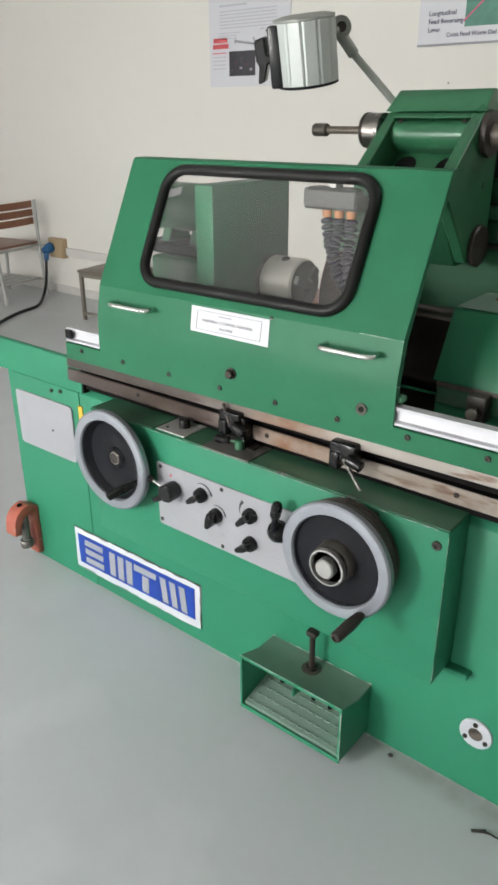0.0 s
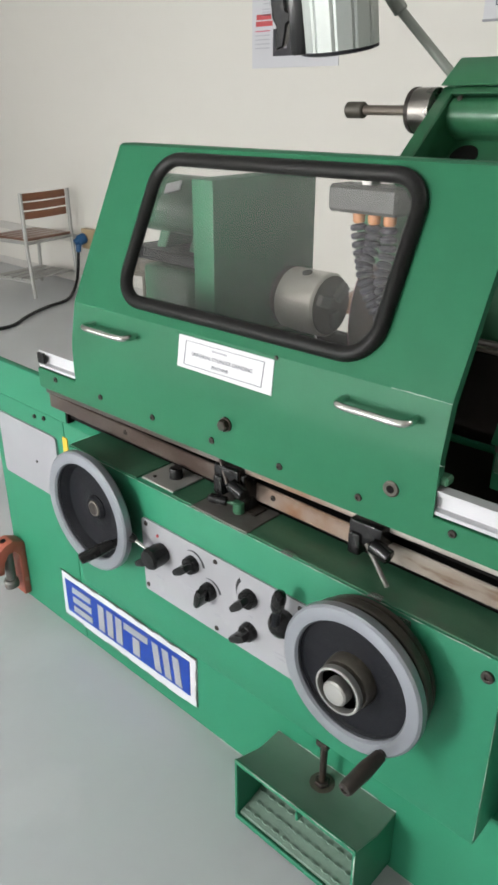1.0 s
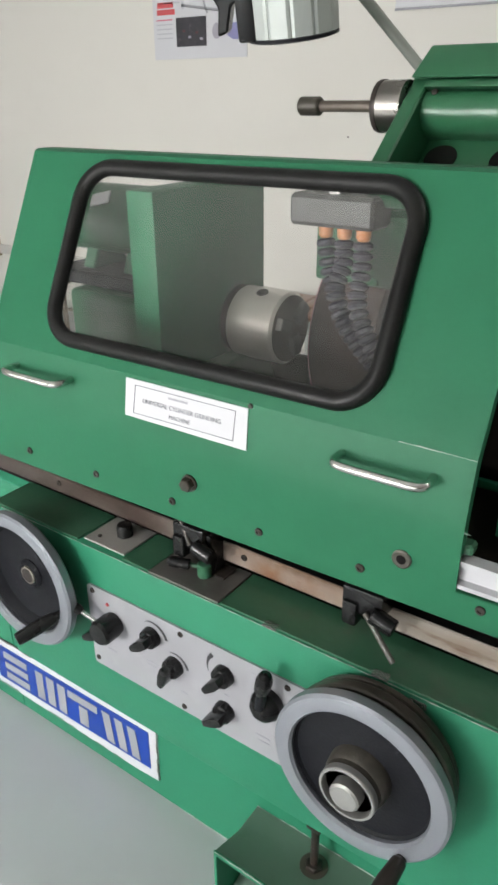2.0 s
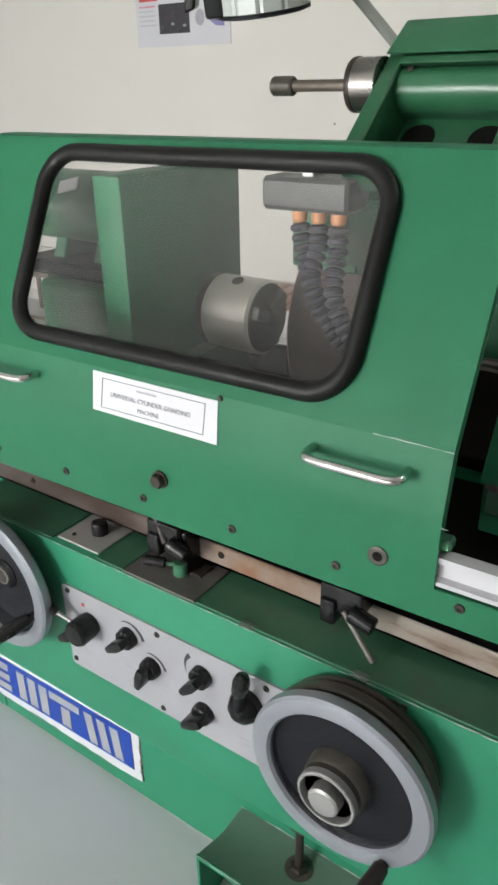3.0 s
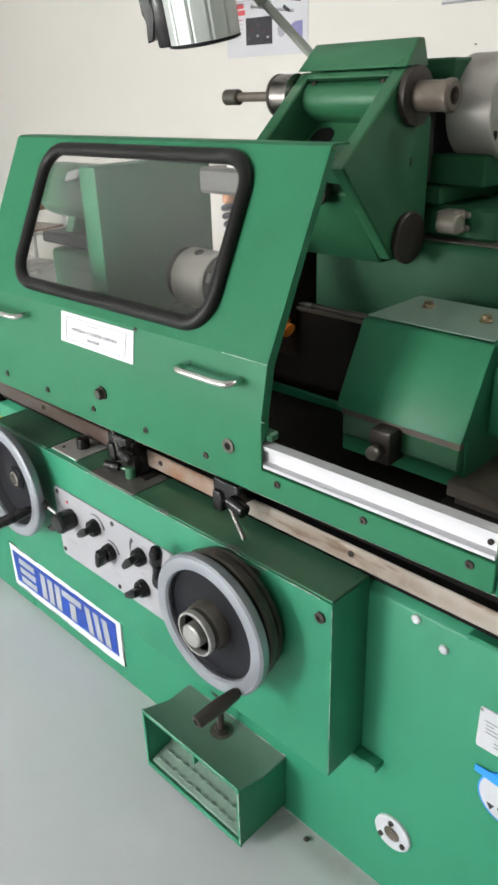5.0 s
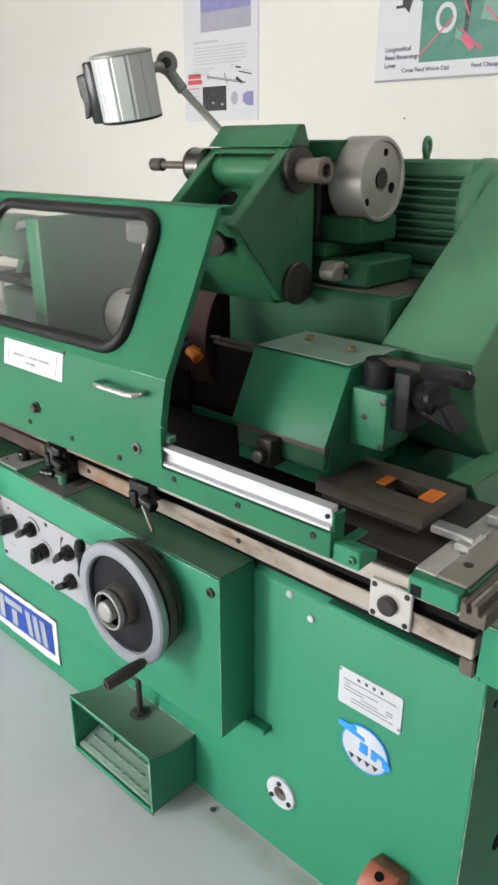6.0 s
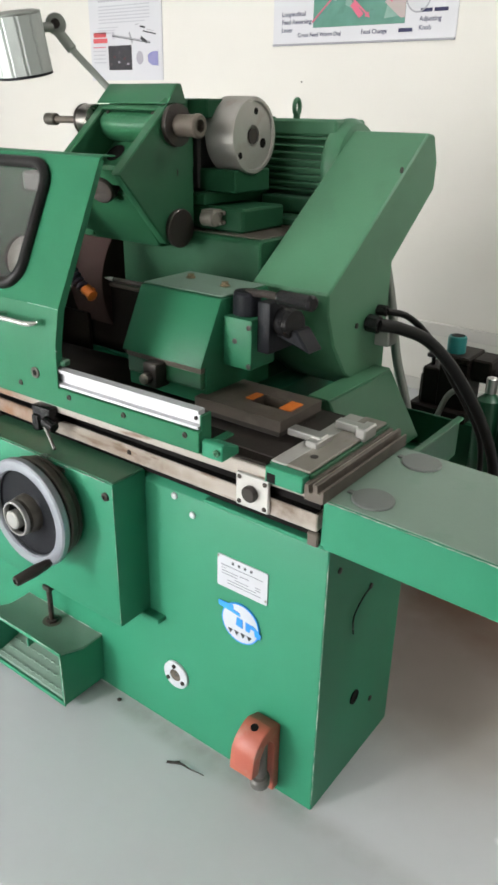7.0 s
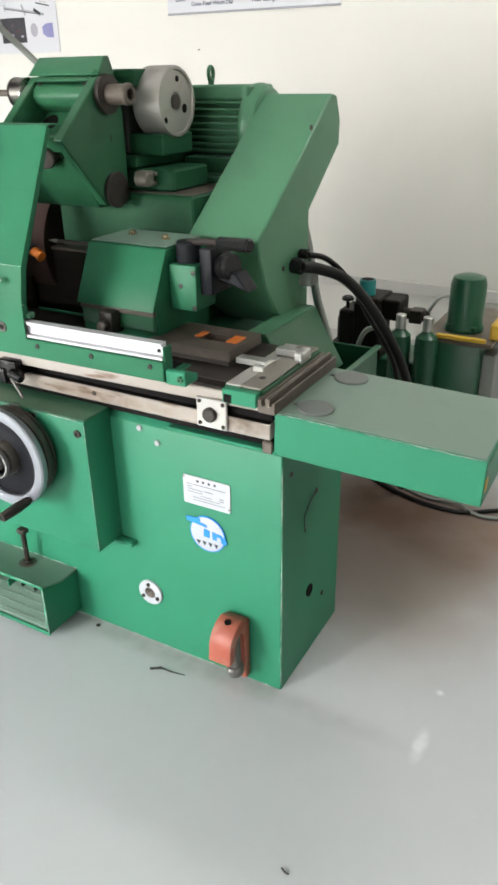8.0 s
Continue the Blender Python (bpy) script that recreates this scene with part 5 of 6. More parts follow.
part("web", prism([(0.330, 1.441), (0.352, 1.415), (0.362, 1.375), (0.255, 1.280), (0.30, 1.22), (0.400, 1.22), (0.400, 1.36), (0.372, 1.441)], "x", -0.881, -0.701, 0.004, 2), GREEN_CAST, ar)
rib = [(0.334, 1.428), (0.316, 1.424), (0.303, 1.412), (0.299, 1.396), (0.306, 1.379), (0.322, 1.367), (0.345, 1.358), (0.365, 1.37), (0.36, 1.42)]
part("round_rib", prism(rib, "x", -0.882, -0.7), GREEN_CAST, ar, crease=50)
part("front_bar", prism([(0.176, 1.319), (0.168, 1.308), (0.20, 1.272), (0.225, 1.295)], "x", -0.881, -0.701, 0.004, 2), GREEN_CAST, ar)
part("top_bar", prism([(0.318, 1.441), (0.308, 1.432), (0.326, 1.426), (0.345, 1.441)], "x", -0.881, -0.701, 0.001), GREEN_CAST, ar)
cap_bm = prism([(0.316, 1.444), (0.348, 1.487), (0.366, 1.487), (0.384, 1.444)], "x", -0.907, -0.674)
for v in cap_bm.verts:
    if v.co.z > 1.47 and v.co.x < -0.8:
        v.co.x += 0.016
part("cap_block", bevelled(cap_bm, 0.002, 1), GREEN_CAST, ar, "green cap block")
for hx in (-0.848, -0.748):
    part("round_hole", lathe([(0.025, -0.002), (0.025, 0.0012), (0.004, 0.0008)], (hx, 0.316, 1.3342), (0, -0.664, 0.748), 28), SHADE_BLACK, ar, "dark round opening")
for hx in (-0.866, -0.718):
    part("screw", lathe([(0.005, 0), (0.005, 0.002), (0.003, 0.003)], (hx, 0.316, 1.424), (0, -0.8, 0.6), 10), DARK, ar)
part("pivot", lathe([(0.03, 0), (0.03, 0.03), (0.026, 0.036), (0.01, 0.036)], (-0.775, 0.215, 1.27), (0.3, -0.8, -0.3), 24), DARK, ar, "dark clamp pivot")
part("lower_shroud", prism([(0.255, 1.285), (0.22, 1.255), (0.315, 1.125), (0.40, 1.125), (0.40, 1.22)], "x", -0.98, -0.703, 0.004), GREEN_SHADED, ar)
part("arm_back", prism([(0.379, 1.444), (0.36, 1.40), (0.405, 1.30), (0.46, 1.30), (0.46, 1.457), (0.39, 1.457)], "x", -0.93, -0.72, 0.004, 2), GREEN_CAST, ar)
part("arm_mark", box(-0.675, -0.6742, 0.346, 0.349, 1.29, 1.304, 0), DARK, ar)

sp = part("internal_spindle", lathe([(0.034, 0), (0.037, 0.004), (0.037, 0.03), (0.0372, 0.045)], (-0.952, 0.318, 1.405), (1, 0, 0), 36), SPINDLE, ar, "polished internal grinding spindle")
part("spindle_ring", lathe([(0.037, 0), (0.038, 0.002), (0.038, 0.008), (0.035, 0.009)], (-0.954, 0.318, 1.405), (1, 0, 0), 36), DARK, sp)
part("quill", rod((-1.062, 0.318, 1.405), (-0.95, 0.318, 1.405), 0.0085, 16), BROWN, sp)
part("mounted_wheel", lathe([(0.012, 0), (0.0145, 0.003), (0.0145, 0.036), (0.012, 0.039)], (-1.098, 0.318, 1.405), (1, 0, 0), 24), DIAL, sp, "small brown mounted wheel")
part("washer", lathe([(0.046, 0), (0.047, 0.003), (0.046, 0.012), (0.03, 0.014)], (-0.675, 0.342, 1.400), (1, 0, 0), 36), DARK, ar, "dark round flange")
st = part("drive_pulley", lathe([(0.021, 0.01), (0.024, 0.014), (0.024, 0.062), (0.026, 0.066), (0.026, 0.074), (0.022, 0.078), (0.014, 0.078), (0.012, 0.06)], (-0.675, 0.342, 1.400), (1, 0, 0), 32), BROWN, ar, "small steel drive pulley")
kd = part("clamp_knob", lathe([(0.012, -0.02), (0.032, -0.018), (0.045, -0.006), (0.046, 0.003), (0.043, 0.006), (0.004, 0.007)], (-0.669, 0.347, 1.170), (1, 0, 0), 36), DARK, ar, "round dark clamp knob")
part("fitting", joined(rod((-0.64, 0.40, 1.192), (-0.60, 0.40, 1.192), 0.018, 12), box(-0.65, -0.61, 0.40, 0.44, 1.175, 1.212, 0.004)), GREY_WORN, wh, "stained steel pipe fitting")
for fy, fz in ((0.412, 1.181), (0.412, 1.204), (0.43, 1.181), (0.43, 1.204)):
    part("bolt", rod((-0.612, fy, fz), (-0.598, fy, fz), 0.0055, 6), GREY_WORN, wh)

# internal drive motor stand and its large pulley
ms = part("motor_stand", box(-0.742, -0.548, 0.44, 0.615, 1.158, 1.215, 0.006), GREEN_SHADED, G, "green motor stand")
part("stand_step", box(-0.742, -0.66, 0.43, 0.615, 1.2155, 1.245, 0.004), GREEN_SHADED, ms)
part("stand_column", box(-0.79, -0.712, 0.47, 0.62, 1.2455, 1.415, 0.006), BLOCK_GREY, ms, "dark grey column")
part("stand_head", prism([(0.44, 1.4155), (0.44, 1.458), (0.62, 1.458), (0.66, 1.4155)], "x", -0.80, -0.66, 0.004), GREEN_SHADED, ms)
bpul = part("large_pulley", lathe([(0.05, 0), (0.086, 0.002), (0.089, 0.006), (0.089, 0.082), (0.086, 0.088), (0.079, 0.088), (0.077, 0.083), (0.025, 0.083), (0.022, 0.076)], (-0.680, 0.540, 1.377), (1, 0, 0), 64), PULLEY_WORN, G, "large bright steel belt pulley")
for dy, dz, hr in ((0.0, 0.0, 0.019), (0.010, 0.056, 0.008), (0.040, -0.017, 0.0115), (-0.052, -0.044, 0.008)):
    part("pulley_hole", lathe([(hr, -0.002), (hr, 0.0012), (hr * 0.3, 0.0008)], (-0.5972, 0.540 + dy, 1.377 + dz), (1, 0, 0), 20), DARK if hr > 0.015 else SHADE_BLACK, bpul, "dark bore")
part("motor_mount", box(-0.80, -0.705, 0.625, 0.80, 1.158, 1.42, 0.006), GREEN_SHADED, ms)
part("stand_block", box(-0.722, -0.60, 0.475, 0.62, 1.2455, 1.300, 0.004), GREEN_SHADED, ms)

# finned wheelhead motor
mo = part("main_motor", joined(rod((-0.73, 0.83, 1.300), (-0.49, 0.83, 1.300), 0.090, 40, 0.006), box(-0.72, -0.485, 0.745, 0.90, 1.375, 1.416, 0.006)), GREEN_SHEEN, G, "green finned electric motor")
for k in range(9):
    z = 1.222 + 0.0185 * k
    d = math.sqrt(max(0.0, 0.112**2 - (z - 1.300) ** 2))
    part("fin", box(-0.715, -0.505, 0.83 - d, 0.83 - d + 0.03, z - 0.0028, z + 0.0028, 0.001), GREEN_SHEEN, mo)
part("end_bell", lathe([(0.118, 0), (0.120, 0.004), (0.120, 0.02), (0.108, 0.042), (0.09, 0.05)], (-0.505, 0.83, 1.300), (1, 0, 0), 48), GREEN_SHEEN, mo)
part("motor_foot", joined(box(-0.72, -0.466, 0.64, 0.95, 1.158, 1.178, 0.004), box(-0.70, -0.47, 0.72, 0.94, 1.178, 1.225, 0.006)), GREEN_WORN, mo, "dusty grey-green motor base")
ring_pts = [(-0.628, 0.776 + 0.013 * math.cos(2 * math.pi * k / 16), 1.444 + 0.019 * math.sin(2 * math.pi * k / 16)) for k in range(16)]
part("lifting_eye", joined(tube(ring_pts, 0.006, 10, closed=True, curved=False), rod((-0.628, 0.776, 1.412), (-0.628, 0.776, 1.43), 0.009)), GREEN_SHEEN, mo, "green lifting eye")

# belt guard with its sloping face
bg = part("belt_guard", prism([(0.362, 1.068), (0.795, 1.391), (0.832, 1.386), (0.862, 1.322), (0.860, 1.256), (0.66, 1.098), (0.66, 0.80), (0.54, 0.80), (0.46, 0.86), (0.40, 0.94), (0.367, 1.02)], "x", -0.46, -0.25, 0.004, 1), GREEN_SHEEN, G, "large green sloping belt guard, paled for reflected light")
for y, z in ((0.66, 1.312), (0.50, 0.97)):
    part("screw", lathe([(0.007, 0), (0.007, 0.003), (0.004, 0.004)], (-0.25, y, z), (1, 0, 0), 12), DARK, bg)
part("cable_gland", rod((-0.25, 0.555, 0.968), (-0.215, 0.555, 0.966), 0.022, 20), BLACK, bg)
part("cable_gland", rod((-0.25, 0.602, 0.990), (-0.222, 0.604, 0.990), 0.014, 16), BLACK, bg)
part("terminal_box", box(-0.252, -0.21, 0.60, 0.652, 0.90, 0.95, 0.004), LAMP_ARM, bg)
# slide cover under the wheelhead
sc = part("slide_cover", prism([(-0.265, 0.68), (-0.265, 0.84), (-0.205, 0.84), (-0.11, 0.68)], "y", 0.318, 0.62, 0.003), GREEN_CAST, G, "green sloping slideway cover")
part("cover_top", box(-0.263, -0.207, 0.32, 0.618, 0.8405, 0.8435, 0.001), GREEN_SHEEN, sc)
part("chip_tray", joined(box(-0.36, -0.05, 0.362, 0.74, 0.60, 0.608, 0.002), box(-0.056, -0.05, 0.362, 0.74, 0.608, 0.70, 0.002), box(-0.36, -0.05, 0.734, 0.74, 0.608, 0.70, 0.002)), GREEN_DARK, G, "dark green chip tray")
part("tray_rim", box(-0.062, -0.044, 0.40, 0.75, 0.70, 0.708, 0.002), GREEN_WORN, G)
# panels added to close the view, coloured black as the shade inside
part("dark_backing", box(-1.62, -1.03, 0.345, 0.36, 0.70, 0.90, 0.003), OILY_SHADE, G, "added panel behind the table, black for the shade there")
part("shade_panel", joined(box(-1.10, -0.468, 0.368, 0.384, 0.80, 0.985, 0.003), box(-1.19, -1.10, 0.368, 0.384, 0.80, 0.955, 0.003)), OILY_SHADE, G, "added black panel for the shade below the wheelhead")
part("guard_lip", box(-1.03, -0.468, 0.362, 0.399, 0.9855, 0.995, 0.002), BROWN, G, "rusty guard lip")

# ---------------------------------------------------------------- tailstock
TS = [(0.098, 0.932), (0.166, 1.066), (0.172, 1.070), (0.335, 1.072), (0.350, 1.05), (0.350, 0.845), (0.12, 0.845), (0.118, 0.932)]
ts = part("tailstock", prism(TS, "x", -0.632, -0.396, 0.003, 2), GREEN_DIMMED, G, "green sloping tailstock")
part("tailstock_top", box(-0.628, -0.40, 0.174, 0.333, 1.0725, 1.0745, 0.001), GREEN_DUST_SHEEN, ts, "dusty grey-green top, paled for the wall's sheen")
part("tailstock_base", box(-0.625, -0.402, 0.108, 0.32, 0.88, 0.92, 0.003), GREEN_CAST, ts)
part("base_stripe", box(-0.626, -0.401, 0.106, 0.32, 0.918, 0.930, 0.001), BROWN, ts)
cbk = part("clamp_block", joined(box(-0.545, -0.505, 0.075, 0.12, 0.868, 0.925, 0.004, 2), rod((-0.525, 0.076, 0.893), (-0.525, 0.058, 0.893), 0.013, 6)), DARK, ts, "dark clamp block with a bolt")
part("bolt_cap", lathe([(0.012, 0), (0.011, 0.006), (0.003, 0.008)], (-0.525, 0.060, 0.893), (0, -1, 0), 14), GREY_WORN, cbk)
for kx, ky in ((-0.574, 0.275), (-0.458, 0.258)):
    part("oil_cup", lathe([(0.011, 0), (0.012, 0.002), (0.008, 0.005), (0.008, 0.010), (0.003, 0.011)], (kx, ky, 1.0745), (0, 0, 1), 16), BRASS, ts, "brass oil cup")
part("centre", joined(rod((-0.632, 0.255, 1.040), (-0.66, 0.255, 1.040), 0.014), lathe([(0.010, 0), (0.0065, 0.03), (0.0055, 0.160)], (-0.655, 0.255, 1.040), (-1, 0, 0), 16)), DARK, ts, "dark oily steel tailstock centre")
part("centre_tip", lathe([(0.0056, 0), (0.0056, 0.012), (0.001, 0.034)], (-0.815, 0.255, 1.040), (-1, 0, 0), 14), STEEL, ts, "bright ground tip")
tbk = part("lever_block", prism(round_rect(-0.394, -0.318, 0.926, 1.036, 0.004, 2), "y", 0.172, 0.26, 0.003, 2), GREEN_DIMMED, ts, "green lever block")
for sx, sz in ((-0.325, 1.02), (-0.325, 0.935), (-0.362, 0.985)):
    part("screw", lathe([(0.006, 0), (0.006, 0.0015), (0.004, 0.002)], (sx, 0.172, sz), (0, -1, 0), 10), DARK, tbk)
cup = part("lever_hub", lathe([(0.030, 0), (0.031, 0.004), (0.030, 0.045), (0.027, 0.05), (0.006, 0.051)], (-0.362, 0.214, 1.036), (0, 0, 1), 28), WEB, ts, "dark lever hub")
part("lever", tube([(-0.362, 0.214, 1.082), (-0.30, 0.192, 1.092), (-0.24, 0.170, 1.097)], 0.008, 12), DARK, cup)
part("grip", rod((-0.25, 0.173, 1.096), (-0.148, 0.136, 1.106), 0.0155, 18, 0.005), BLACK, cup, "black lever grip")
qh = part("quill_housing", box(-0.318, -0.285, 0.19, 0.285, 0.965, 1.075, 0.004, 2), WEB, ts)
part("quill_knob", lathe([(0.024, 0), (0.032, 0.006), (0.033, 0.034), (0.028, 0.042), (0.006, 0.043)], (-0.285, 0.235, 1.030), (1, -0.25, 0.05), 28), BLACK, qh, "black knurled knob")
part("shroud", prism([(-0.285, 1.0), (-0.285, 1.02), (-0.235, 1.02), (-0.20, 0.975), (-0.24, 0.988)], "y", 0.215, 0.27, 0.004), WEB, qh)

# foot plate of the tailstock and dressing fixture on the table
slot_ring = bmesh.new()
for z in (0.846, 0.870):
    for x0, x1, y0, y1 in ((-0.41, -0.185, 0.095, 0.25), (-0.30, -0.225, 0.15, 0.20)):
        for c in ((x0, y0), (x1, y0), (x1, y1), (x0, y1)):
            slot_ring.verts.new((*c, z))
sv = slot_ring.verts
sv.ensure_lookup_table()
for k in range(4):
    n = (k + 1) % 4
    for a, b, c, d in ((k, n, 4 + n, 4 + k), (8 + k, 8 + n, 12 + n, 12 + k), (k, n, 8 + n, 8 + k), (4 + k, 4 + n, 12 + n, 12 + k)):
        slot_ring.faces.new((sv[a], sv[b], sv[c], sv[d]))
fp = part("foot_plate", bevelled(slot_ring, 0.0015, 1, 60), BROWN, G, "oil-stained iron foot plate with a slot")
part("foot_base", box(-0.40, -0.192, 0.103, 0.243, 0.831, 0.8455, 0.001), DARK, fp)
part("slot_floor", box(-0.301, -0.224, 0.149, 0.201, 0.8462, 0.848, 0), SHADE_BLACK, fp)
part("slot_pad", box(-0.318, -0.298, 0.155, 0.195, 0.870, 0.8735, 0.001), ORANGE, fp, "orange plastic pad")
part("slot_pad", box(-0.228, -0.198, 0.15, 0.20, 0.870, 0.8735, 0.001), ORANGE, fp, "orange plastic pad")
part("table_step", box(-0.42, -0.14, 0.02, 0.29, 0.822, 0.831, 0.002), DARK, G)
dr = part("dresser_base", joined(box(-0.142, -0.045, 0.0, 0.30, 0.806, 0.834, 0.002), box(-0.142, -0.125, 0.0, 0.30, 0.795, 0.806, 0.001)), GREEN_CAST, G, "green dresser base")
part("front_block", box(-0.136, -0.052, -0.024, 0.0, 0.800, 0.834, 0.002), GREEN, dr)
part("notch", box(-0.132, -0.112, -0.0248, -0.02, 0.802, 0.822, 0.001), SHADE_BLACK, dr)
part("bright_strip", box(-0.138, -0.103, -0.002, 0.295, 0.834, 0.838, 0.001), PULLEY, dr, "bright ground strip")
part("dresser_slide", box(-0.1025, -0.05, -0.003, 0.298, 0.834, 0.840, 0.002), GREY_WORN, dr, "stained grey slide")
part("slide_rail", prism([(-0.047, 0.795), (-0.047, 0.826), (-0.038, 0.826), (-0.036, 0.812), (-0.030, 0.812), (-0.028, 0.830), (-0.020, 0.830), (-0.018, 0.814), (-0.013, 0.814), (-0.011, 0.822), (-0.006, 0.822), (-0.006, 0.795)], "y", -0.026, 0.305, 0.001), BROWN, dr, "grooved oil-stained rail")
part("clamp_bar", joined(box(-0.175, -0.095, 0.105, 0.135, 0.842, 0.856, 0.002), box(-0.12, -0.092, 0.085, 0.145, 0.838, 0.852, 0.002)), STEEL, dr, "steel clamp bar")
part("clamp_bar", joined(box(-0.12, -0.055, 0.20, 0.222, 0.840, 0.858, 0.002), box(-0.066, -0.042, 0.185, 0.235, 0.832, 0.860, 0.003)), STEEL, dr, "steel clamp bar")
for sx, sy in ((-0.078, 0.055), (-0.078, 0.265)):
    part("screw", lathe([(0.008, 0), (0.008, 0.001), (0.004, 0.0012)], (sx, sy, 0.840), (0, 0, 1), 14), DARK, dr)

# loose conduit and hoses between machine and hydraulic unit
HU_Y = 1.40
solid("hose", tube([(-0.222, 0.556, 0.966), (-0.19, 0.62, 0.948), (-0.145, 0.70, 0.905), (-0.098, 0.80, 0.800), (-0.043, 0.90, 0.640), (-0.015, 0.98, 0.48), (-0.03, 1.06, 0.30), (-0.05, 1.12, 0.03)], 0.016, 14), RUBBER, "thick black rubber hose from the machine to the floor", "hose")
solid("hose", tube([(-0.226, 0.604, 0.990), (-0.197, 0.68, 0.963), (-0.158, 0.75, 0.892), (-0.132, 0.85, 0.770), (-0.072, 1.0, 0.540), (-0.09, 1.10, 0.25), (-0.1, 1.16, 0.02)], 0.0085, 12), RUBBER, "thin black rubber hose from the machine to the floor", "hose")
solid("conduit", tube([(-0.41, 0.90, 1.11), (-0.380, 0.90, 1.024), (-0.354, 0.90, 0.924), (-0.322, 0.90, 0.775), (-0.272, 0.90, 0.625), (-0.255, 0.92, 0.46), (-0.31, 0.96, 0.25), (-0.36, 1.0, 0.018)], 0.014, 12), LAMP_ARM, "grey flexible conduit down the back of the machine", "conduit")

# ---------------------------------------------------------------- work lamp on its arm
LC = Vector((-1.060, 0.222, 1.564))
LEAN = Matrix.Translation(LC) @ Matrix.Rotation(radians(11), 4, "X")
wl = thing("work_lamp", (-0.932, 0.412, 1.4575), "fluted aluminium work lamp on a jointed grey arm", "lamp")


def leaning(bm):
    bm.transform(LEAN)
    return bm


fl_prof = []
for k in range(12):
    for da, r in ((0.0, 0.0655), (4.0, 0.0672), (25.0, 0.0672), (29.0, 0.0655), (29.5, 0.062)):
        a = radians(30 * k + da)
        fl_prof.append((r * math.cos(a), r * math.sin(a)))
part("lamp_body", leaning(prism(fl_prof, "z", -0.060, 0.062)), LAMP_ALU, wl, "fluted bright aluminium body", crease=6)
part("lamp_cap", leaning(lathe([(0.066, 0), (0.068, 0.002), (0.067, 0.006), (0.05, 0.010), (0.01, 0.011)], (0, 0, 0.062), (0, 0, 1), 40)), LAMP_ARM, wl, "dark grey cap")
part("lamp_rim", leaning(lathe([(0.060, 0), (0.067, 0.002), (0.067, 0.006), (0.055, 0.007)], (0, 0, -0.067), (0, 0, 1), 40)), WEB, wl)
flap = prism([(-0.047, 0.060), (0.047, 0.060), (0.050, -0.062), (-0.050, -0.062)], "x", -0.014, 0.014, 0.005, 2)
flap.transform(Matrix.Translation((-0.055, -0.022, 0)) @ Matrix.Rotation(radians(22), 4, "Z"))
part("lamp_front", leaning(flap), BLACK, wl, "black lamp front")
hand = prism([(-0.012, 0.040), (0.012, 0.046), (0.014, 0.012), (0.034, 0.0), (0.014, -0.010), (0.004, -0.044), (-0.012, -0.048), (-0.006, -0.012), (-0.012, 0.0)], "x", -0.014, 0.014, 0.003)
hand.transform(Matrix.Translation((-0.092, -0.040, -0.006)) @ Matrix.Rotation(radians(22 - 90), 4, "Z"))
part("lamp_grip", leaning(hand), BLACK, wl, "black hand grip")
JX = Vector((-1.041, 0.324, 1.617))
part("joint", joined(rod((LC.x + 0.008, LC.y + 0.045, 1.606), JX + Vector((0, -0.012, -0.008)), 0.011), lathe([(0.012, -0.014), (0.022, -0.013), (0.024, -0.010), (0.024, 0.010), (0.022, 0.013), (0.012, 0.014)], JX, (0.72, -0.69, 0), 28)), LAMP_ARM, wl, "round swivel joint")
part("joint_screw", lathe([(0.011, 0), (0.011, 0.002), (0.006, 0.001)], JX + Vector((0.0102, -0.0098, 0)), (0.72, -0.69, 0), 18), DARK, wl)
ELBOW = Vector((-1.026, 0.337, 1.578))
part("arm", joined(rod(ELBOW, (-0.932, 0.412, 1.4575), 0.0085, 14), rod(JX + Vector((0.002, 0.002, -0.014)), ELBOW + Vector((0.012, 0.010, -0.016)), 0.013, 14)), LAMP_ARM, wl, "grey tubular arm")

# ---------------------------------------------------------------- hydraulic unit behind the machine
hu = thing("hydraulic_unit", (0.0, HU_Y + 0.2, 0.0), "green hydraulic tank with pump motor and valves", "hydraulic unit")
part("tank", box(-0.07, 0.132, HU_Y - 0.06, HU_Y + 0.40, 0.0, 0.545, 0.006, 2), GREEN_DARK, hu, "dark green oil tank")
part("tank_lid", box(-0.085, 0.172, HU_Y - 0.07, HU_Y + 0.41, 0.545, 0.562, 0.003), TANK_TOP, hu, "oily brown lid")
part("pump_motor", joined(lathe([(0.072, 0), (0.074, 0.01), (0.066, 0.03), (0.066, 0.175), (0.058, 0.20), (0.035, 0.208), (0.01, 0.21)], (0.035, HU_Y + 0.08, 0.562), (0, 0, 1), 40), box(-0.02, 0.09, HU_Y + 0.02, HU_Y + 0.14, 0.562, 0.59, 0.004)), GREEN_DARK, hu, "round green pump motor")
part("yellow_rail", joined(box(-0.03, 0.150, HU_Y - 0.075, HU_Y - 0.055, 0.563, 0.578, 0.003), box(0.150, 0.33, HU_Y - 0.02, HU_Y + 0.10, 0.563, 0.622, 0.006)), YELLOW, hu, "yellow bracket")
part("side_panel", box(0.132, 0.180, HU_Y + 0.0, HU_Y + 0.3, 0.0, 0.50, 0.004), LAMP_ARM, hu)
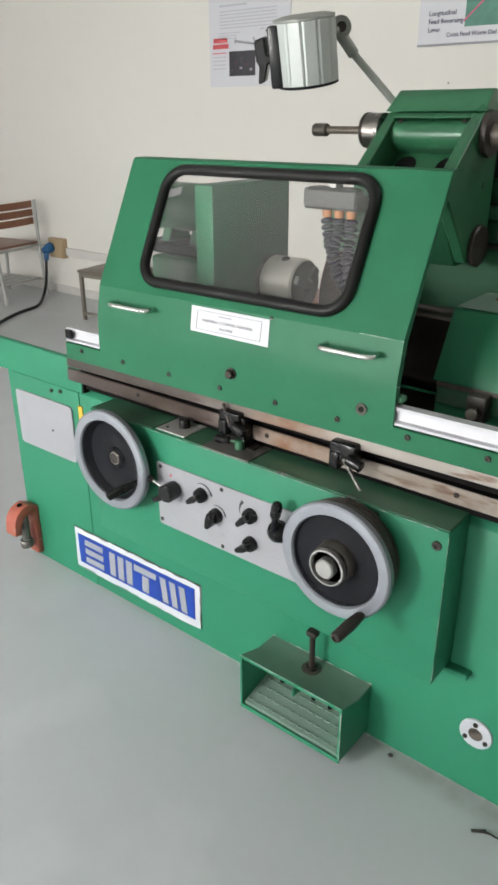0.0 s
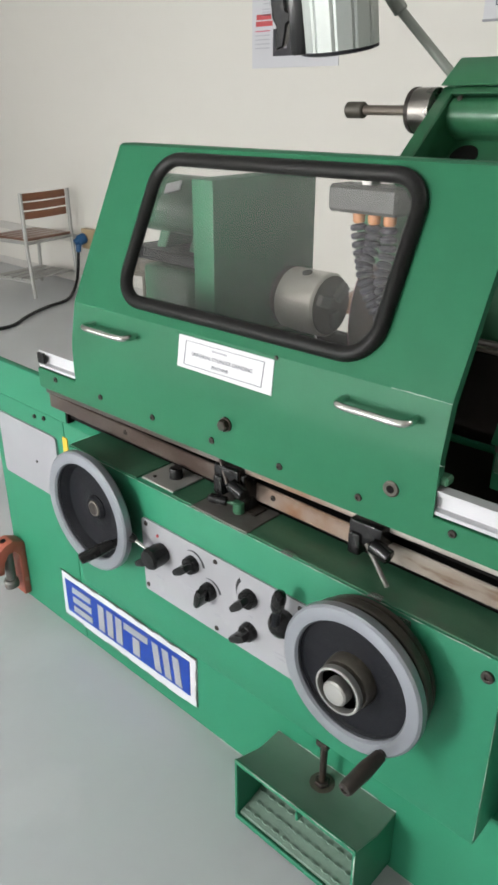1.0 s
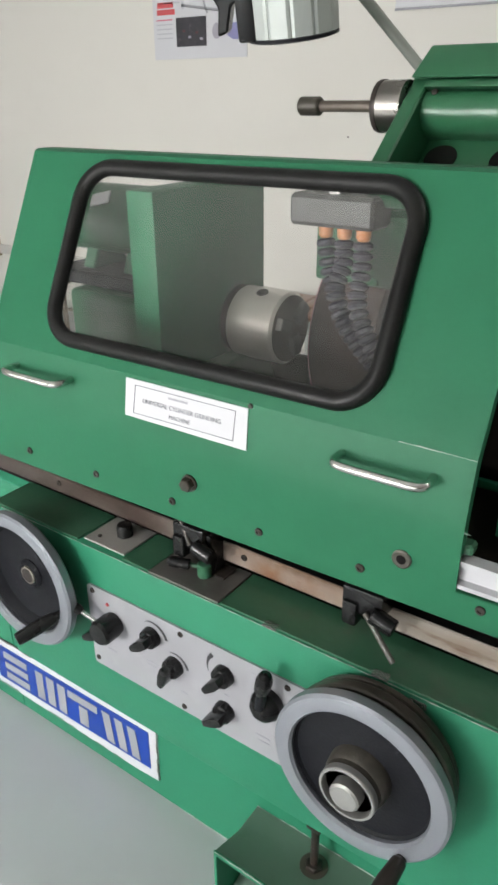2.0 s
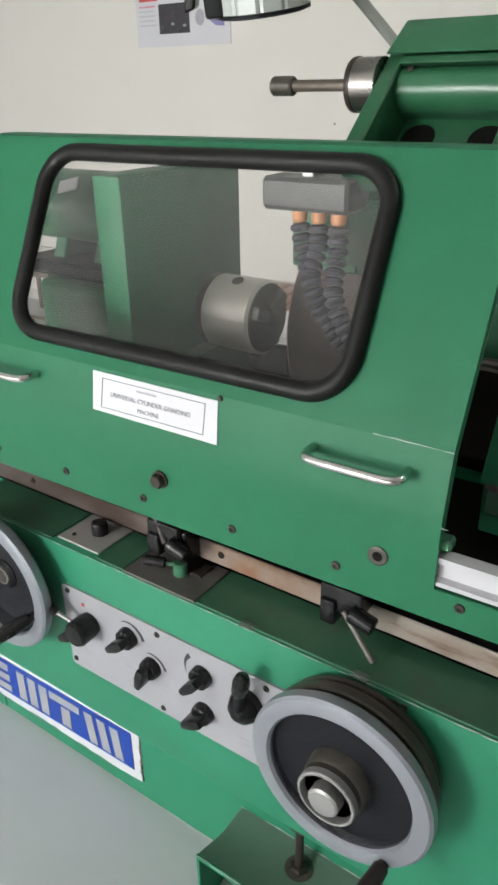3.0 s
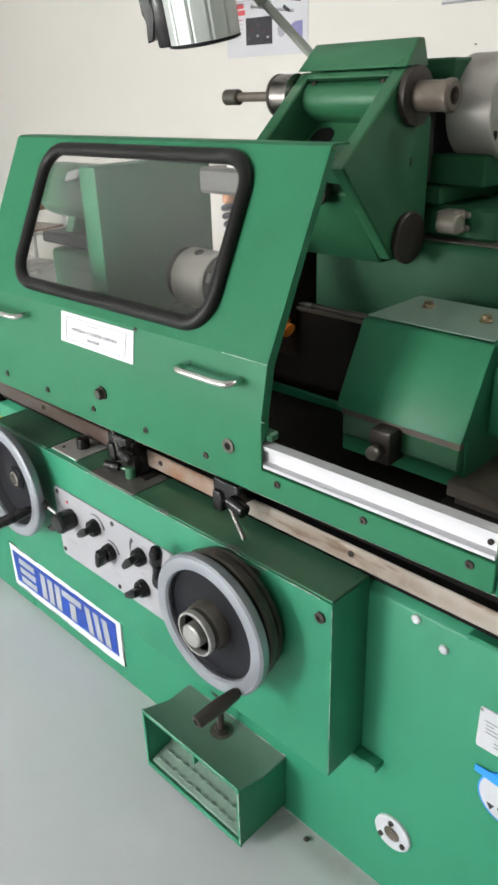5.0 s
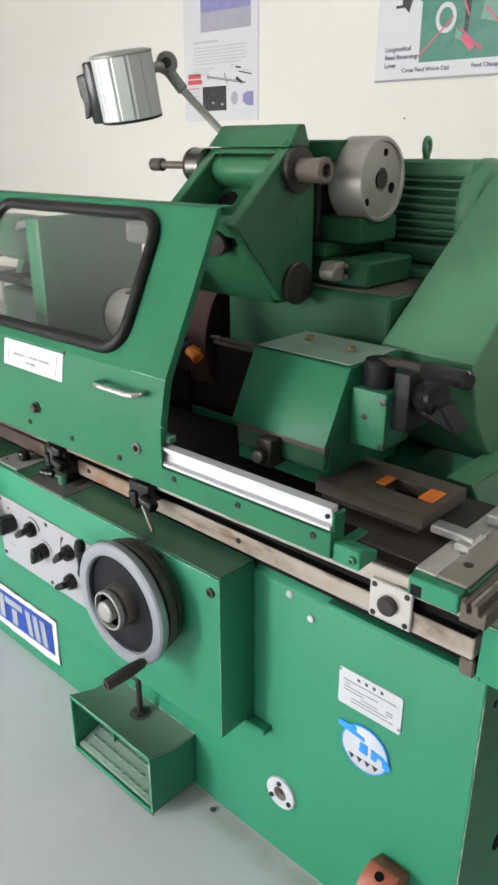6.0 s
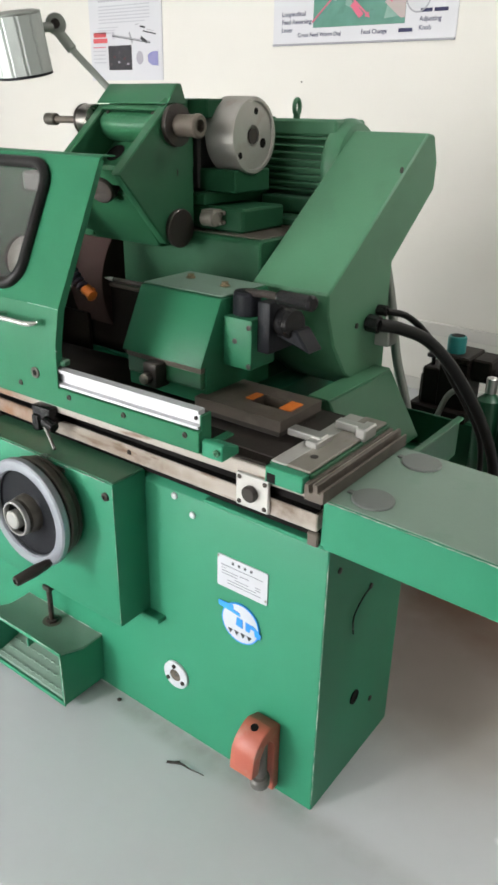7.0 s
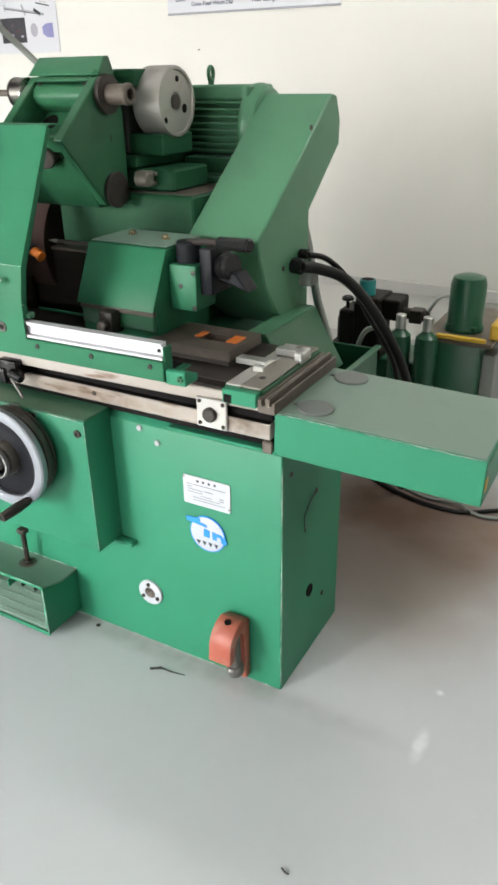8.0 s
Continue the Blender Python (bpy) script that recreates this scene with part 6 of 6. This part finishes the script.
for cx, cz in ((-0.164, 0.582), (-0.061, 0.584)):
    a = part("accumulator", lathe([(0.03, -0.35), (0.040, -0.33), (0.043, -0.05), (0.040, -0.022), (0.02, -0.004), (0.012, 0.01)], (cx, HU_Y - 0.08, cz), (0, 0, 1), 28), GREEN_DARK, hu, "dark green pressure cylinder")
    part("cap", rod((cx, HU_Y - 0.08, cz), (cx, HU_Y - 0.08, cz + 0.055), 0.019, 18), STEEL, a, "bright steel cap")
part("valve_block", joined(box(-0.44, -0.375, HU_Y - 0.02, HU_Y + 0.12, 0.45, 0.605, 0.006), box(-0.38, -0.27, HU_Y - 0.02, HU_Y + 0.12, 0.45, 0.64, 0.006), box(-0.452, -0.438, HU_Y + 0.0, HU_Y + 0.08, 0.46, 0.57, 0.004), box(-0.37, -0.27, HU_Y - 0.03, HU_Y + 0.13, 0.64, 0.665, 0.006), box(-0.47, -0.25, HU_Y - 0.05, HU_Y + 0.15, 0.43, 0.47, 0.005), box(-0.27, -0.20, HU_Y - 0.0, HU_Y + 0.12, 0.58, 0.66, 0.006)), OILY_SHADE, hu, "oily dark valve block")
part("valve_base", box(-0.46, -0.02, HU_Y - 0.02, HU_Y + 0.2, 0.0, 0.43, 0.006), GREEN_DARK, hu)
part("filter_cap", lathe([(0.030, 0), (0.033, 0.004), (0.033, 0.062), (0.030, 0.068), (0.01, 0.069)], (-0.343, HU_Y + 0.03, 0.655), (0, 0, 1), 32), TEAL, hu, "teal plastic filler cap")
part("cap_well", lathe([(0.024, 0), (0.024, 0.001), (0.01, 0.001)], (-0.343, HU_Y + 0.03, 0.7242), (0, 0, 1), 24), SHADE_BLACK, hu)
part("hand_knob", joined(rod((-0.418, HU_Y + 0.02, 0.60), (-0.418, HU_Y + 0.02, 0.635), 0.007), lathe([(0.010, 0), (0.024, 0.004), (0.025, 0.012), (0.016, 0.020)], (-0.418, HU_Y + 0.02, 0.632), (0, 0, 1), 18)), BLACK, hu, "black hand knob")
part("valve", joined(rod((-0.20, HU_Y + 0.06, 0.60), (-0.10, HU_Y + 0.06, 0.60), 0.022), box(-0.17, -0.12, HU_Y + 0.03, HU_Y + 0.09, 0.57, 0.622, 0.004)), DARK, hu)
part("pipe", tube([(-0.10, HU_Y + 0.05, 0.62), (-0.06, HU_Y + 0.05, 0.68), (0.0, HU_Y + 0.07, 0.69), (0.04, HU_Y + 0.1, 0.66)], 0.006, 8), STEEL, hu)
part("pipe", tube([(-0.36, HU_Y - 0.06, 0.40), (-0.30, HU_Y - 0.1, 0.55), (-0.24, HU_Y - 0.08, 0.58)], 0.010, 10), LAMP_ARM, hu)

# cables lying on the floor beyond the machine
solid("floor_cable", tube([(-0.3, 1.25, 0.008), (-0.175, 1.165, 0.008), (-0.036, 1.10, 0.008), (0.083, 1.072, 0.008), (0.2, 1.08, 0.008), (0.307, 1.15, 0.008), (0.5, 1.27, 0.008), (0.9, 1.32, 0.008)], 0.008, 10), RUBBER, "black cable lying on the floor", "cable")
solid("floor_cable", tube([(-0.26, 1.33, 0.007), (-0.1, 1.19, 0.007), (0.04, 1.125, 0.007), (0.16, 1.125, 0.0165), (0.24, 1.085, 0.009), (0.33, 1.10, 0.007), (0.5, 1.18, 0.007), (0.9, 1.2, 0.007)], 0.007, 10), LAMP_ARM, "grey cable lying on the floor", "cable")

# ---------------------------------------------------------------- furniture by the wall
def slat_chair():
    """Tubular chair with three curved back slats, a slatted seat and a low shelf; it faces -x, its back at x = 0."""
    c = thing("chair", (0, 0, 0), "silver metal chair with brown slatted wooden back", "chair", group="")
    for y in (-0.24, 0.24):
        part("leg", tube([(0.03, y, 0.0), (0.0, y, 0.42), (-0.005, y, 0.79)], 0.015, 10), CHAIR_METAL, c)
        part("leg", rod((-0.42, y, 0.0), (-0.40, y, 0.44), 0.014, 10), CHAIR_METAL, c)
        part("rail", rod((-0.40, y, 0.425), (0.0, y, 0.425), 0.013, 10), CHAIR_METAL, c)
    for x in (-0.40, 0.0):
        part("rail", rod((x, -0.24, 0.42), (x, 0.24, 0.42), 0.012, 10), CHAIR_METAL, c)
    part("shelf", joined(*(box(-0.40 + 0.1 * k, -0.32 + 0.1 * k, -0.235, 0.235, 0.13, 0.142, 0.002) for k in range(4)), rod((-0.41, -0.24, 0.125), (0.02, -0.24, 0.125), 0.008, 8), rod((-0.41, 0.24, 0.125), (0.02, 0.24, 0.125), 0.008, 8)), CHAIR_METAL, c, "grey metal shelf")
    for k in range(5):
        part("seat_slat", box(-0.42 + 0.086 * k, -0.340 + 0.086 * k, -0.225, 0.225, 0.436, 0.456, 0.005, 2), SEAT_WOOD, c)
    for k in range(3):
        z = 0.595 + 0.067 * k
        out = [(-0.02 + 0.022 * math.cos(math.pi * u / 0.5), u) for u in (-0.225, -0.15, -0.075, 0.0, 0.075, 0.15, 0.225)]
        prof = [(x - 0.016, y) for x, y in out] + [(x, y) for x, y in out[::-1]]
        part("back_slat", prism(prof, "z", z, z + 0.055, 0.002), WOOD, c, "varnished brown wood")
    return c


ch = slat_chair()
ch.matrix_world = pose(-5.42, 2.36, 0, 0, 0, 10)


def slat_stool(x, y, turn):
    s = thing("stool", (0, 0, 0), "silver metal stool with a brown slatted seat", "stool")
    for sx in (-0.19, 0.19):
        for sy in (-0.2, 0.2):
            part("leg", rod((sx, sy, 0.0), (sx, sy, 0.42), 0.013, 10), CHAIR_METAL, s)
        part("rail", rod((sx, -0.2, 0.41), (sx, 0.2, 0.41), 0.011, 10), CHAIR_METAL, s)
    for k in range(5):
        part("seat_slat", box(-0.20 + 0.082 * k, -0.128 + 0.082 * k, -0.21, 0.21, 0.421, 0.441, 0.005, 2), WOOD, s)
    s.matrix_world = pose(x, y, 0, 0, 0, turn)


slat_stool(-2.38, 2.35, 4)


def low_stool(x, y, turn):
    s = thing("stool", (0, 0, 0), "low brown metal stool with a worn wooden top", "stool")
    for sx in (-0.2, 0.2):
        for sy in (-0.17, 0.17):
            part("leg", box(sx - 0.013, sx + 0.013, sy - 0.013, sy + 0.013, 0, 0.36, 0.002), STOOL_METAL, s)
    for sy in (-0.17, 0.17):
        part("rail", box(-0.19, 0.19, sy - 0.011, sy + 0.011, 0.325, 0.355, 0.002), STOOL_METAL, s)
        part("rail", box(-0.19, 0.19, sy - 0.009, sy + 0.009, 0.04, 0.06, 0.002), STOOL_METAL, s)
    for sx in (-0.2, 0.2):
        part("rail", box(sx - 0.011, sx + 0.011, -0.16, 0.16, 0.325, 0.355, 0.002), STOOL_METAL, s)
    part("seat", box(-0.22, 0.22, -0.19, 0.19, 0.36, 0.378, 0.004, 2), STOOL_METAL, s)
    s.matrix_world = pose(x, y, 0, 0, 0, turn)


low_stool(-4.30, 2.43, 8)

# socket, plug and its cable
so = thing("power_socket", (-5.33, Y_WALL, 0.38), "beige wall socket box with a blue plug", "socket")
part("socket_box", box(-5.42, -5.235, Y_WALL - 0.06, Y_WALL, 0.315, 0.475, 0.006, 2), BEIGE, so)
part("socket_lid", box(-5.41, -5.245, Y_WALL - 0.066, Y_WALL - 0.0605, 0.325, 0.465, 0.004, 2), BEIGE, so)
part("plug", joined(lathe([(0.035, 0), (0.042, 0.01), (0.042, 0.06), (0.030, 0.07), (0.022, 0.10)], (-5.355, Y_WALL - 0.067, 0.41), (-0.25, -0.9, -0.35), 24), rod((-5.375, Y_WALL - 0.12, 0.375), (-5.378, Y_WALL - 0.13, 0.30), 0.022)), BLUE_PLUG, so, "blue industrial plug")
solid("power_cable", tube([(-5.378, 2.588, 0.31), (-5.375, 2.575, 0.20), (-5.35, 2.53, 0.08), (-5.26, 2.42, 0.014), (-5.09, 2.24, 0.012), (-5.03, 2.05, 0.012), (-4.96, 1.89, 0.012), (-4.87, 1.74, 0.012), (-4.76, 1.58, 0.012), (-4.78, 1.42, 0.012), (-5.0, 1.2, 0.012), (-5.4, 0.8, 0.012)], 0.012, 10), RUBBER, "black power cable winding over the floor", "cable")

# ---------------------------------------------------------------- posters on the wall
def poster(name, x0, x1, z0, z1, label):
    p = thing(name, ((x0 + x1) / 2, Y_WALL, z0), label, "poster")
    part("sheet", box(x0, x1, Y_WALL - 0.006, Y_WALL - 0.001, z0, z1, 0.0005), POSTER, p)
    return p


PZ = Y_WALL - 0.0062


def patch(p, pts, material, name="printed_shape", lift=0.0):
    part(name, flat(pts, PZ - 0.0008 - lift, PZ + 0.0002 - lift), material, p)


def rect(p, x0, x1, z0, z1, material, lift=0.0):
    patch(p, [(x0, z0), (x1, z0), (x1, z1), (x0, z1)], material, lift=lift)


p1 = poster("poster", -3.56, -2.92, 1.595, 2.50, "white printed sheet with text lines and small pictures")
rect(p1, -3.40, -2.98, 2.10, 2.42, PHOTO_BLUE)
rect(p1, -3.40, -2.98, 2.10, 2.205, PHOTO_GREY, 0.001)
rect(p1, -3.47, -3.25, 2.04, 2.052, FADED_INK)
for i in range(6):
    rect(p1, -3.47, -3.02 - 0.04 * (i == 5), 2.012 - 0.018 * i, 2.018 - 0.018 * i, FADED_INK)
for i in range(3):
    rect(p1, -3.48, -3.30 - 0.03 * i, 1.895 - 0.015 * i, 1.90 - 0.015 * i, FADED_INK)
rect(p1, -3.525, -3.41, 1.845, 1.872, RED_INK)
rect(p1, -3.53, -3.40, 1.812, 1.838, RED_INK)
for i in range(5):
    rect(p1, -3.535, -3.42, 1.785 - 0.022 * i, 1.791 - 0.022 * i, PINK_INK if i < 1 else FADED_INK)
rect(p1, -3.395, -3.185, 1.655, 1.795, PHOTO_DARK)
for i, (ux, uz) in enumerate(((-3.34, 1.73), (-3.30, 1.70), (-3.25, 1.72), (-3.22, 1.69))):
    rect(p1, ux - 0.010, ux + 0.010, uz - 0.006, uz + 0.006, PHOTO_GREY if i % 2 else PHOTO_DIM, 0.001)
patch(p1, [(-3.115 + 0.030 * math.cos(2 * math.pi * k / 20), 1.722 + 0.038 * math.sin(2 * math.pi * k / 20)) for k in range(20)], PHOTO_GREY)
patch(p1, [(-3.045, 1.700), (-3.01, 1.679), (-2.957, 1.676), (-2.957, 1.757), (-3.01, 1.755), (-3.045, 1.738)], PHOTO_BLUE)
# perspective line drawing of a spindle
for (ax, az), (bx, bz), w, m_ in (
    ((-3.352, 1.853), (-3.02, 1.807), 0.0055, GREY_INK),
    ((-3.352, 1.848), (-3.02, 1.801), 0.0016, INK),
    ((-3.080, 1.869), (-2.972, 1.849), 0.0035, INK),
    ((-3.105, 1.895), (-3.060, 1.888), 0.005, INK),
    ((-3.05, 1.877), (-2.99, 1.866), 0.0018, GREY_INK),
    ((-3.20, 1.865), (-3.175, 1.806), 0.006, GREY_INK),
    ((-3.345, 1.872), (-3.342, 1.834), 0.009, FADED_INK),
    ((-3.10, 1.835), (-3.05, 1.806), 0.009, INK),
    ((-3.145, 1.905), (-3.115, 1.908), 0.002, GREY_INK),
):
    L = math.hypot(bx - ax, bz - az)
    ox, oz = -(bz - az) / L * w, (bx - ax) / L * w
    patch(p1, [(ax - ox, az - oz), (bx - ox, bz - oz), (bx + ox, bz + oz), (ax + ox, az + oz)], m_, lift=0.0004 if m_ is INK else 0.0)

p2 = poster("poster", -2.09, -1.035, 1.762, 2.60, "white poster with a picture of a green machine and labels")
part("lower_edge", box(-2.09, -1.035, Y_WALL - 0.012, Y_WALL - 0.001, 1.755, 1.765, 0.002), GREY_INK, p2)
patch(p2, [(-1.835, 1.835), (-1.305, 1.835), (-1.305, 2.45), (-1.86, 2.45), (-1.87, 2.12), (-1.835, 2.10)], PHOTO_GREEN)
patch(p2, [(-1.95, 2.10), (-1.91, 2.06), (-1.89, 2.12), (-1.89, 2.40), (-1.95, 2.40)], PHOTO_DARK)
rect(p2, -1.985, -1.94, 2.085, 2.098, PHOTO_DARK, 0.001)
rect(p2, -1.62, -1.47, 2.13, 2.40, PHOTO_DARK, 0.001)
patch(p2, [(-1.60, 1.95), (-1.58, 1.95), (-1.57, 2.13), (-1.60, 2.13)], PHOTO_DARK, lift=0.001)
patch(p2, [(-1.42, 1.86), (-1.32, 1.87), (-1.33, 2.02), (-1.38, 2.04)], PHOTO_LIGHT, lift=0.001)
patch(p2, [(-1.52, 2.00), (-1.44, 1.98), (-1.42, 2.08), (-1.50, 2.10)], PHOTO_LIGHT, lift=0.001)


def ring(p, cx, cz, r, w, material, lift):
    k = 28
    o = [(cx + r * math.cos(2 * math.pi * i / k), cz + r * 1.2 * math.sin(2 * math.pi * i / k)) for i in range(k + 1)]
    n = [(cx + (r - w) * math.cos(2 * math.pi * i / k), cz + (r - w) * 1.2 * math.sin(2 * math.pi * i / k)) for i in range(k + 1)]
    patch(p, o + n[::-1], material, lift=lift)


ring(p2, -1.70, 2.02, 0.055, 0.018, PAPER, 0.002)
ring(p2, -1.915, 2.16, 0.025, 0.010, PAPER, 0.002)
for a, b in (((-1.84, 1.86), (-1.66, 2.02)), ((-1.50, 2.05), (-1.38, 1.93)), ((-1.62, 1.97), (-1.50, 1.87)), ((-1.66, 2.2), (-1.58, 2.02))):
    dx, dz = b[0] - a[0], b[1] - a[1]
    L = math.hypot(dx, dz)
    ox, oz = -dz / L * 0.004, dx / L * 0.004
    patch(p2, [(a[0] - ox, a[1] - oz), (b[0] - ox, b[1] - oz), (b[0] + ox, b[1] + oz), (a[0] + ox, a[1] + oz)], PINK_INK, lift=0.003)
patch(p2, [(-1.42, 1.93), (-1.33, 1.86), (-1.305, 1.86), (-1.305, 2.03), (-1.36, 2.01)], PINK_PALE, lift=0.002)
patch(p2, [(-1.24 + 0.066 * math.cos(2 * math.pi * k / 28), 1.957 + 0.064 * math.sin(2 * math.pi * k / 28)) for k in range(28)], PAPER, lift=0.003)
ring(p2, -1.24, 1.957, 0.068, 0.006, GREY_INK, 0.0035)
patch(p2, [(-1.225, 2.0), (-1.19, 1.985), (-1.18, 2.05), (-1.215, 2.06)], PHOTO_DARK, lift=0.004)
patch(p2, [(-1.615, 1.925), (-1.59, 1.945), (-1.535, 1.885), (-1.56, 1.868)], PINK_INK, lift=0.0035)
patch(p2, [(-1.64, 1.97), (-1.61, 1.95), (-1.60, 1.91), (-1.645, 1.93)], PHOTO_LIGHT, lift=0.0015)
rect(p2, -1.595, -1.572, 1.905, 1.925, PINK_INK, 0.004)
rect(p2, -1.525, -1.505, 1.872, 1.892, PINK_INK, 0.004)
for i, txt in enumerate(("Longitudinal", "Feed Reversing", "Lever")):
    words(txt, 0.031, upright(-2.035, PZ - 0.001, 1.903 - 0.037 * i), BLUE_INK, p2, bold=0.0004)
words("Cross Feed Worm Dial", 0.028, upright(-1.93, PZ - 0.001, 1.803), BLUE_INK, p2, bold=0.0004)
words("Feed Change", 0.028, upright(-1.545, PZ - 0.001, 1.805), BLUE_INK, p2, bold=0.0004)
rect(p2, -1.335, -1.26, 1.797, 1.814, BLUE_INK)
rect(p2, -1.225, -1.165, 1.878, 1.894, BLUE_INK)
rect(p2, -1.155, -1.085, 1.878, 1.894, BLUE_INK)
words("Adjusting", 0.030, upright(-1.228, PZ - 0.001, 1.849), BLUE_INK, p2, bold=0.0004)
words("Knob", 0.030, upright(-1.228, PZ - 0.001, 1.812), BLUE_INK, p2, bold=0.0004)
solid("wall_nail", lathe([(0.003, 0), (0.004, 0.008), (0.002, 0.010)], (-1.893, Y_WALL, 1.58), (0, -1, 0), 8), DARK, "small dark nail in the wall", "nail")
solid("wall_nail", lathe([(0.003, 0), (0.004, 0.008), (0.002, 0.010)], (-2.30, Y_WALL, 1.22), (0, -1, 0), 8), DARK, "small dark nail in the wall", "nail")

# a scrap on the floor in front of the machine
solid("floor_scrap", joined(tube([(-0.345, -0.10, 0.006), (-0.315, -0.085, 0.007), (-0.29, -0.082, 0.005), (-0.25, -0.075, 0.004)], lambda u: 0.0036 * (1 - 0.7 * u), 6), tube([(-0.335, -0.095, 0.006), (-0.32, -0.08, 0.006)], 0.0025, 6, curved=False)), DARK, "small dark twig of swarf on the floor", "scrap")
solid("floor_scrap", lathe([(0.004, 0), (0.007, 0.004), (0.003, 0.008)], (-0.585, -0.025, 0.0), (0, 0, 1), 8), DARK, "small dark chip on the floor", "scrap")

solid("floor_scrap", tube([(0.217, -0.429, 0.003), (0.229, -0.435, 0.004), (0.236, -0.434, 0.003)], 0.002, 8), DARK, "tiny dark curl of swarf on the floor", "scrap")
